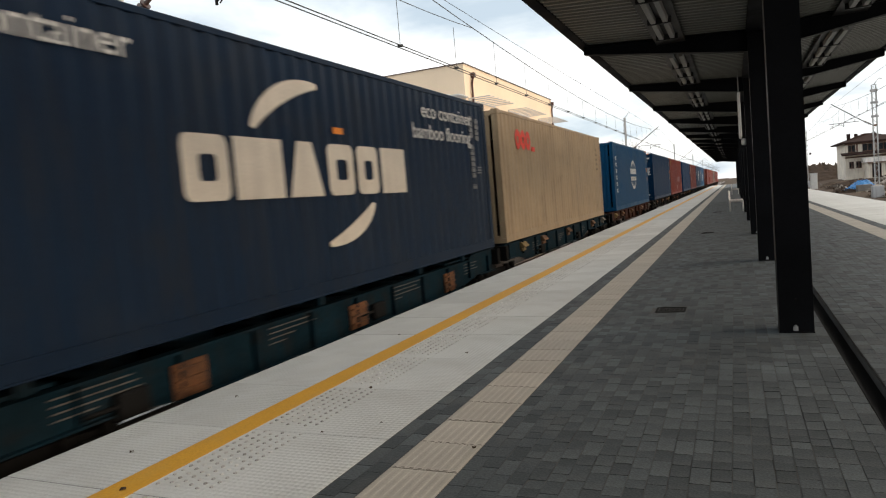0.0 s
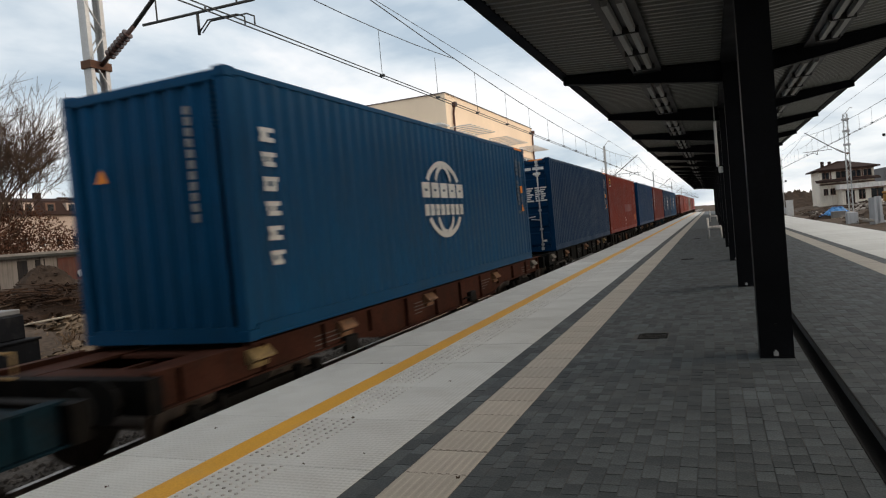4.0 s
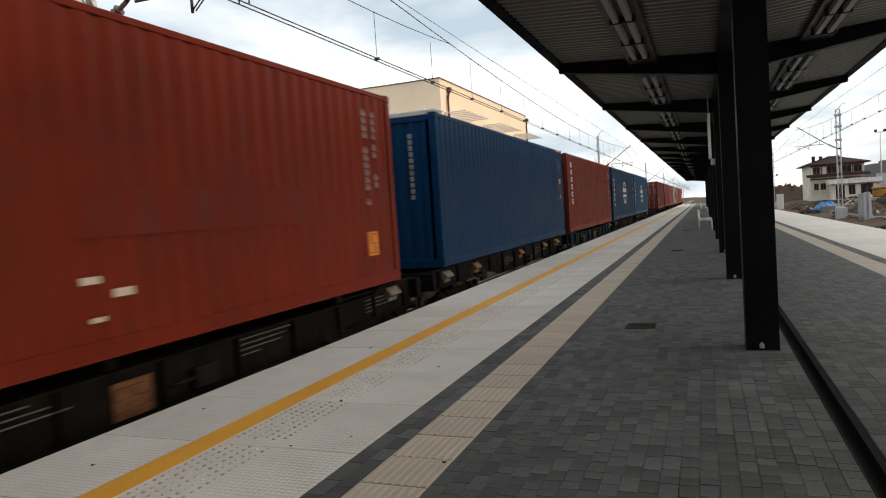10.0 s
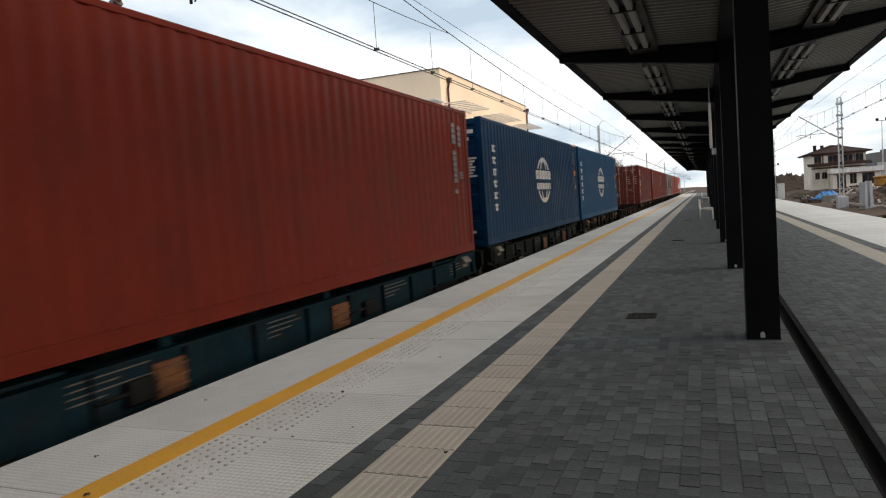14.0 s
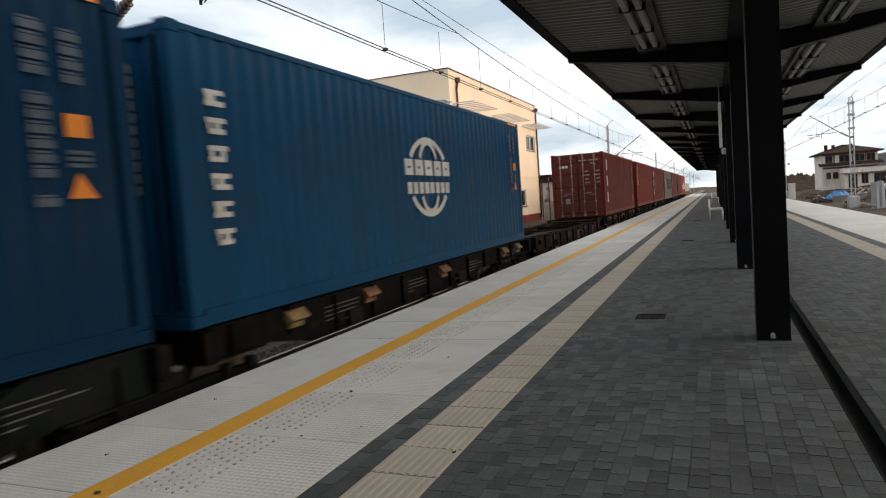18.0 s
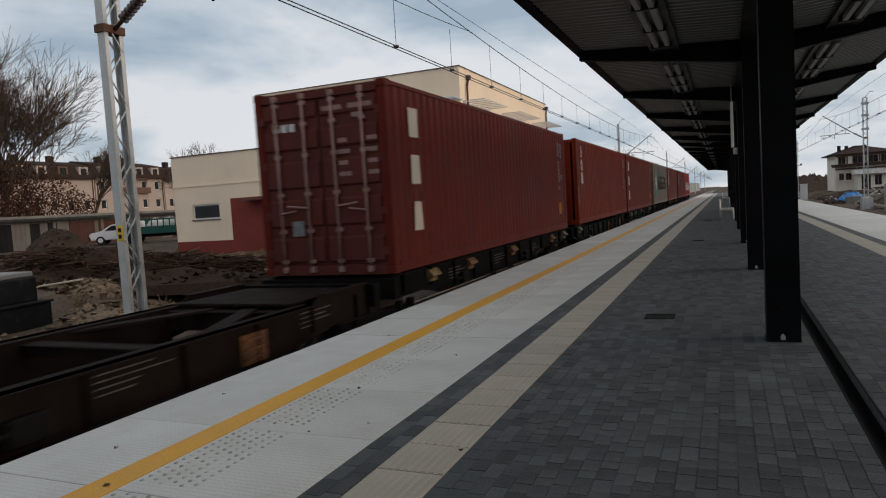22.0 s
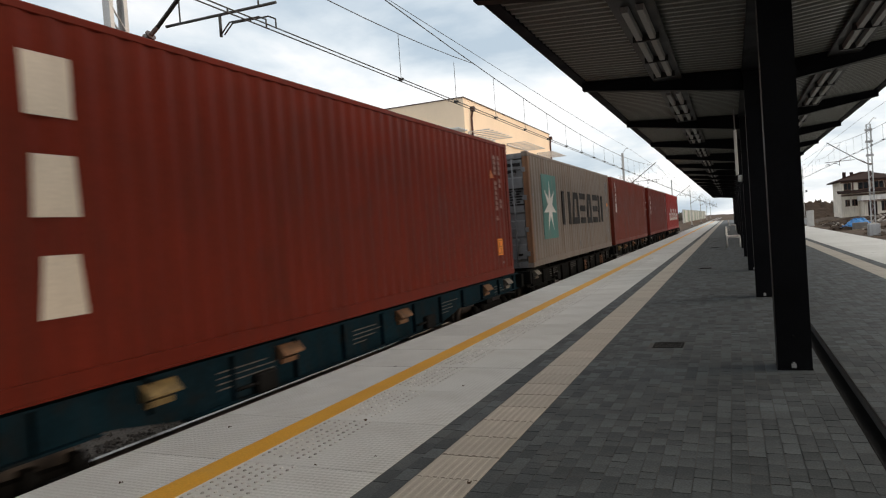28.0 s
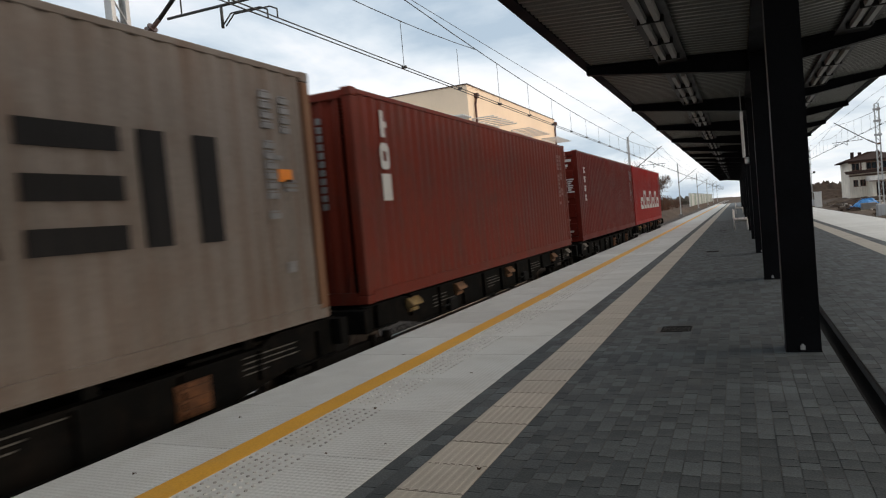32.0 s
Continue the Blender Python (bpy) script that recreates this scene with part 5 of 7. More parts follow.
def cantilever(mast, s):
    """Strut, registration tube, drop bracket and steady arms towards the wires; s is the side."""
    bm = bmesh.new()
    box(bm, -0.10, 0.10, -0.20, 0.20, 4.40, 4.52)
    part("mast_clamp", bm, M_RUST, mast)
    bm = bmesh.new()
    a, b = Vector((s * 0.10, 0, 4.46)), Vector((s * 0.85, 0, 4.93))
    rod(bm, a, b, 0.035, seg=8)
    for k in range(7):
        o = a + (b - a) * (0.28 + 0.085 * k)
        d = (b - a).normalized() * 0.012
        rod(bm, o - d, o + d, 0.085, seg=12)
    part("insulator", bm, M_INSUL, mast)
    bm = bmesh.new()
    rod(bm, b, (s * 2.85, 0, 6.42), 0.032, seg=8)
    part("strut", bm, M_WIRE, mast)
    bm = bmesh.new()
    rod(bm, (s * 1.02, 0, 4.90), (s * 3.05, 0, 4.86), 0.022, seg=8)
    rod(bm, (s * 1.30, 0, 4.90), (s * 1.30, 0, 5.24), 0.012, seg=6)
    for x in (2.2, 2.75):
        rod(bm, (s * x, 0, 4.86), (s * x, 0, 4.95), 0.014, seg=6)
    part("registration_tube", bm, M_WIRE, mast)
    bm = bmesh.new()
    rod(bm, (s * 2.05, 0, 4.87), (s * 2.05, 0, 4.56), 0.022, seg=8)
    part("drop_bracket", bm, M_WIRE, mast)
    for x, y in ((2.86, 0.0), (2.98, 0.06)):
        bm = bmesh.new()
        pts = [(s * 2.06, y, 4.60), (s * 2.22, y, 4.74), (s * (x - 0.12), y, 4.72), (s * x, y, 4.66), (s * x, y, 4.54)]
        for p, q in zip(pts, pts[1:]):
            rod(bm, p, q, 0.011, seg=6)
        part("steady_arm", bm, M_WIRE, mast)


M_SIGNY = mat("yellow_plate", (0.75, 0.48, 0.03), 0.5)
MAST_XL, MAST_XR = -8.70, 10.0
left_ys, right_ys = [7.8, 62.2, 116, 170, 224, 278, 332], [60.4, 114, 168, 222, 276]
m0 = lattice_mast("galvanised lattice mast with a catenary cantilever over the track")
cantilever(m0, 1)
m0.matrix_basis = pose(MAST_XL, left_ys[0], 0)
m1 = lattice_mast("galvanised lattice mast with a catenary cantilever on a pale pedestal", turn=True)
cantilever(m1, -1)
m1.matrix_basis = pose(MAST_XR, right_ys[0], 0)
for y in left_ys[1:]:
    copy_thing(m0, pose(MAST_XL, y, 0))
for y in right_ys[1:]:
    copy_thing(m1, pose(MAST_XR, y, 0))
bm = bmesh.new()
box(bm, -0.03, 0.075, -0.19, -0.178, 1.20, 1.44)
part("number_plate", bm, M_SIGNY, m0, "yellow mast plate with dark bars")
part("plate_bars", boxes((-0.01, 0.055, -0.194, -0.189, 1.34, 1.40), (-0.01, 0.055, -0.194, -0.189, 1.24, 1.30)), M_BLACK, m0)


def sag(y, y0, y1, top, low):
    f = (y - y0) / (y1 - y0)
    return top - (top - low) * 4 * f * (1 - f)


def overhead(cx, ys, name, mast_x):
    """Messenger, two contact wires and droppers along one track."""
    g = thing(name, "dark overhead contact wires with droppers above the track", "overhead line", kind="structure", group="overhead lines")
    spans = [(2 * ys[0] - ys[1], ys[0])] + list(zip(ys, ys[1:]))
    bm, bd, bf = bmesh.new(), bmesh.new(), bmesh.new()
    for y0, y1 in spans:
        n = 16
        pts = [(cx, y0 + (y1 - y0) * i / n, sag(y0 + (y1 - y0) * i / n, y0, y1, 6.17, 5.25)) for i in range(n + 1)]
        for p, q in zip(pts, pts[1:]):
            rod(bm, p, q, 0.011, seg=5, cap=False)
        for i in range(1, 19):
            y = y0 + (y1 - y0) * (i + 0.4) / 19
            zt = sag(y, y0, y1, 6.17, 5.25)
            if i in (1, 2, 18):
                zt = 5.42 + 0.04 * (i == 2)
            rod(bd, (cx, y, 4.52), (cx, y, zt), 0.006, seg=4, cap=False)
            box(bd, cx - 0.05, cx + 0.05, y - 0.02, y + 0.02, 4.51, 4.56)
        # the stitch wires on both sides of the support
        for a, b in ((y0, 1), (y1, -1)):
            ya, yb = a, a + b * 8.2
            zb = sag(yb, y0, y1, 6.17, 5.25)
            prev = None
            for i in range(7):
                y = ya + (yb - ya) * i / 6
                p = (cx, y, 5.34 + (zb - 5.34) * (i / 6) ** 2)
                if prev:
                    rod(bm, prev, p, 0.008, seg=4, cap=False)
                prev = p
        pts = [(mast_x + (0.5 if mast_x < 0 else -0.5), y0 + (y1 - y0) * i / n, sag(y0 + (y1 - y0) * i / n, y0, y1, 7.98, 7.86)) for i in range(n + 1)]
        for p, q in zip(pts, pts[1:]):
            rod(bf, p, q, 0.010, seg=5, cap=False)
    part("messenger_wire", bm, M_WIRE, g)
    tagged(part("droppers", bd, M_WIRE, g), kind="stuff")
    part("feeder_wire", bf, M_WIRE, g)
    for dx in (-0.055, 0.055):
        b2 = bmesh.new()
        for y0, y1 in spans:
            rod(b2, (cx + dx, y0, 4.52), (cx + dx, y1, 4.52), 0.010, seg=5, cap=False)
        part("contact_wire", b2, M_WIRE, g)


overhead(-5.75, left_ys, "overhead_line_1", MAST_XL)
overhead(7.05, right_ys, "overhead_line_2", MAST_XR)

# ---- station building ----
M_CREAMW = mat("cream_render", (0.90, 0.74, 0.56), 0.9, var=0.05, scale=0.5, fine=60, finevar=0.05, bump=0.2, streak=0.05, dirt=(0.5, 0.40, 0.28))
M_REDW = mat("wine_red_render", (0.22, 0.052, 0.042), 0.85, spec=0.08, var=0.1, scale=0.8, fine=60, finevar=0.06, bump=0.2)
M_TRIM = mat("dark_metal_trim", (0.09, 0.06, 0.05), 0.5, var=0.15)
M_APR = mat("brown_tile_roof", (0.036, 0.023, 0.020), 0.9, spec=0.08, var=0.2, scale=0.5)
M_PIPE = mat("brown_downpipe", (0.075, 0.030, 0.022), 0.45, var=0.15)
M_FRAME = mat("white_window_frame", (0.72, 0.72, 0.70), 0.5, var=0.04)
M_SILL = mat("brown_sill", (0.12, 0.07, 0.05), 0.5)
M_DOOR = mat("dark_red_door", (0.10, 0.018, 0.015), 0.5, var=0.1)
M_ALU = mat("pale_aluminium", (0.66, 0.66, 0.65), 0.4, metal=0.3, var=0.05)
M_PLAST = mat("light_grey_cabinet", (0.60, 0.60, 0.58), 0.6, var=0.06, scale=3)
M_ROOFG = mat("grey_roofing", (0.20, 0.19, 0.18), 0.9, var=0.15)
M_INNER = mat("room_plaster", (0.12, 0.11, 0.10), 0.9)
glass = bpy.data.materials.new("window_glass")
glass.use_nodes = True
gb = glass.node_tree.nodes["Principled BSDF"]
gb.inputs["Base Color"].default_value = (0.04, 0.046, 0.05, 1)
gb.inputs["Roughness"].default_value = 0.03
gb.inputs["Transmission Weight"].default_value = 0.85
gb.inputs["IOR"].default_value = 1.3
gb.inputs["Specular IOR Level"].default_value = 0.3


def wall(bm, axis, p0, p1, a0, a1, z0, z1, holes=()):
    """A wall slab between planes p0 and p1 of an axis, with openings (a0, a1, z0, z1) cut through."""
    ca = sorted({a0, a1, *[h[i] for h in holes for i in (0, 1)]})
    cz = sorted({z0, z1, *[h[i] for h in holes for i in (2, 3)]})
    for i in range(len(ca) - 1):
        for j in range(len(cz) - 1):
            m, q = (ca[i] + ca[i + 1]) / 2, (cz[j] + cz[j + 1]) / 2
            if any(h[0] < m < h[1] and h[2] < q < h[3] for h in holes):
                continue
            if axis == 0:
                box(bm, p0, p1, ca[i], ca[i + 1], cz[j], cz[j + 1])
            else:
                box(bm, ca[i], ca[i + 1], p0, p1, cz[j], cz[j + 1])
    bmesh.ops.remove_doubles(bm, verts=bm.verts[:], dist=0.0005)
    bm.verts.index_update()
    seen = {}
    for f in bm.faces:
        seen.setdefault(frozenset(v.index for v in f.verts), []).append(f)
    bmesh.ops.delete(bm, geom=[f for fs in seen.values() if len(fs) > 1 for f in fs], context="FACES_ONLY")


def window(parent, axis, plane, out, a0, a1, z0, z1, lights=1, sill=True, frame_m=None):
    """A window set back in its opening: frame, panes, sill. out is the outward sign on the axis."""
    def b(bm, q0, q1, s0, s1, zz0, zz1):
        d0, d1 = sorted((plane + out * q0, plane + out * q1))
        if axis == 0:
            box(bm, d0, d1, s0, s1, zz0, zz1)
        else:
            box(bm, s0, s1, d0, d1, zz0, zz1)
    w = bmesh.new()
    t = 0.07
    loops = []
    for q in (-0.14, -0.07):
        for e in (0.0, t):
            ring = ((a0 + e, z0 + e), (a1 - e, z0 + e), (a1 - e, z1 - e), (a0 + e, z1 - e))
            d = plane + out * q
            loops.append([w.verts.new((d, k, z) if axis == 0 else (k, d, z)) for k, z in ring])
    for i in range(4):
        k = (i + 1) % 4
        for m, n in ((0, 1), (1, 3), (3, 2), (2, 0)):
            w.faces.new((loops[m][i], loops[m][k], loops[n][k], loops[n][i]))
    bmesh.ops.recalc_face_normals(w, faces=w.faces)
    ob = part("window", w, frame_m or M_FRAME, parent)
    for i in range(1, lights):
        c = a0 + (a1 - a0) * i / lights
        w = bmesh.new()
        b(w, -0.138, -0.072, c - 0.06, c + 0.06, z0 + t, z1 - t)
        part("mullion", w, frame_m or M_FRAME, ob)
    for i in range(lights):
        c0, c1 = a0 + (a1 - a0) * i / lights, a0 + (a1 - a0) * (i + 1) / lights
        g = bmesh.new()
        b(g, -0.112, -0.10, c0 + 0.05, c1 - 0.05, z0 + t - 0.01, z1 - t + 0.01)
        part("pane", g, glass, ob, "dark glass pane").visible_shadow = False
    if sill:
        s = bmesh.new()
        b(s, -0.07, 0.05, a0 - 0.05, a1 + 0.05, z0 - 0.05, z0)
        part("sill", s, M_SILL, ob)
    return ob


def station_building():
    g = thing("station_building", "cream rendered railway building with wine red base and flat roofs", "building")
    XL, XR, YA, YB, YC = -23.95, -11.78, 24.24, 30.94, 48.0
    ZL, ZU, t = 4.35, 8.08, 0.35
    front = [(-22.9, -21.3, 1.40, 2.10), (-18.5, -17.65, 0.0, 1.95), (-16.15, -15.25, 1.38, 2.02), (-13.4, -12.6, 1.0, 2.0)]
    right = [(25.72, 26.24, 0.74, 2.05), (27.02, 27.60, 0.74, 2.05), (32.3, 33.0, 1.27, 1.95), (36.2, 37.2, 0.05, 2.15), (39.2, 40.2, 0.05, 2.15), (43.0, 44.2, 1.0, 2.1)]
    rightu = [(31.9, 34.2, 4.75, 5.85), (38.4, 41.0, 4.80, 5.85), (45.0, 47.4, 4.80, 5.85)]
    frontu = [(-20.85, -19.95, 5.18, 6.02), (-18.65, -17.9, 5.18, 6.02), (-14.45, -12.25, 4.70, 6.12)]
    bm = bmesh.new()
    wall(bm, 1, YA, YA + t, XL, XR, -0.4, ZL, front)
    part("wall_front_low", bm, M_CREAMW, g)
    bm = bmesh.new()
    wall(bm, 0, XR - t, XR, YA + t, YC, -0.4, ZL, right)
    wall(bm, 0, XR - t, XR, YB, YC, ZL, ZU, rightu)
    part("wall_track_side", bm, M_CREAMW, g)
    bm = bmesh.new()
    wall(bm, 1, YB, YB + t, XL, XR - t, ZL - 0.6, ZU, frontu)
    part("wall_front_upper", bm, M_CREAMW, g)
    part("wall_back", boxes((XL, XL + t, YA + t, YB, -0.4, ZL), (XL, XL + t, YB + t, YC, -0.4, ZU), (XL + t, XR - t, YC - t, YC, -0.4, ZU)), M_CREAMW, g)
    part("floor_slab", boxes((XL + t, XR - t, YA + t, YC - t, -0.1, 0.0), (XL + t, XR - t, YB + t, YC - t, 3.2, 3.4)), M_INNER, g)
    part("roof_low", boxes((XL + t, XR - t, YA + t, YB, ZL - 0.5, ZL - 0.3)), M_ROOFG, g)
    part("roof_upper", boxes((XL + t, XR - t, YB + t, YC - t, ZU - 0.5, ZU - 0.3)), M_ROOFG, g)
    bm = bmesh.new()
    box(bm, XL - 0.04, XR + 0.04, YA - 0.04, YA + t + 0.02, ZL, ZL + 0.045)
    box(bm, XR - t - 0.02, XR + 0.04, YA + t + 0.02, YB - 0.003, ZL, ZL + 0.045)
    box(bm, XL - 0.04, XR + 0.04, YB - 0.04, YB + t + 0.02, ZU, ZU + 0.045)
    box(bm, XR - t - 0.02, XR + 0.04, YB + t + 0.02, YC + 0.04, ZU, ZU + 0.045)
    part("parapet_flashing", bm, M_TRIM, g)
    bm = bmesh.new()
    box(bm, XL, XR + 0.035, YA - 0.035, YA - 0.002, 2.94, 3.02)
    box(bm, XR + 0.002, XR + 0.035, YA - 0.002, YC, 2.94, 3.02)
    part("string_course", bm, M_CREAMW, g)
    bm = bmesh.new()
    wall(bm, 1, YA - 0.025, YA - 0.003, -20.62, -14.6, -0.4, 2.28, [(-18.5, -17.65, -0.4, 1.95), (-16.15, -15.25, 1.38, 2.02)])
    wall(bm, 1, YA - 0.025, YA - 0.003, XL, -20.62, -0.4, 0.40)
    wall(bm, 1, YA - 0.025, YA - 0.003, -14.6, XR + 0.025, -0.4, 0.40)
    wall(bm, 0, XR + 0.003, XR + 0.025, YA - 0.003, YC, -0.4, 0.40)
    wall(bm, 0, XR + 0.003, XR + 0.025, 34.55, 42.3, 0.40, 2.28, [(36.2, 37.2, 0.40, 2.15), (39.2, 40.2, 0.40, 2.15)])
    part("red_base", bm, M_REDW, g, "wine red rendered base")
    window(g, 1, YA, -1, -22.9, -21.3, 1.40, 2.10)
    window(g, 1, YA, -1, -16.15, -15.25, 1.38, 2.02)
    window(g, 1, YA, -1, -13.4, -12.6, 1.0, 2.0)
    for h in frontu[:2]:
        window(g, 1, YB, -1, *h)
    window(g, 1, YB, -1, *frontu[2], lights=3)
    window(g, 0, XR, 1, *right[0])
    window(g, 0, XR, 1, *right[1])
    window(g, 0, XR, 1, *right[2])
    window(g, 0, XR, 1, *right[5])
    for h in rightu:
        window(g, 0, XR, 1, *h, lights=2)
    d = part("door", boxes((-18.45, -17.70, YA + 0.05, YA + 0.10, 0.0, 1.92)), M_DOOR, g)
    part("door_frame", boxes((-18.5, -18.45, YA - 0.03, YA + 0.12, 0.0, 1.95), (-17.70, -17.65, YA - 0.03, YA + 0.12, 0.0, 1.95)), M_FRAME, d)
    part("handle", boxes((-18.38, -18.34, YA + 0.02, YA + 0.05, 0.9, 1.05)), M_ALU, d)
    d = part("door", boxes((XR - 0.12, XR - 0.07, 36.22, 37.18, 0.05, 2.12)), M_DOOR, g)
    part("door_frame", boxes((XR - 0.15, XR + 0.03, 36.15, 36.22, 0.05, 2.15), (XR - 0.15, XR + 0.03, 37.18, 37.25, 0.05, 2.15)), M_FRAME, d)
    d = part("door", boxes((XR - 0.12, XR - 0.07, 39.22, 40.18, 0.05, 2.12)), M_DOOR, g)
    part("door_frame", boxes((XR - 0.15, XR + 0.03, 39.15, 39.22, 0.05, 2.15), (XR - 0.15, XR + 0.03, 40.18, 40.25, 0.05, 2.15)), M_FRAME, d)
    for y in (36.05, 38.95):
        part("wall_lamp", boxes((XR + 0.025, XR + 0.15, y - 0.12, y + 0.12, 2.0, 2.16), bev=0.03), M_FRAME, g, "white wall lamp")
    part("door_canopy", boxes((-19.6, -17.35, YA - 0.7, YA, 2.12, 2.17)), M_TRIM, g)
    bm = bmesh.new()
    bmesh.ops.create_uvsphere(bm, u_segments=12, v_segments=8, radius=0.09, matrix=Matrix.Translation((-18.15, YA - 0.10, 2.03)))
    part("wall_lamp", bm, M_FRAME, g, "round white wall lamp")
    for x, y, zt in ((XR + 0.09, 25.5, 4.0), (XR + 0.09, 31.75, 7.55), (XR + 0.09, 47.75, 7.7)):
        bm = bmesh.new()
        rod(bm, (x, y, 0.1), (x, y, zt - 0.35), 0.055, seg=10)
        rod(bm, (x, y, zt - 0.35), (x, y + (0.22 if zt > 5 else 0.0), zt), 0.055, seg=10)
        p = part("downpipe", bm, M_PIPE, g)
        yy = y + (0.22 if zt > 5 else 0.0)
        part("hopper", boxes((x - 0.11, x + 0.11, yy - 0.12, yy + 0.12, zt - 0.02, zt + 0.22), bev=0.02), M_PIPE, p)
    bm = bmesh.new()
    for i in range(5):
        box(bm, -15.7, XR + 0.2, YB - 0.24 - 0.26 * i, YB - 0.12 - 0.26 * i, 6.40, 6.46)
    for x in (-15.0, -13.6, -12.2):
        box(bm, x - 0.03, x + 0.03, YB - 1.35, YB, 6.46, 6.52)
    part("sun_louvre", bm, M_ALU, g, "pale aluminium sun louvre")
    for y0, y1 in ((31.3, 35.4), (37.6, 42.0), (44.2, 48.4)):
        bm = bmesh.new()
        y = y0
        while y < y1:
            box(bm, XR, XR + 1.15, y, y + 0.075, 6.40, 6.45)
            y += 0.62
        box(bm, XR, XR + 0.05, y0, y1, 6.34, 6.40)
        part("sun_louvre", bm, M_ALU, g, "pale aluminium sun louvre")
    pc = part("porch_roof", boxes((XR - 0.6, XR + 0.75, 48.2, 50.6, 2.95, 3.12)), M_APR, g, "dark red porch roof")
    for x, y in ((XR + 0.6, 48.4), (XR + 0.6, 50.4), (XR - 0.4, 50.4)):
        part("porch_post", boxes((x - 0.04, x + 0.04, y - 0.04, y + 0.04, -0.3, 2.95)), M_TRIM, pc)
    for z in (0.35, 0.85):
        part("porch_rail", boxes((XR + 0.58, XR + 0.62, 48.44, 50.36, z, z + 0.04)), M_TRIM, pc)
    part("meter_box", boxes((XR, XR + 0.12, 28.1, 28.4, 0.75, 1.15)), M_PLAST, g)
    return g


station_building()
cab = thing("electrical_cabinet", "light grey two-door electrical cabinet beside the red wall", "cabinet", pose(-16.35, 24.0, -0.03))
part("cabinet_body", boxes((-0.55, 0.55, -0.30, 0.18, 0.0, 0.95), bev=0.015), M_PLAST, cab)
part("cabinet_roof", boxes((-0.60, 0.60, -0.36, 0.2, 0.95, 1.03), bev=0.01), M_TRIM, cab)
for x in (-0.27, 0.27):
    part("cabinet_door", boxes((x - 0.25, x + 0.25, -0.315, -0.30, 0.06, 0.90)), M_PLAST, cab)

# site billboard
bb = thing("site_billboard", "torn white and teal contractor billboard on steel legs", "billboard")
M_BBW = mat("weathered_white_board", (0.66, 0.66, 0.64), 0.6, var=0.12, scale=1.2, spots=0.2, dirt=(0.40, 0.38, 0.35))
M_BBT = mat("teal_print", (0.045, 0.36, 0.44), 0.5, var=0.08)
BW = 2.55
TILT = pose(-11.728, 20.4, 1.89, -9, 0, 66)


def sheet(pts, y0, y1):
    """A flat piece of the board's cover from its outline."""
    bm = bmesh.new()
    prism(bm, pts, 1, y0, y1)
    return bm


board = part("board", sheet([(-BW / 2, -1.02), (-0.55, -0.98), (0.0, -0.86), (0.62, -0.92), (BW / 2, -0.93), (BW / 2, 0.66), (BW / 2 - 0.12, 0.93), (BW / 2 - 0.3, 0.99), (-BW / 2, 1.0)], 0.0, 0.04), M_BBW, bb, at=TILT)
part("teal_panel", sheet([(-0.36, -0.85), (0.55, -0.88), (BW / 2 - 0.05, -0.82), (BW / 2 - 0.10, 0.70), (-0.36, 0.72)], -0.006, -0.001), M_BBT, board)
for words, h, z in (("GENERALNY", 0.24, 0.26), ("WYKONAWCA", 0.24, -0.12)):
    me = lettering(words, h)
    wide = max(v.co.x for v in me.vertices)
    for v in me.vertices:
        v.co.x *= 1.18 / wide
    me.materials.append(M_WHITE)
    ob = part("lettering", me, None, board, "white words on the teal panel")
    ob.matrix_basis = Matrix(((1, 0, 0, -0.14), (0, 0, -1, -0.010), (0, 1, 0, z), (0, 0, 0, 1)))
for w, z in ((1.22, -0.50), (1.30, -0.68)):
    x = -0.20
    for k, seg in enumerate((0.46, 0.13, 0.36, 0.27)):
        ln = seg * w / 1.34
        part("text_bar", boxes((x, x + ln, -0.012, -0.007, z, z + 0.085)), M_WHITE, board)
        x += ln + 0.045
grey_print = mat("grey_print", (0.16, 0.17, 0.19), 0.6)
part("brand_block", boxes((-1.16, -1.02, -0.006, -0.001, 0.58, 0.74)), grey_print, board, "grey block on the white cover")
for n, z in ((6, 0.26), (4, -0.02)):
    for i in range(n):
        part("brand_block", boxes((-1.14 + 0.115 * i, -1.06 + 0.115 * i, -0.006, -0.001, z, z + 0.17)), grey_print, board)
part("crease", boxes((-BW / 2 + 0.02, BW / 2 - 0.06, -0.014, -0.001, -0.205, -0.19)), M_PLAST, board)
SET = pose(-11.728, 20.4, 0, 0, 0, 66)
for x in (-1.02, -0.30, 0.55):
    bm = bmesh.new()
    rod(bm, (x, -0.12, -0.45), (x, 0.24, 2.6), 0.035, seg=8)
    part("leg", bm, M_RUST, bb, at=SET)
    bm = bmesh.new()
    rod(bm, (x - 0.1, 0.95, -0.45), (x, 0.16, 1.5), 0.025, seg=8)
    part("strut", bm, M_RUST, bb, at=SET)
for z in (1.1, 2.5):
    part("cross_bar", boxes((-1.1, 0.9, 0.10 * z + 0.02, 0.10 * z + 0.06, z, z + 0.08)), M_RUST, bb, at=SET)

# covered barrel beside the billboard
M_TARP = mat("blue_tarpaulin", (0.012, 0.045, 0.125), 0.45, var=0.25, scale=3, bump=0.5, fine=10)


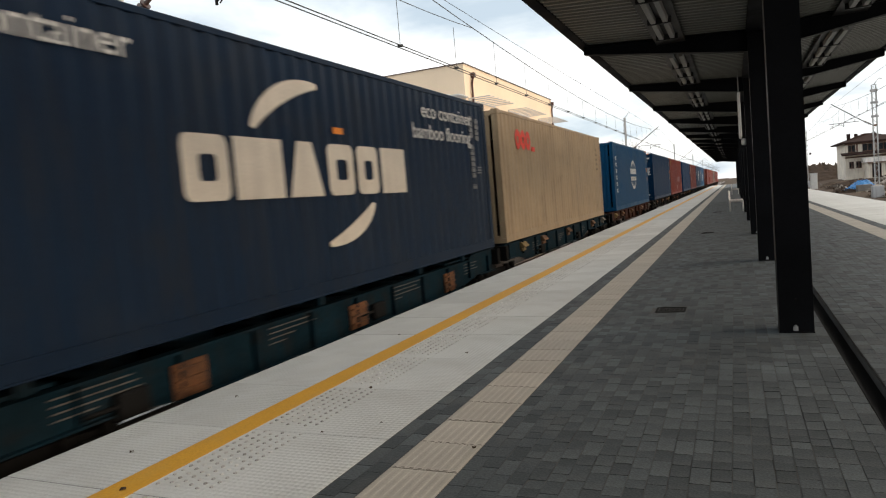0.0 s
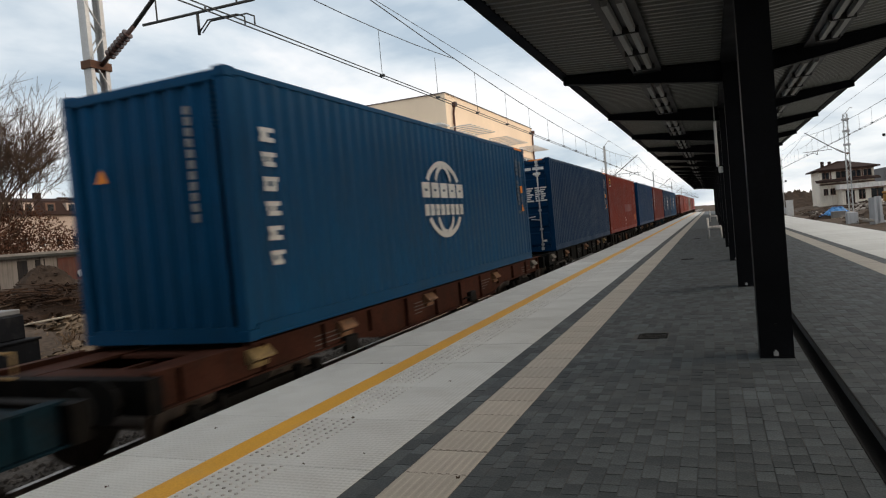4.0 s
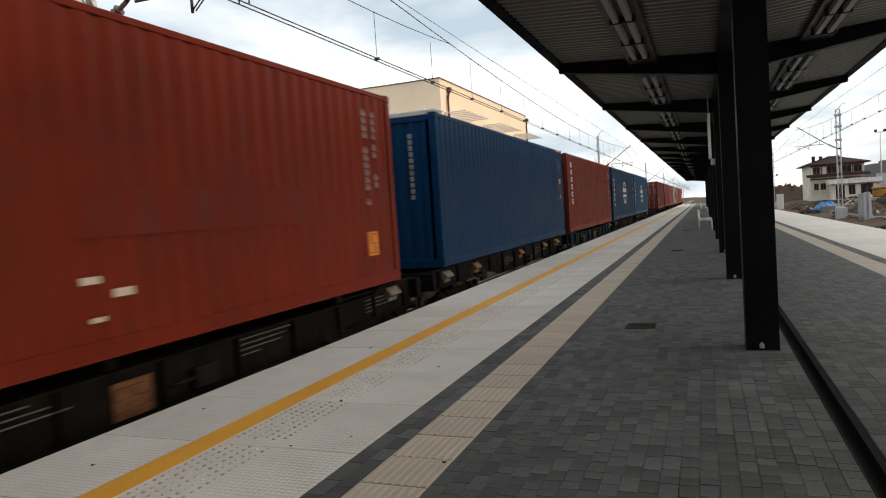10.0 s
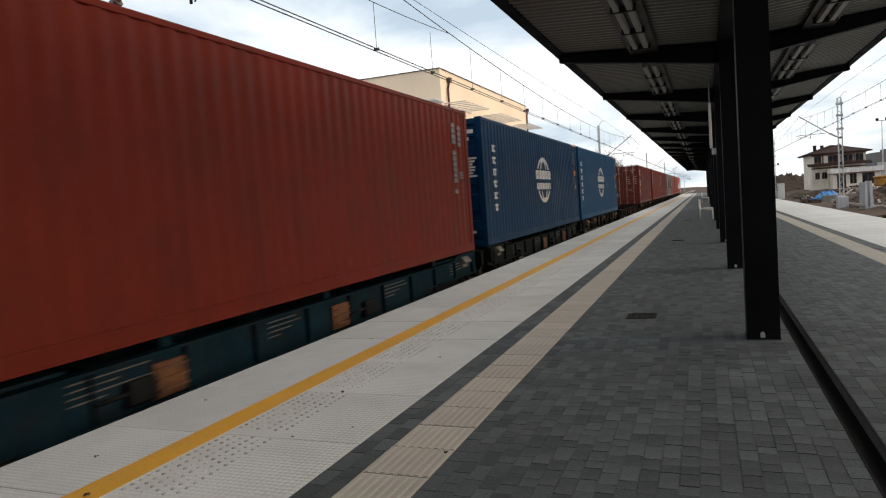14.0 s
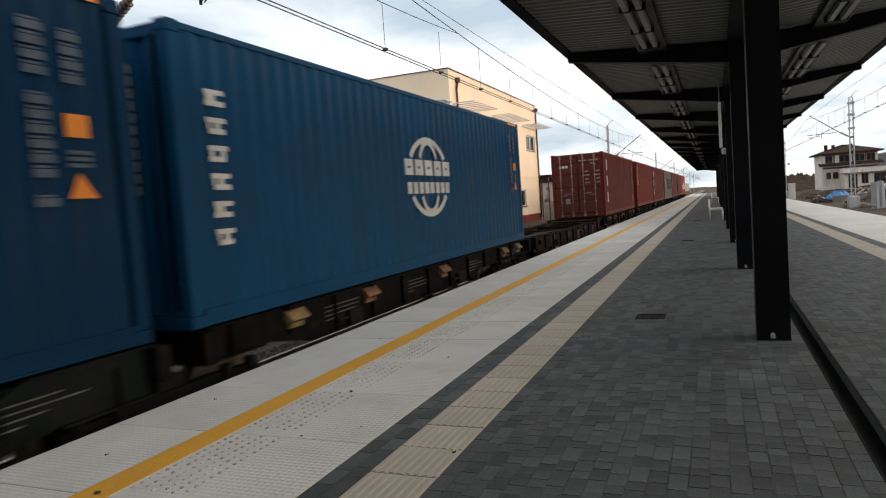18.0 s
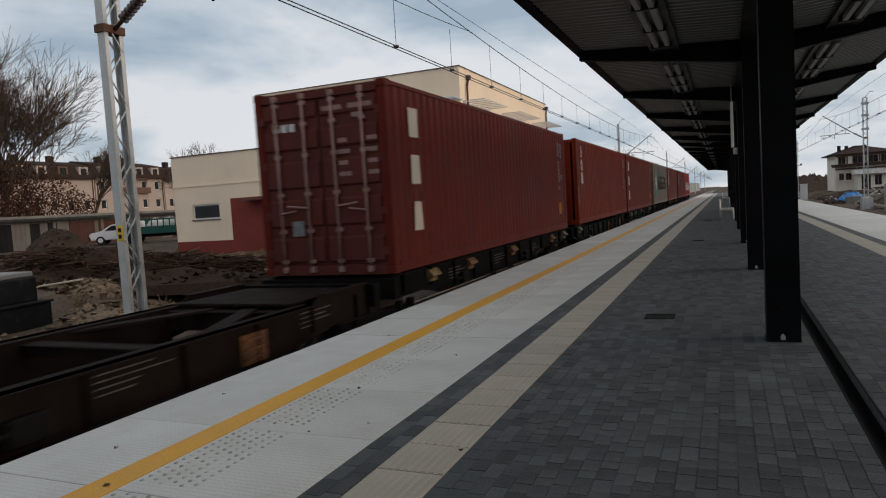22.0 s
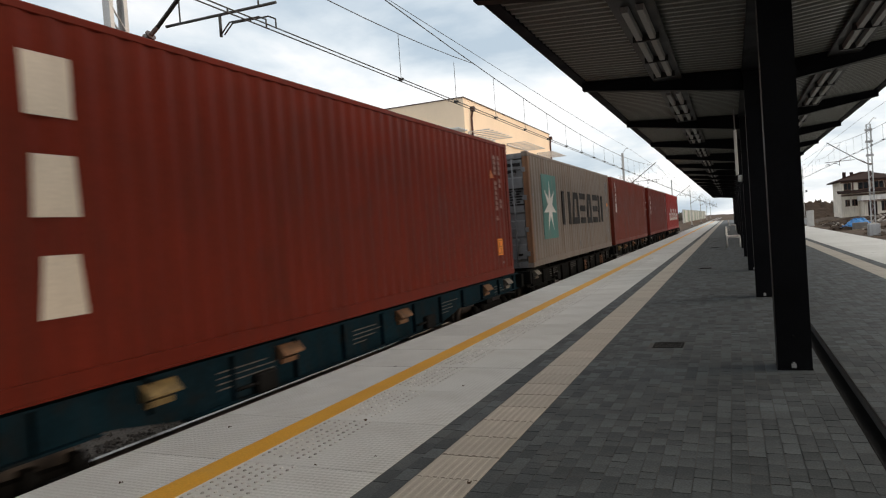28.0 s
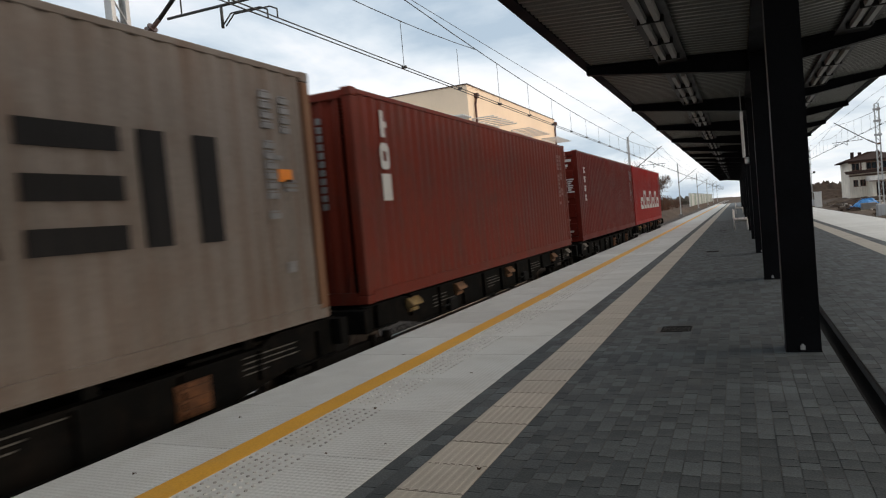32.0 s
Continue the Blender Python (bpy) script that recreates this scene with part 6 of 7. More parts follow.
def lumpy(r, h, seed, seg=14, rings=7, jag=0.18, rough=0.0):
    """A lumpy heap or wrapped bundle, flat at the bottom."""
    bm = bmesh.new()
    rows = []
    for j in range(rings + 1):
        a = j / rings * math.pi / 2
        row = []
        for i in range(seg):
            t = 2 * math.pi * i / seg
            k = 1 + jag * noise.noise((math.cos(t) * 1.6 + seed, math.sin(t) * 1.6, j * 0.5))
            k += rough * noise.noise((math.cos(t) * 7 * r[0] * 0.5 + seed, math.sin(t) * 7 * r[1] * 0.5, j * 2.3)) + rough * 0.6 * noise.noise((math.cos(t) * 15 + seed, math.sin(t) * 15, j * 5.1))
            row.append(bm.verts.new((r[0] * k * math.cos(t) * math.cos(a), r[1] * k * math.sin(t) * math.cos(a), h * k * math.sin(a))))
        rows.append(row)
    for j in range(rings):
        for i in range(seg):
            f = bm.faces.new((rows[j][i], rows[j][(i + 1) % seg], rows[j + 1][(i + 1) % seg], rows[j + 1][i]))
            f.smooth = True
    return bm


bar_ = thing("wrapped_barrel", "blue tarpaulin-wrapped barrel near the billboard", "barrel", pose(-12.35, 23.1, -0.24))
bm = lumpy((0.55, 0.5), 0.5, 3)
bmesh.ops.translate(bm, verts=bm.verts, vec=(0, 0, 0.55))
part("wrapping", bm, M_TARP, bar_)
bm = bmesh.new()
rod(bm, (0, 0, 0.0), (0, 0, 0.62), 0.48, seg=18)
part("barrel_body", bm, M_TARP, bar_)

# site fence in front of the building's corner
rail = thing("pipe_railing", "thin grey pipe railing in front of the building", "railing")
RP = [(-13.3, 23.5), (-12.75, 23.55), (-12.2, 23.6), (-11.3, 23.7)] + [(-11.2, 24.9 + 1.7 * i) for i in range(7)]
for x, y in RP:
    bm = bmesh.new()
    rod(bm, (x, y, -0.4), (x, y, 1.18), 0.022, seg=6)
    part("post", bm, M_GALV, rail)
for z, nm in ((1.18, "top_pipe"), (0.45, "middle_pipe")):
    for p, q in zip(RP, RP[1:]):
        bm = bmesh.new()
        rod(bm, (*p, z), (*q, z), 0.018, seg=6)
        part(nm, bm, M_GALV, rail)

# ---- yard beyond the track ----
M_MOUND = mat("dark_earth", (0.050, 0.036, 0.027), 0.95, spec=0.08, var=0.35, scale=1.2, fine=14, finevar=0.3, bump=0.9)
M_SAND = mat("pale_rubble", (0.150, 0.112, 0.078), 0.95, spec=0.08, var=0.3, scale=2, fine=14, finevar=0.3, bump=0.9)
M_TWIG = mat("grey_brown_wood", (0.10, 0.072, 0.055), 0.9, spec=0.08, var=0.3, scale=2)
M_PILE = mat("wet_black_earth", (0.030, 0.019, 0.013), 0.95, spec=0.08, var=0.35, scale=1.2, fine=14, finevar=0.3, bump=0.9)
M_BRUSHDK = mat("dark_brushwood", (0.046, 0.028, 0.019), 0.9, spec=0.08, var=0.3, scale=2)
M_BRANCH = mat("peeled_grey_branch", (0.13, 0.098, 0.072), 0.9, var=0.3, scale=3)
M_BRUSH = mat("brown_dry_leaves", (0.085, 0.042, 0.027), 0.9, spec=0.08, var=0.4, scale=1.0, island=0.4)
M_PLANK = mat("weathered_plank", (0.42, 0.35, 0.26), 0.85, var=0.2, scale=3)


def mound_mesh(r, h, seed, jag):
    """A heap as a field of heights over an oval, with lumps at three sizes, running out into the ground."""
    bm = bmesh.new()
    rows, seg, rings = [], 64, 22
    for j in range(rings + 1):
        d = 1.12 * j / rings
        row = []
        for i in range(seg):
            t = 2 * math.pi * i / seg
            e = 1 + 0.18 * noise.noise((math.cos(t) * 1.3 + seed, math.sin(t) * 1.3, 2.0))
            x, y = r[0] * d * e * math.cos(t), r[1] * d * e * math.sin(t)
            n = noise.noise((x * 0.9 + seed, y * 0.9, 1.0)) * jag + noise.noise((x * 2.6, y * 2.6, seed)) * jag * 0.5 + noise.noise((x * 7, y * 7, seed)) * 0.16
            f = max(0.0, 1 - d * d) ** 1.2
            row.append(bm.verts.new((x, y, h * f * (1 + n) + 0.10 * n * (1 - abs(2 * d - 1.1)) - (0.25 if d > 1.05 else 0.0))))
        rows.append(row)
    for j in range(rings):
        for i in range(seg):
            if j == 0:
                continue
            q = bm.faces.new((rows[j][i], rows[j][(i + 1) % seg], rows[j + 1][(i + 1) % seg], rows[j + 1][i]))
            q.smooth = True
    bm.faces.new(rows[1])
    return bm


def heap(name, label, cat, x, y, r, h, m, seed, jag=0.35):
    g = thing(name, label, cat, pose(x, y, ground_z(x, y) - 0.10))
    part("mound_body", mound_mesh(r, h, seed, jag), m, g)
    bm, q = bmesh.new(), random.Random(int(seed * 10))
    for _ in range(240):
        a, d = q.uniform(0, 2 * math.pi), q.random() ** 0.6 * 1.15
        o = Vector((r[0] * d * math.cos(a), r[1] * d * math.sin(a), max(0.04, h * max(0.0, 1 - d * d) ** 1.2 * 0.95 + 0.06)))
        sz = q.uniform(0.03, 0.16) * (1.4 if d > 0.8 else 1.0)
        v = [bm.verts.new(o + Vector((q.uniform(-1, 1), q.uniform(-1, 1), q.uniform(-0.6, 0.6))) * sz) for _ in range(5)]
        for i0, i1, i2 in ((0, 1, 2), (0, 2, 3), (0, 3, 1), (1, 4, 2), (2, 4, 3), (3, 4, 1)):
            bm.faces.new((v[i0], v[i1], v[i2]))
    tagged(part("clod_cover", bm, m, g), kind="stuff")
    return g


heap("earth_mound", "conical mound of dark earth", "mound", -38.6, 29.1, (2.0, 1.9), 1.5, M_MOUND, 1.0, 0.10)
heap("earth_mound", "low dark earth mound with rubble", "mound", -25.5, 19.0, (4.5, 3.0), 0.60, M_MOUND, 4.0)
heap("earth_mound", "low dark earth mound behind the mast", "mound", -22.0, 17.0, (3.8, 2.4), 0.70, M_MOUND, 7.0)
for x, y, rx, ry, h, sd in ((-21.0, 14.2, 3.0, 1.6, 0.45, 71), (-25.0, 15.6, 3.4, 2.2, 0.55, 72)):
    heap("earth_mound", "churned dark soil with roots", "mound", x, y, (rx, ry), h, M_PILE, float(sd), 0.6)
heap("rubble_heap", "low heap of pale sandy rubble", "rubble", -13.8, 11.8, (1.8, 1.4), 0.35, M_SAND, 9.0)
heap("rubble_heap", "low heap of pale sandy rubble", "rubble", -13.3, 19.5, (3.0, 1.6), 0.28, M_SAND, 12.0)
M_TAN = mat("trodden_tan_earth", (0.27, 0.18, 0.115), 0.95, spec=0.08, var=0.3, scale=1.5, fine=16, finevar=0.3, bump=0.8, spots=0.5, dirt=(0.12, 0.085, 0.06))
heap("earth_bank", "low bank of trodden tan earth before the building", "bank", -15.6, 20.7, (6.4, 3.2), 0.17, M_TAN, 14.0, 0.3)
heap("earth_mound", "long ridge of dark dug earth with roots", "mound", -16.9, 15.3, (4.8, 1.7), 0.28, M_PILE, 33.0, 0.6)
# brushwood
bw = thing("brushwood_pile", "tangled pile of cut branches", "branches")
bm = bmesh.new()
r = random.Random(21)
for i in range(2600):
    t = r.random()
    x, y = -21.0 + 7.0 * t + r.uniform(-0.8, 0.8), 15.6 + 1.6 * t + r.uniform(-1.6, 1.4)
    z = ground_z(x, y) + r.uniform(0.0, 0.78) * (1 - 0.85 * t)
    a, ln, up = r.uniform(0, math.pi * 2), r.uniform(0.4, 1.5), r.uniform(-0.22, 0.20 - 0.14 * t)
    p = Vector((x, y, z))
    q = p + Vector((math.cos(a) * ln, math.sin(a) * ln * 0.6, up))
    rod(bm, p, q, r.uniform(0.012, 0.045), 0.008, seg=5)
tagged(part("brush", bm, M_BRUSHDK, bw), kind="stuff")
for i in range(46):
    t = r.random()
    p = Vector((-20.4 + 5.8 * t + r.uniform(-0.6, 0.6), 16.0 + 1.6 * t + r.uniform(-1.0, 1.0), 0.0))
    p.z = ground_z(p.x, p.y) + r.uniform(0.05, 0.60) * (1 - 0.85 * t)
    d = Vector((r.uniform(-1, 1), r.uniform(-0.6, 0.6), r.uniform(-0.15, 0.08))).normalized()
    bm, rad = bmesh.new(), r.uniform(0.03, 0.07)
    for k in range(4):
        q = p + d * r.uniform(0.35, 0.7)
        rod(bm, p, q, rad, rad * 0.8, seg=6)
        if k == 2:
            e = (d + Vector((r.uniform(-0.7, 0.7), r.uniform(-0.7, 0.7), r.uniform(-0.2, 0.6)))).normalized()
            rod(bm, p, p + e * 0.7, rad * 0.6, 0.01, seg=5)
        p, rad = q, rad * 0.8
        d = (d + Vector((r.uniform(-0.4, 0.4), r.uniform(-0.4, 0.4), r.uniform(-0.35, 0.2)))).normalized()
    part("branch", bm, M_BRANCH, bw)
heap("earth_mound", "dark earth pushed up under the cut branches", "mound", -19.4, 16.0, (3.6, 2.2), 0.80, M_PILE, 31.0, 0.35)
# rubble and dry weeds on the bare yard
rb = thing("yard_rubble", "scattered stones and broken concrete on the bare yard", "rubble", kind="stuff")
bm, r = bmesh.new(), random.Random(51)
for i in range(2600):
    x, y = r.uniform(-22, -9.4), r.uniform(8, 24)
    sz = r.uniform(0.02, 0.07) * (2.4 if r.random() < 0.06 else 1.0)
    o = Vector((x, y, ground_z(x, y) + sz * 0.2))
    v = [bm.verts.new(o + Vector((a * r.uniform(0.5, 1.3), b * r.uniform(0.5, 1.3), c * r.uniform(0.5, 1.1))) * sz) for a, b, c in ((1, 0.2, 0), (-0.2, 1, 0), (-1, -0.1, 0), (0.1, -1, 0), (0.2, 0.1, 0.8))]
    for k in range(4):
        bm.faces.new((v[k], v[(k + 1) % 4], v[4]))
part("stones", bm, M_SAND, rb)
wd = thing("dry_weeds", "dry brown weeds standing on the yard", "weeds", kind="stuff")
bm, r = bmesh.new(), random.Random(52)
for i in range(150):
    cx, cy = (r.uniform(-16.5, -9.6), r.uniform(19.5, 23.2)) if i < 90 else (r.uniform(-24, -11), r.uniform(11, 20))
    for k in range(16):
        p = Vector((cx + r.uniform(-0.15, 0.15), cy + r.uniform(-0.15, 0.15), ground_z(cx, cy) - 0.03))
        q = p + Vector((r.uniform(-0.3, 0.3), r.uniform(-0.2, 0.2), r.uniform(0.12, 0.42)))
        rod(bm, p, q, 0.009, 0.004, seg=3, cap=False)
part("stalks", bm, mat("dry_straw", (0.17, 0.11, 0.065), 0.9, spec=0.08, var=0.3), wd)
heap("rubble_heap", "small heap of pale rubble under a thrown board", "rubble", -16.6, 13.3, (1.5, 0.9), 0.34, M_SAND, 16.0)
for label, x, y, up, half, w, ry, rz in (("weathered board thrown on the rubble heap", -17.2, 12.9, 0.20, 0.75, 0.12, -6, 6), ("pale board lying behind the mast foot", -14.9, 14.1, 0.05, 0.70, 0.08, 2, 24)):
    pk = thing("plank", label, "plank", pose(x, y, ground_z(x, y) + up, 4, ry, rz), group="thrown boards")
    part("board", boxes((-half, half, -w, w, -0.02, 0.02), bev=0.004), M_PLANK, pk)
# black trough with grey lid
tk = thing("concrete_trough", "black stained concrete trough with a pale lid", "trough", pose(-14.9, 9.6, -1.10, 0, 0, 8))
M_BLKC = mat("black_stained_concrete", (0.010, 0.011, 0.013), 0.75, spec=0.08, var=0.3, scale=2, spots=0.10, dirt=(0.12, 0.12, 0.11))
part("trough_body", boxes((-2.8, 0.62, -0.9, 0.9, 0.0, 0.92), bev=0.03), M_BLKC, tk)
part("trough_upper", boxes((-2.8, 0.36, -0.8, 0.8, 0.92, 1.48), bev=0.03), M_BLKC, tk)
part("lid", boxes((-2.8, 0.22, -0.85, 0.85, 1.48, 1.60), bev=0.02), mat("grey_concrete_lid", (0.20, 0.205, 0.205), 0.85), tk)
part("trough_ledge", boxes((-2.8, 0.66, -0.93, 0.93, 0.88, 0.93), bev=0.01), M_BLKC, tk)

# garages parallel to the track
M_GARW = mat("old_pale_render", (0.18, 0.165, 0.15), 0.9, var=0.15, scale=0.7, streak=0.8, dirt=(0.09, 0.08, 0.07))
M_GARD = mat("rust_red_door", (0.08, 0.030, 0.022), 0.8, var=0.2, streak=0.3)
M_GARR = mat("dark_felt_roof", (0.05, 0.052, 0.05), 0.9, spec=0.08, var=0.2)
gar = thing("garage_row", "long row of old low garages with flat roofs", "garage")
part("wall", boxes((-56.0, -50.0, 26.0, 66.0, -0.4, 2.05)), M_GARW, gar)
part("roof", boxes((-56.3, -49.5, 25.7, 66.3, 2.05, 2.42)), M_GARR, gar)
part("roof_edge", boxes((-49.5, -49.46, 25.7, 66.3, 2.24, 2.44)), M_SLEEPER, gar)
# the black ones are flat panels painted as dark, shaded openings; the rest are doors
for y0, y1, m in ((30.0, 31.0, M_BLACK), (33.0, 34.0, M_BLACK), (35.5, 36.3, M_BLACK), (37.0, 37.8, M_BLACK), (38.9, 41.3, M_GARD), (41.7, 44.2, M_GARD), (46.2, 48.7, M_TRIM), (50.0, 52.5, M_GARD)):
    part("garage_door", boxes((-50.0, -49.95, y0, y1, -0.2, 1.85)), m, gar)
for y in (29.0, 31.2, 37.4, 41.9):
    part("pilaster", boxes((-50.0, -49.9, y, y + 0.25, -0.3, 2.05)), M_GARW, gar)


M_APW = mat("pale_pink_render", (0.44, 0.36, 0.31), 0.9, var=0.08, scale=0.2, streak=0.15, dirt=(0.35, 0.28, 0.22))
M_APD = mat("brown_timber", (0.13, 0.075, 0.055), 0.85, var=0.2)


def apartment(y0, y1, x, h, seed):
    g = thing("apartment_house", "pale three-storey apartment house with a brown roof", "house", group="apartment houses")
    holes, r = [], random.Random(seed)
    n = int((y1 - y0) / 2.4)
    for s in range(4):
        for i in range(n):
            c = y0 + (i + 0.5) * (y1 - y0) / n
            holes.append((c - 0.5, c + 0.5, 0.9 + 2.75 * s, 2.3 + 2.75 * s))
    bm = bmesh.new()
    wall(bm, 0, x - 0.4, x, y0, y1, -0.5, h, [q for q in holes if q[3] < h - 0.3])
    part("facade", bm, M_APW, g)
    part("body", boxes((x - 9.0, x - 0.4, y0, y0 + 0.4, -0.5, h), (x - 9.0, x - 0.4, y1 - 0.4, y1, -0.5, h), (x - 9.4, x - 9.0, y0, y1, -0.5, h)), M_APW, g)
    for q in holes:
        if q[3] < h - 0.3:
            bm = boxes((x - 0.22, x - 0.14, q[0], q[1], q[2], q[2] + 0.1), (x - 0.22, x - 0.14, q[0], q[1], q[3] - 0.1, q[3]), (x - 0.22, x - 0.14, q[0], q[0] + 0.1, q[2], q[3]), (x - 0.22, x - 0.14, q[1] - 0.1, q[1], q[2], q[3]))
            w = part("window", bm, M_FRAME, g)
            part("pane", boxes((x - 0.19, x - 0.17, q[0] + 0.09, q[1] - 0.09, q[2] + 0.09, q[3] - 0.09)), glass, w)
    bm = bmesh.new()
    prism(bm, [(x - 9.8, h), (x + 0.45, h), (x + 0.45, h + 0.15), (x - 0.9, h + 2.1), (x - 4.6, h + 2.8), (x - 9.8, h + 0.2)], 1, y0 - 0.1, y1 + 0.1)
    rf = part("roof", bm, M_APR, g)
    for k in range(4):
        yy = y0 + (0.5 + k) * (y1 - y0) / 4
        dm = part("dormer", boxes((x - 1.2, x + 0.1, yy - 0.75, yy + 0.75, h + 0.2, h + 1.75)), M_APW if (k + seed) % 3 else M_APD, rf)
        part("dormer_pane", boxes((x + 0.1, x + 0.13, yy - 0.45, yy + 0.45, h + 0.6, h + 1.5)), glass, dm)
    for i in range(2):
        yy = y0 + (0.3 + 0.4 * i) * (y1 - y0)
        part("chimney", boxes((x - 4.0, x - 3.3, yy - 0.4, yy + 0.4, h + 2.0, h + 3.5)), M_APR, rf)
    if seed % 2 == 0:
        yy = y0 + 0.5 * (y1 - y0)
        part("timber_gallery", boxes((x, x + 0.6, yy - 3.2, yy + 3.2, h - 2.3, h - 1.4), (x, x + 0.6, yy - 3.2, yy + 3.2, h - 0.2, h - 0.02)), M_APD, g)
    bm = bmesh.new()
    rod(bm, (x + 0.08, y1 - 0.3, -0.4), (x + 0.08, y1 - 0.3, h), 0.07, seg=6)
    part("downpipe", bm, M_PIPE, g)
    return g


for k, (y0, y1, h) in enumerate(((44, 57, 7.4), (57.2, 70, 8.0), (70.2, 83, 8.2), (83.2, 97, 7.8), (97.2, 110, 8.3))):
    apartment(y0, y1, -84.0, h, k)


# vehicles in the yard
def car(label, m, paint_col):
    g = thing("car", label, "car", m)
    mp = mat("car_paint", paint_col, 0.3, var=0.03)
    bm = bmesh.new()
    prof = [(-2.05, 0.35), (2.05, 0.35), (2.08, 0.75), (1.95, 0.92), (1.15, 1.02), (0.45, 1.50), (-1.35, 1.52), (-2.0, 1.05), (-2.1, 0.7)]
    prism(bm, prof, 1, -0.82, 0.82)
    bmesh.ops.bevel(bm, geom=bm.edges[:], offset=0.05, segments=2, affect="EDGES")
    part("body", bm, mp, g)
    for s in (-1, 1):
        bm = bmesh.new()
        prism(bm, [(0.98, 1.04), (0.42, 1.42), (-0.35, 1.43), (-0.35, 1.04)], 1, s * 0.825 - 0.006, s * 0.825 + 0.006)
        prism(bm, [(-0.45, 1.04), (-0.45, 1.43), (-1.25, 1.44), (-1.65, 1.10)], 1, s * 0.825 - 0.006, s * 0.825 + 0.006)
        part("side_window", bm, M_BLACK, g)
        for x in (-1.25, 1.30):
            bm = bmesh.new()
            rod(bm, (x, s * 0.66, 0.32), (x, s * 0.86, 0.32), 0.32, seg=18)
            w = part("wheel", bm, M_BLACK, g)
            bm = bmesh.new()
            rod(bm, (x, s * 0.86, 0.32), (x, s * 0.872, 0.32), 0.19, seg=14)
            part("rim", bm, M_ALU, w)
    part("headlight", boxes((2.03, 2.09, -0.75, -0.45, 0.68, 0.82), bev=0.02), M_ALU, g)
    part("headlight", boxes((2.03, 2.09, 0.45, 0.75, 0.68, 0.82), bev=0.02), M_ALU, g)
    part("bumper", boxes((2.0, 2.14, -0.8, 0.8, 0.35, 0.58), bev=0.03), M_BLACK, g)
    return g


car("white estate car parked before the garages", pose(-43.9, 38.6, -0.10, 0, 0, 215), (0.72, 0.72, 0.72))
tr = thing("tipper_lorry", "dark green open lorry loaded with white sacks", "lorry", pose(-40.5, 38.8, -0.15, 0, 0, 35))
M_GRN = mat("dark_green_paint", (0.012, 0.07, 0.06), 0.5, var=0.15)
part("bed", boxes((-2.2, 2.2, -1.1, 1.1, 0.7, 0.85)), M_GRN, tr)
for x in [-2.1 + 0.42 * i for i in range(11)]:
    part("stake", boxes((x - 0.04, x + 0.04, -1.12, -1.04, 0.85, 1.75)), M_GRN, tr)
part("side_board", boxes((-2.2, 2.2, -1.10, -1.06, 0.85, 1.25), (-2.2, 2.2, 1.06, 1.10, 0.85, 1.75), (-2.2, -2.15, -1.06, 1.06, 0.85, 1.75)), M_GRN, tr)
part("top_board", boxes((-2.25, 2.25, -1.13, -1.03, 1.70, 1.82)), M_GRN, tr)
part("cab", boxes((2.3, 3.9, -1.05, 1.05, 0.55, 2.05), bev=0.12), mat("dark_blue_paint", (0.02, 0.035, 0.07), 0.4), tr)
part("chassis", boxes((-2.2, 3.9, -0.5, 0.5, 0.45, 0.7)), M_BLACK, tr)
for i, (x, y) in enumerate(((-1.2, -0.3), (0.1, 0.2), (1.2, -0.4))):
    bm = lumpy((0.75, 0.6), 0.7, i * 2.0)
    bmesh.ops.translate(bm, verts=bm.verts, vec=(x, y, 1.15))
    part("sack", bm, M_WHITE, tr)
for x in (-1.4, 3.0):
    for s in (-1, 1):
        bm = bmesh.new()
        rod(bm, (x, s * 0.75, 0.45), (x, s * 1.05, 0.45), 0.45, seg=16)
        part("wheel", bm, M_BLACK, tr)


# bare trees
def bare_tree(label, x, y, h, spread, seed, thick=0.22, twigs=1.0, stems=1):
    """A leafless tree: a tapered trunk that forks again and again into fine twigs."""
    g = thing("bare_tree", label, "tree", pose(x, y, ground_z(x, y) - 0.1), group="bare trees")
    r = random.Random(seed)
    bt, bc = bmesh.new(), bmesh.new()
    tips = []

    def grow(p, d, ln, rad, depth):
        q = p + d * ln
        rod(bt if depth < 2 else bc, p, q, rad, rad * 0.68, seg=7 if depth < 2 else (4 if depth < 4 else 3), cap=False)
        if depth == 7 or rad < 0.004:
            tips.append(q)
            return
        n = 3 if (depth < 6 or stems > 1 or r.random() < 0.5 * twigs) else 2
        for k in range(n):
            a = r.uniform(0, 2 * math.pi)
            tilt = r.uniform(0.25, 0.62) * spread
            u = d.orthogonal().normalized()
            w = d.cross(u)
            nd = (d * math.cos(tilt) + (u * math.cos(a) + w * math.sin(a)) * math.sin(tilt) + Vector((0, 0, 0.10))).normalized()
            start = q if k == 0 else p + d * ln * r.uniform(0.55, 1.0)
            grow(start, nd, ln * r.uniform(0.66, 0.86), max(0.011 if stems == 1 else 0.017, rad * 0.64), depth + 1)

    if stems == 1:
        grow(Vector((0, 0, 0)), Vector((0.03, 0.02, 1)).normalized(), h * 0.30, thick, 0)
    for k in range(stems if stems > 1 else 0):
        a = k * 2.4 + 0.3
        lean = 0.12 + 0.30 * (k % 3) / 2
        grow(Vector((0.35 * math.cos(a), 0.35 * math.sin(a), 0)), Vector((lean * math.cos(a), lean * math.sin(a), 1)).normalized(), h * r.uniform(0.24, 0.31), thick, 1)
    part("trunk", bt, M_TWIG, g)
    part("crown", bc, M_TWIG, g, "fine bare twigs")
    return g


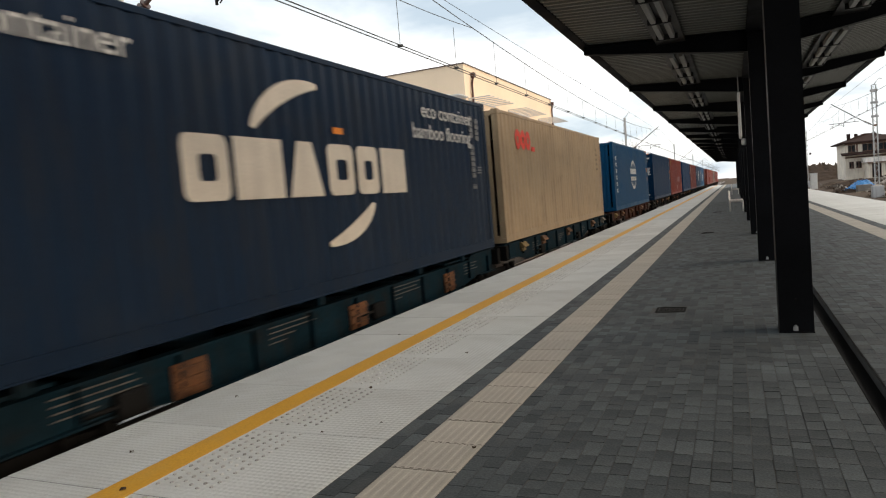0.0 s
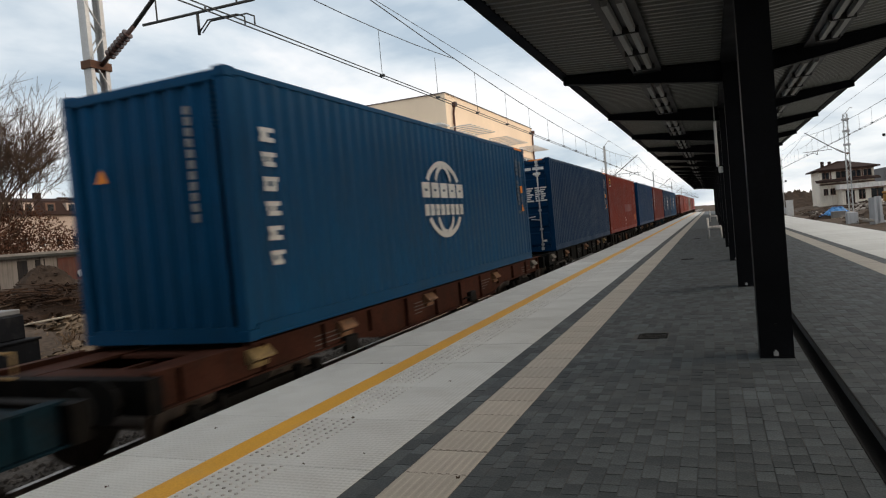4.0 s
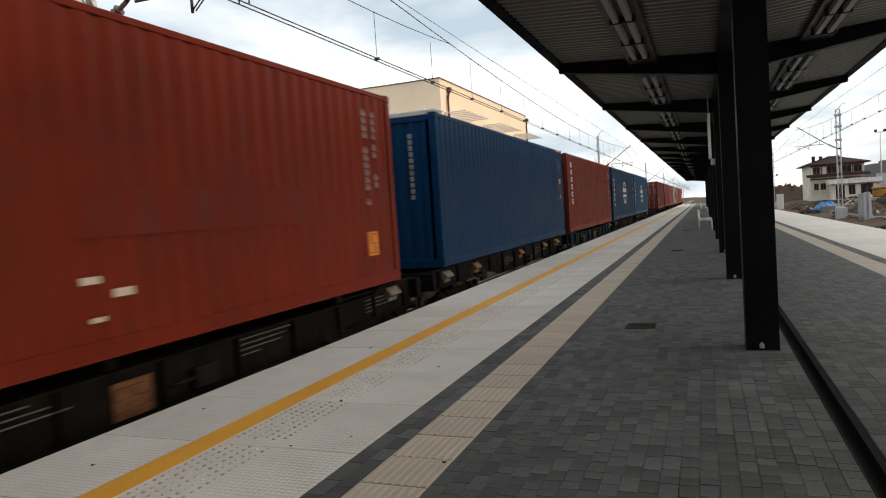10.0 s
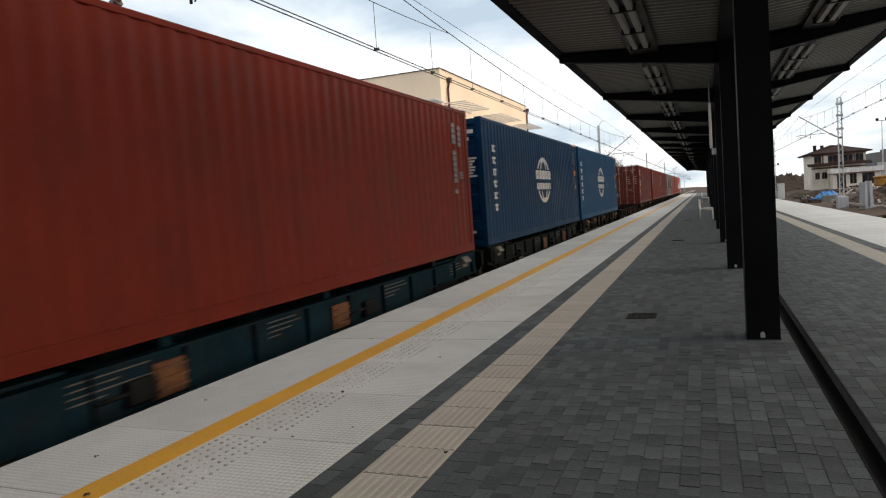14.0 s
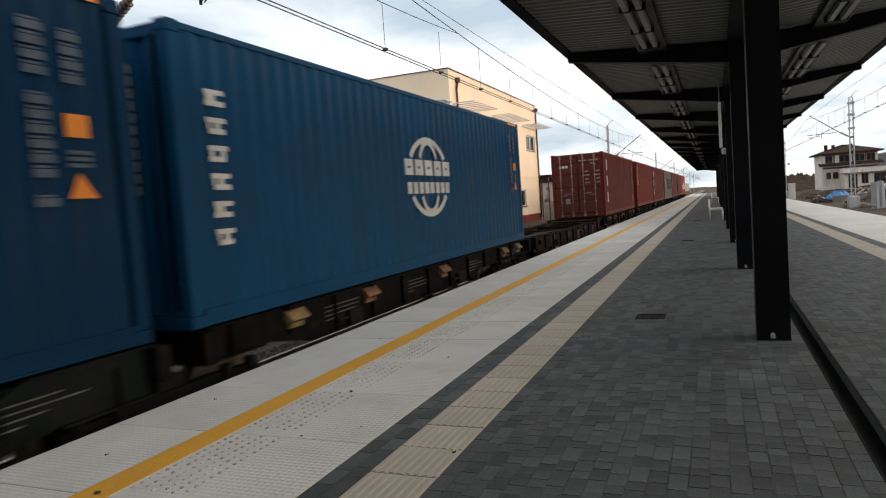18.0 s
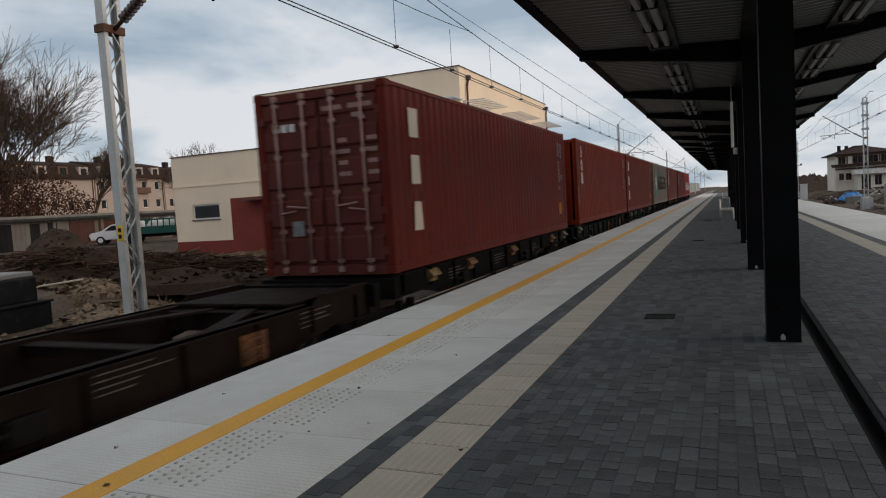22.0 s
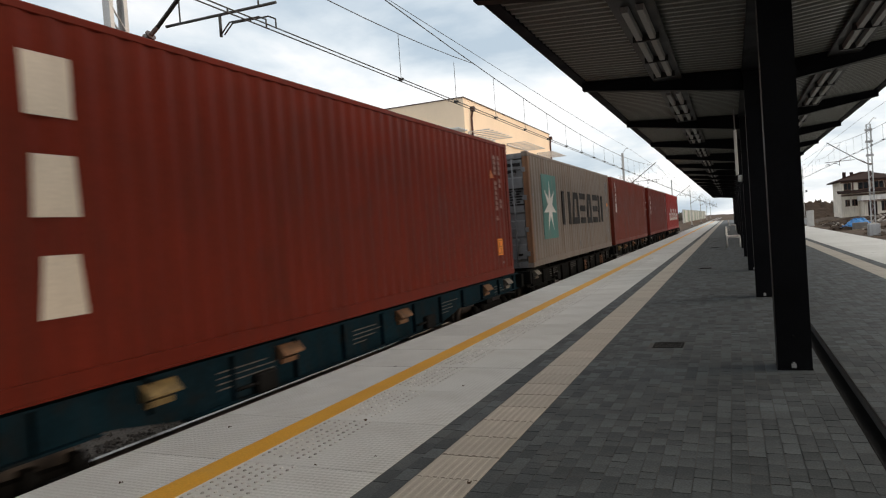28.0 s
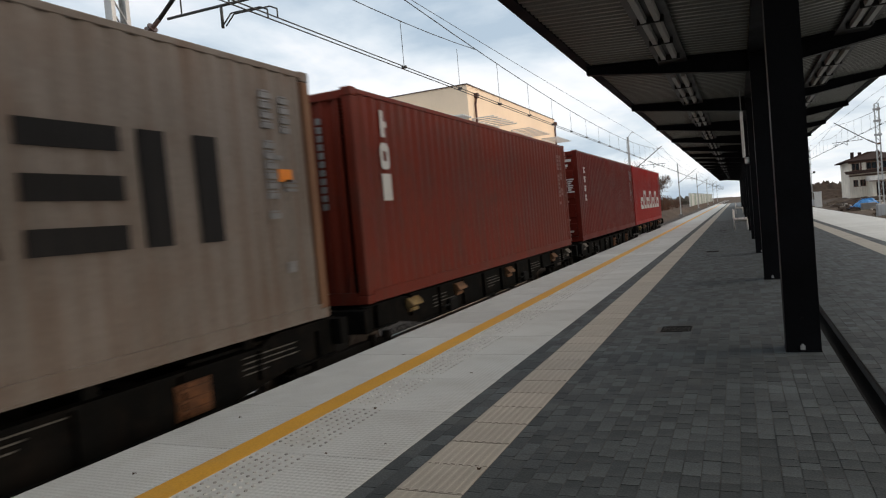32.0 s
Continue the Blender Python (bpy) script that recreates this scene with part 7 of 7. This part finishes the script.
def shrub(label, x, y, r_, h, seed, n=900):
    g = thing("shrub", label, "shrub", pose(x, y, ground_z(x, y) - 0.1), group="shrubs")
    r = random.Random(seed)
    bm = bmesh.new()
    for i in range(n):
        a, t = r.uniform(0, 2 * math.pi), math.sqrt(r.random())
        z = h * (r.random() ** 0.8) * (1 - 0.5 * t * t)
        c = Vector((math.cos(a) * t * r_ * (0.7 + 0.3 * noise.noise((a, z, seed))), math.sin(a) * t * r_, z))
        s = r.uniform(0.06, 0.15)
        u = Vector((r.uniform(-1, 1), r.uniform(-1, 1), r.uniform(-1, 1))).normalized() * s
        w = u.orthogonal().normalized() * s * 0.6
        bm.faces.new([bm.verts.new(c + v) for v in (u, w, -u, -w)])
    part("foliage", bm, M_BRUSH, g)
    bm = bmesh.new()
    for i in range(10):
        a = i * 0.628
        rod(bm, (0, 0, 0), (math.cos(a) * r_ * 0.6, math.sin(a) * r_ * 0.6, h * 0.8), 0.05, 0.01, seg=5)
    part("stem_cluster", bm, M_TWIG, g)
    return g


bare_tree("tall many-stemmed leafless tree with a wide twiggy crown", -61.0, 40.5, 18.5, 0.95, 4, 0.12, stems=9)
bare_tree("many-stemmed leafless tree beyond the yard", -66.0, 38.8, 18.0, 0.95, 9, 0.12, stems=8)
bare_tree("leafless tree by the garages", -52.0, 43.0, 8.5, 0.9, 14, 0.16)
bare_tree("leafless tree behind the building", -58.5, 65.0, 10.6, 0.9, 17, 0.14, stems=5)
bare_tree("leafless tree behind the building", -41.0, 70.0, 9.5, 1.1, 19, 0.2)
shrub("tall brown leafed thicket by the garages", -60.5, 42.5, 7.0, 8.0, 2, 9000)
shrub("tall brown leafed thicket by the garages", -62.5, 37.5, 7.5, 10.0, 12, 10000)
shrub("dark evergreen shrub before the houses", -57.5, 40.5, 1.8, 5.2, 5, 900)
# low distant growth on both sides of the line
for k, (x, y, rr, h) in enumerate(((-13.5, 75, 2.2, 2.6), (-14.5, 88, 3.0, 3.2), (-13.0, 104, 2.4, 3.0), (-15.0, 122, 3.5, 4.2), (-14, 140, 3, 3.6))):
    bare_tree("leafless bush beside the line", x, y, h * 2.0, 1.2, 30 + k, 0.10)


# ---- beyond the other track ----
def house():
    g = thing("villa", "old pale two-storey house with a hipped brown roof and glazed porch", "house", pose(1.0, 0, 0))
    X0, X1, Y, D = 14.8, 22.2, 120.0, 9.0
    m = mat("old_cream_render", (0.74, 0.69, 0.60), 0.9, var=0.15, scale=0.4, streak=0.5, dirt=(0.28, 0.24, 0.2))
    holes = [(15.2, 16.2, 3.66, 4.76), (17.1, 18.5, 3.66, 4.76), (19.2, 20.5, 3.66, 4.76), (20.8, 21.9, 3.66, 4.76), (15.3, 15.95, 1.2, 2.2), (16.2, 16.95, 1.2, 2.2)]
    bm = bmesh.new()
    wall(bm, 1, Y, Y + 0.4, X0, X1, -0.9, 5.0, holes)
    part("wall_front", bm, m, g)
    part("wall_side", boxes((X0, X0 + 0.4, Y + 0.4, Y + D, -0.9, 5.0), (X1 - 0.4, X1, Y + 0.4, Y + D, -0.9, 5.0), (X0 + 0.4, X1 - 0.4, Y + D - 0.4, Y + D, -0.9, 5.0)), m, g)
    for h in holes:
        window(g, 1, Y, -1, *h, lights=2, frame_m=M_APD)
    bm = bmesh.new()
    e = 0.75
    lo = [bm.verts.new(p) for p in ((X0 - e, Y - e, 5.0), (X1 + e, Y - e, 5.0), (X1 + e, Y + D + e, 5.0), (X0 - e, Y + D + e, 5.0))]
    lo2 = [bm.verts.new((v.co.x, v.co.y, 5.18)) for v in lo]
    r = [bm.verts.new((18.0, Y + D * 0.42, 6.5)), bm.verts.new((19.2, Y + D * 0.58, 6.5))]
    for i in range(4):
        bm.faces.new((lo[i], lo[(i + 1) % 4], lo2[(i + 1) % 4], lo2[i]))
    bm.faces.new(lo[::-1])
    for q in ((lo2[0], lo2[1], r[1], r[0]), (lo2[1], lo2[2], r[1]), (lo2[2], lo2[3], r[0], r[1]), (lo2[3], lo2[0], r[0])):
        bm.faces.new(q)
    rf = part("roof", bm, M_APR, g)
    for x, y in ((15.6, Y + 2), (16.9, Y + 4), (19.4, Y + 4.5)):
        part("chimney", boxes((x - 0.22, x + 0.22, y - 0.22, y + 0.22, 5.2, 6.55)), M_APR, rf)
    bm = bmesh.new()
    prism(bm, [(Y - 1.3, 3.14), (Y, 3.5), (Y, 3.62), (Y - 1.3, 3.30)], 0, X0 - 0.6, X1 + 0.6)
    part("lower_eave", bm, M_APR, g)
    for x in (16.4, 18.9, 20.65):
        part("timber_post", boxes((x - 0.10, x + 0.10, Y - 0.08, Y, 3.62, 5.0)), M_APD, g)
    part("timber_band", boxes((X0 - 0.02, X1 + 0.02, Y - 0.06, Y, 4.78, 5.0)), M_APD, g)
    part("timber_band", boxes((X0 - 0.02, X1 + 0.02, Y - 0.06, Y, 2.75, 2.95)), M_APD, g)
    hp = [(17.7, 18.9, -0.4, 1.7), (19.4, 20.3, 0.2, 1.7), (21.0, 22.6, 0.0, 1.7)]
    bm = bmesh.new()
    wall(bm, 1, Y - 3.5, Y - 3.2, 17.2, 23.4, -0.9, 1.9, hp)
    part("porch_wall", bm, m, g)
    for h in hp:
        window(g, 1, Y - 3.5, -1, *h, lights=2, sill=False, frame_m=M_APD)
    part("porch_side", boxes((17.2, 17.5, Y - 3.2, Y, -0.9, 1.9), (23.1, 23.4, Y - 3.2, Y, -0.9, 1.9)), m, g)
    part("porch_roof", boxes((16.9, 23.7, Y - 3.9, Y, 1.9, 2.6)), mat("white_porch_band", (0.70, 0.69, 0.66), 0.8, var=0.12, streak=0.3), g)
    part("porch_edge", boxes((16.85, 23.75, Y - 3.95, Y - 3.5, 1.78, 1.9)), M_APD, g)
    return g


house()
gb_ = thing("flat_roofed_block", "plain grey flat-roofed block", "building")
part("wall", boxes((28.5, 33.6, 140, 148, -0.8, 5.2)), M_DGREY, gb_)
part("roof_box", boxes((30.3, 31.9, 141, 145, 5.2, 5.7)), M_DGREY, gb_)
part("pale_wall", boxes((28.8, 30.6, 139.9, 140, -0.8, 3.4)), M_CONC, gb_)


def wall_unit(x, y, rz, label="grey precast concrete retaining wall unit set down on the soil"):
    g = thing("retaining_wall_unit", label, "concrete unit", pose(x, y, ground_z(x, y) - 0.05, 0, 0, rz), group="retaining wall units")
    bm = bmesh.new()
    prism(bm, [(0.0, 0.0), (1.15, 0.0), (1.15, 0.14), (0.20, 0.20), (0.13, 1.95), (0.0, 1.95)], 1, 0.0, 0.98)
    bmesh.ops.bevel(bm, geom=bm.edges[:], offset=0.012, segments=1, affect="EDGES")
    part("unit", bm, M_CONC, g)


for k in range(4):
    wall_unit(10.55 + 0.30 * k, 47.4 - 0.45 * k, -62)
wall_unit(12.15, 49.2, 84)
wall_unit(13.2, 49.4, 86)
wall_unit(10.55, 55.2, 10)
wall_unit(10.98, 55.7, 8)


def excavator(x, y, rz):
    g = thing("excavator", "yellow tracked excavator with a raised arm", "excavator", pose(x, y, ground_z(x, y), 0, 0, rz) @ Matrix.Scale(0.85, 4))
    my = mat("worn_yellow_paint", (0.32, 0.15, 0.02), 0.65, var=0.3, scale=2, spots=0.7, dirt=(0.2, 0.12, 0.06))
    for s in (-1, 1):
        bm = bmesh.new()
        prism(bm, [(-1.7, 0.15), (-1.4, 0.0), (1.4, 0.0), (1.7, 0.15), (1.8, 0.45), (1.6, 0.75), (-1.6, 0.75), (-1.8, 0.45)], 1, min(s * 0.75, s * 1.25), max(s * 0.75, s * 1.25))
        part("crawler_track", bm, M_BLACK, g)
    part("undercarriage", boxes((-1.0, 1.0, -0.75, 0.75, 0.35, 0.85), bev=0.05), M_BLACK, g)
    part("upper_body", boxes((-2.1, 0.9, -1.2, 1.2, 0.85, 1.75), bev=0.12), my, g)
    part("engine_cover", boxes((-2.2, -0.9, -1.15, 1.15, 1.75, 2.05), bev=0.10), my, g)
    cb = part("cab", boxes((-0.4, 1.15, 0.25, 1.15, 0.9, 2.65), bev=0.1), my, g)
    part("cab_window", boxes((-0.2, 1.0, 0.235, 0.25, 1.6, 2.45), (1.15, 1.165, 0.35, 1.05, 1.5, 2.45), (-0.2, 1.0, 1.15, 1.165, 1.6, 2.45)), glass, cb)
    bm = bmesh.new()
    bar(bm, (0.7, -0.2, 1.4), (2.2, -0.2, 2.9), 0.34, 0.42)
    bar(bm, (2.1, -0.2, 2.85), (4.0, -0.2, 2.2), 0.30, 0.36)
    part("boom", bm, my, g)
    bm = bmesh.new()
    bar(bm, (3.9, -0.2, 2.3), (4.4, -0.2, 1.0), 0.26, 0.3)
    part("stick", bm, my, g)
    bm = bmesh.new()
    prism(bm, [(4.1, 1.3), (4.8, 1.25), (4.95, 0.6), (4.4, 0.45), (4.0, 0.9)], 1, -0.65, 0.25)
    part("bucket", bm, M_IRON, g)
    bm = bmesh.new()
    rod(bm, (1.0, -0.2, 1.3), (1.75, -0.2, 2.6), 0.07, seg=8)
    part("hydraulic_ram", bm, M_GALV, g)


excavator(17.3, 76.0, 4)
heap("tarpaulin_stack", "stack of material under a bright blue tarpaulin", "tarpaulin", 11.6, 78.0, (1.5, 1.3), 0.95, mat("bright_blue_tarp", (0.05, 0.22, 0.50), 0.45, var=0.25, scale=2, bump=0.5, fine=6), 15.0)
pl = thing("brick_pallet", "pale pallet of blocks beside the tarpaulin", "pallet", pose(11.4, 75.6, ground_z(11.4, 75.6)))
part("wrapped_load", boxes((-0.6, 0.6, -0.5, 0.5, 0.12, 0.75), bev=0.02), M_SLEEPER, pl)
part("pallet", boxes((-0.6, 0.6, -0.5, 0.5, 0.0, 0.12)), M_PLANK, pl)
for k, (x, y, r_, h, m) in enumerate(((12.5, 43, (3.2, 2.4), 0.75, M_SAND), (15.5, 46, (4, 3), 1.1, M_SOIL), (16.2, 53, (2.6, 2.2), 0.6, M_MOUND), (12.2, 62, (2.4, 2.6), 0.8, M_SOIL),
                                     (16, 67, (4.2, 3), 1.2, M_MOUND), (12.6, 84, (2.6, 3.2), 0.5, M_MOUND), (14.5, 96, (4.0, 4.0), 0.55, M_MOUND), (12.2, 104, (2.2, 3.5), 0.5, M_SOIL), (18, 38, (4, 3.5), 0.9, M_SAND))):
    heap("earth_mound", "churned heap of brown earth on the building site", "mound", x, y, r_, h, m, 20.0 + k, 0.5)
q = random.Random(61)
for k in range(16):
    heap("earth_mound", "low churned ridge of dark mud on the building site", "mound", q.uniform(11, 20), 44 + 4.2 * k, (q.uniform(1.6, 3.0), q.uniform(1.5, 2.6)), q.uniform(0.25, 0.5), M_MOUND, 50.0 + k, 0.6)
db = thing("site_debris", "pale broken concrete, pipes and boards strewn on the mud", "debris", kind="stuff")
bm, q = bmesh.new(), random.Random(62)
for i in range(260):
    x, y = q.uniform(10.4, 21), 42 + 62 * q.random()
    a, ln = q.uniform(0, math.pi), q.uniform(0.15, 0.7) * (2.0 if q.random() < 0.15 else 1.0)
    p = Vector((x, y, ground_z(x, y) + q.uniform(0.05, 0.35)))
    bar(bm, p, p + Vector((math.cos(a) * ln, math.sin(a) * ln, q.uniform(-0.1, 0.25))), q.uniform(0.08, 0.3), q.uniform(0.05, 0.18))
part("pieces", bm, mat("strewn_site_debris", (0.26, 0.24, 0.215), 0.9, var=0.3, scale=0.8, island=0.7), db)
heap("earth_bank", "long earth bank in the distance", "mound", 15.0, 150.0, (9.0, 14.0), 2.7, M_MOUND, 40.0, 0.4)
ws = thing("white_site_cabinet", "white cabinet beyond the platform edge", "cabinet", pose(9.5, 100.0, ground_z(9.5, 100)))
part("cabinet_body", boxes((-0.4, 0.4, -0.4, 0.4, 0.0, 2.0), bev=0.03), M_PLAST, ws)
part("cabinet_roof", boxes((-0.45, 0.45, -0.45, 0.45, 2.0, 2.08)), M_ALU, ws)


def pole_lamp(x, y, h):
    g = thing("floodlight_pole", "slim grey pole with floodlights on a crossbar", "light pole", pose(x, y, ground_z(x, y)), group="light poles")
    bm = bmesh.new()
    rod(bm, (0, 0, 0), (0, 0, h), 0.11, 0.06, seg=8)
    part("pole", bm, M_GALV, g)
    part("crossbar", boxes((-0.7, 0.7, -0.04, 0.04, h - 0.1, h)), M_GALV, g)
    for s in (-1, 1):
        part("floodlight", boxes((s * 0.6 - 0.18, s * 0.6 + 0.18, -0.15, 0.1, h, h + 0.35), bev=0.03), M_IRON, g)


pole_lamp(25.0, 118.0, 9.8)
pole_lamp(10.9, 150.0, 5.8)
pole_lamp(14.2, 160.0, 5.4)
copy_thing(m1, pose(30.0, 118.0, 0))

# noise barrier and distance beyond the far end
nb = thing("noise_barrier", "grey and green noise barrier panels between steel posts", "noise barrier")
nbm = [mat("grey_barrier_panel", (0.36, 0.38, 0.37), 0.8, var=0.1, scale=0.6, streak=0.2), mat("pale_barrier_panel", (0.52, 0.53, 0.51), 0.8, var=0.1, scale=0.6, streak=0.2), mat("green_barrier_panel", (0.20, 0.27, 0.21), 0.8, var=0.1)]
for k in range(40):
    y = 176.0 + 4.0 * k
    part("panel", boxes((-11.06, -10.94, y + 0.08, y + 3.92, -1.0, 3.0)), nbm[(k * 7 // 3) % 3], nb)
    part("post", boxes((-11.1, -10.9, y - 0.08, y + 0.08, -1.0, 3.15)), M_GALV, nb)
for k in range(7):
    shrub("brown leafless brush beside the line", -12.6 - 0.5 * (k % 3), 92.0 + 11.0 * k, 1.9, 2.6 + 0.7 * (k % 2), 60 + k, 500)
M_FARTREE = mat("distant_growth", (0.085, 0.075, 0.06), 0.95, spec=0.08, var=0.35, scale=0.15, island=0.3)
fw = thing("far_woods", "brown leafless woods along the horizon", "woods", kind="stuff")
bm = bmesh.new()
r = random.Random(77)
for i in range(5200):
    side = r.random()
    if side < 0.42:
        x, y = r.uniform(-330, -16), r.uniform(240, 420)
    elif side < 0.85:
        x, y = r.uniform(24, 330), r.uniform(210, 420)
    else:
        x, y = r.uniform(-230, -100), r.uniform(40, 240)
    h = r.uniform(2.4, 5.2) * (0.7 + 0.5 * noise.noise((x * 0.02, y * 0.02, 0)))
    w = r.uniform(0.5, 1.5)
    c = Vector((x, y, -0.6))
    a = r.uniform(0, math.pi)
    u, v = Vector((math.cos(a), math.sin(a), 0)) * w, Vector((-math.sin(a), math.cos(a), 0)) * w
    top = c + Vector((r.uniform(-0.6, 0.6), r.uniform(-0.6, 0.6), h))
    q = [bm.verts.new(c + d) for d in (u, v, -u, -v)]
    t = bm.verts.new(top)
    mid = [bm.verts.new(c + Vector((0, 0, h * r.uniform(0.35, 0.6))) + d * r.uniform(0.9, 1.6)) for d in (u, v, -u, -v)]
    for k in range(4):
        bm.faces.new((q[k], q[(k + 1) % 4], mid[(k + 1) % 4], mid[k]))
        bm.faces.new((mid[k], mid[(k + 1) % 4], t))
part("growth", bm, M_FARTREE, fw)
for k, (x, y, w, d, h) in enumerate(((-64, 250, 18, 12, 7), (64, 250, 16, 10, 6), (90, 260, 20, 12, 7))):
    g = thing("distant_house", "pale house far along the line", "house", group="distant houses")
    hs = [(x - w / 2 + 1.2 + 2.6 * i, x - w / 2 + 2.4 + 2.6 * i, 1.0 + 2.8 * s, 2.4 + 2.8 * s) for i in range(int(w / 2.6)) for s in range(int(h / 3))]
    bm = bmesh.new()
    wall(bm, 1, y, y + 0.4, x - w / 2, x + w / 2, -0.8, h, hs)
    box(bm, x - w / 2, x + w / 2, y + 1.0, y + d, -0.8, h)
    part("wall", bm, M_APW, g)
    bm = bmesh.new()
    prism(bm, [(x - w / 2 - 0.5, h), (x + w / 2 + 0.5, h), (x + w / 2 - 2, h + 2.2), (x - w / 2 + 2, h + 2.2)], 1, y - 0.5, y + d + 0.5)
    part("roof", bm, M_APR, g)

# ---- platform furniture ----
bench = thing("platform_bench", "pale steel bench with slatted seat on the platform", "bench", pose(0.05, 32.0, 0))
for y in (-0.8, 0.8):
    bm = bmesh.new()
    rod(bm, (-0.28, y, 0.0), (-0.28, y, 0.86), 0.025, seg=8)
    rod(bm, (0.24, y, 0.0), (0.24, y, 0.45), 0.025, seg=8)
    rod(bm, (-0.28, y, 0.42), (0.26, y, 0.42), 0.025, seg=8)
    part("leg_frame", bm, M_ALU, bench)
for i in range(4):
    part("seat_slat", boxes((-0.24 + 0.13 * i, -0.14 + 0.13 * i, -0.95, 0.95, 0.45, 0.475), bev=0.006), M_ALU, bench)
for i in range(3):
    part("back_slat", boxes((-0.325, -0.30, -0.95, 0.95, 0.55 + 0.12 * i, 0.64 + 0.12 * i), bev=0.006), M_ALU, bench)
copy_thing(bench, pose(0.05, 61.0, 0))
copy_thing(bench, pose(0.9, 78.0, 0, 0, 0, 180))
sg = thing("hanging_sign", "white platform sign hung edge-on under the canopy", "sign", pose(0.19, 17.6, 0))
part("sign_board", boxes((-0.03, 0.03, -0.35, 0.35, 2.38, 3.42), bev=0.01), M_FRAME, sg)
part("hanger", boxes((-0.012, 0.012, -0.05, 0.05, 3.42, roof_z(0.19) + 0.02)), M_LAMPBODY, sg)
spk = thing("loudspeaker", "small white loudspeaker fixed to a canopy column", "loudspeaker", pose(COL_X - 0.20, COL_Y + 2 * COL_STEP, 2.25))
part("horn", boxes((-0.05, 0.06, -0.08, 0.08, 0.0, 0.16), bev=0.02), M_FRAME, spk)


def scrap(label, x, y, r_, m, seed):
    g = thing("leaf", label, "leaf", pose(x, y, 0.001, 0, 0, seed * 37), group="fallen leaves")
    bm = bmesh.new()
    n = 7
    ring = [bm.verts.new((r_ * math.cos(2 * math.pi * i / n) * (0.6 + 0.4 * (i % 2)), 0.7 * r_ * math.sin(2 * math.pi * i / n), 0.002 + 0.006 * (i % 3))) for i in range(n)]
    c = bm.verts.new((0, 0, 0.009))
    for i in range(n):
        bm.faces.new((ring[i], ring[(i + 1) % n], c))
    part("blade", bm, m, g)


M_LEAF = mat("brown_leaf", (0.06, 0.04, 0.025), 0.9, var=0.3)
for k, (x, y, r_) in enumerate(((-2.83, 4.68, 0.025), (-2.62, 3.66, 0.014), (-3.27, 2.62, 0.03), (-3.75, 3.1, 0.02), (-2.45, 5.9, 0.02), (-3.6, 6.7, 0.02), (-2.3, 3.9, 0.015), (-3.9, 4.3, 0.02), (-1.5, 3.6, 0.02), (-0.6, 3.0, 0.015))):
    scrap("small brown fallen leaf on the platform", x, y, r_, M_LEAF, k)

# ---- pavers laid one by one nearest the walker ----
pv = {k: [] for k in SIZES}
for k in range(12):
    rr = random.Random(100 + k)
    bm = bmesh.new()
    size = (0.68, 1.0, 1.36)[k % 3]
    w, ln, g = 0.1, 0.148 * size, 0.0012
    a = [bm.verts.new((sx * (w / 2 - g), sy * (ln / 2 - g), -0.03)) for sx, sy in ((-1, -1), (1, -1), (1, 1), (-1, 1))]
    b = [bm.verts.new((v.co.x * 0.955, v.co.y * 0.97, rr.uniform(-0.0012, 0.0012))) for v in a]
    for q in range(4):
        bm.faces.new((a[q], a[(q + 1) % 4], b[(q + 1) % 4], b[q]))
    bm.faces.new(b)
    pv[size].append(mesh_of("paver", bm, M_PAVE))
rng = random.Random(3)
x0, x1 = PAVE_L0 + 0.003, DRAIN0 - 0.02
n = round((x1 - x0) / 0.1)
for i in range(n):
    y = -1.0 - 0.2 * (i * 0.43 % 1.0)
    mix = random.Random(i * 13 + int(x0 * 100))
    cx = x0 + (i + 0.5) * (x1 - x0) / n
    while y < 6:
        k = mix.choice(SIZES)
        ln = 0.148 * k
        cy = y + ln / 2
        y += ln
        if near_piece(cx, cy):
            part("paver", pv[k][int(cx * 100 + cy * 10) % 4], None, plat, at=pose(cx, cy, (int(cx * 300 + cy * 70) % 5 - 2) * 0.0007))


# ---- what moves ----
def motions():
    """The train rolls along the near track, and its wheels turn."""
    ts, ss = [t for t, _ in RUN], [s for _, s in RUN]
    for ob, u, z in THINGS:
        walk(ob, [(t, pose(TRACK, u - s, z)) for t, s in RUN])
    steps = [i * 0.1 for i in range(321)]
    turns = [float(np.interp(t, ts, ss)) / 0.46 for t in steps]
    for ws, y in WHEELS:
        walk(ws, [(t, Matrix.Translation((0, y, 0.46)) @ Matrix.Rotation(a, 4, "X")) for t, a in zip(steps, turns)])


motions()
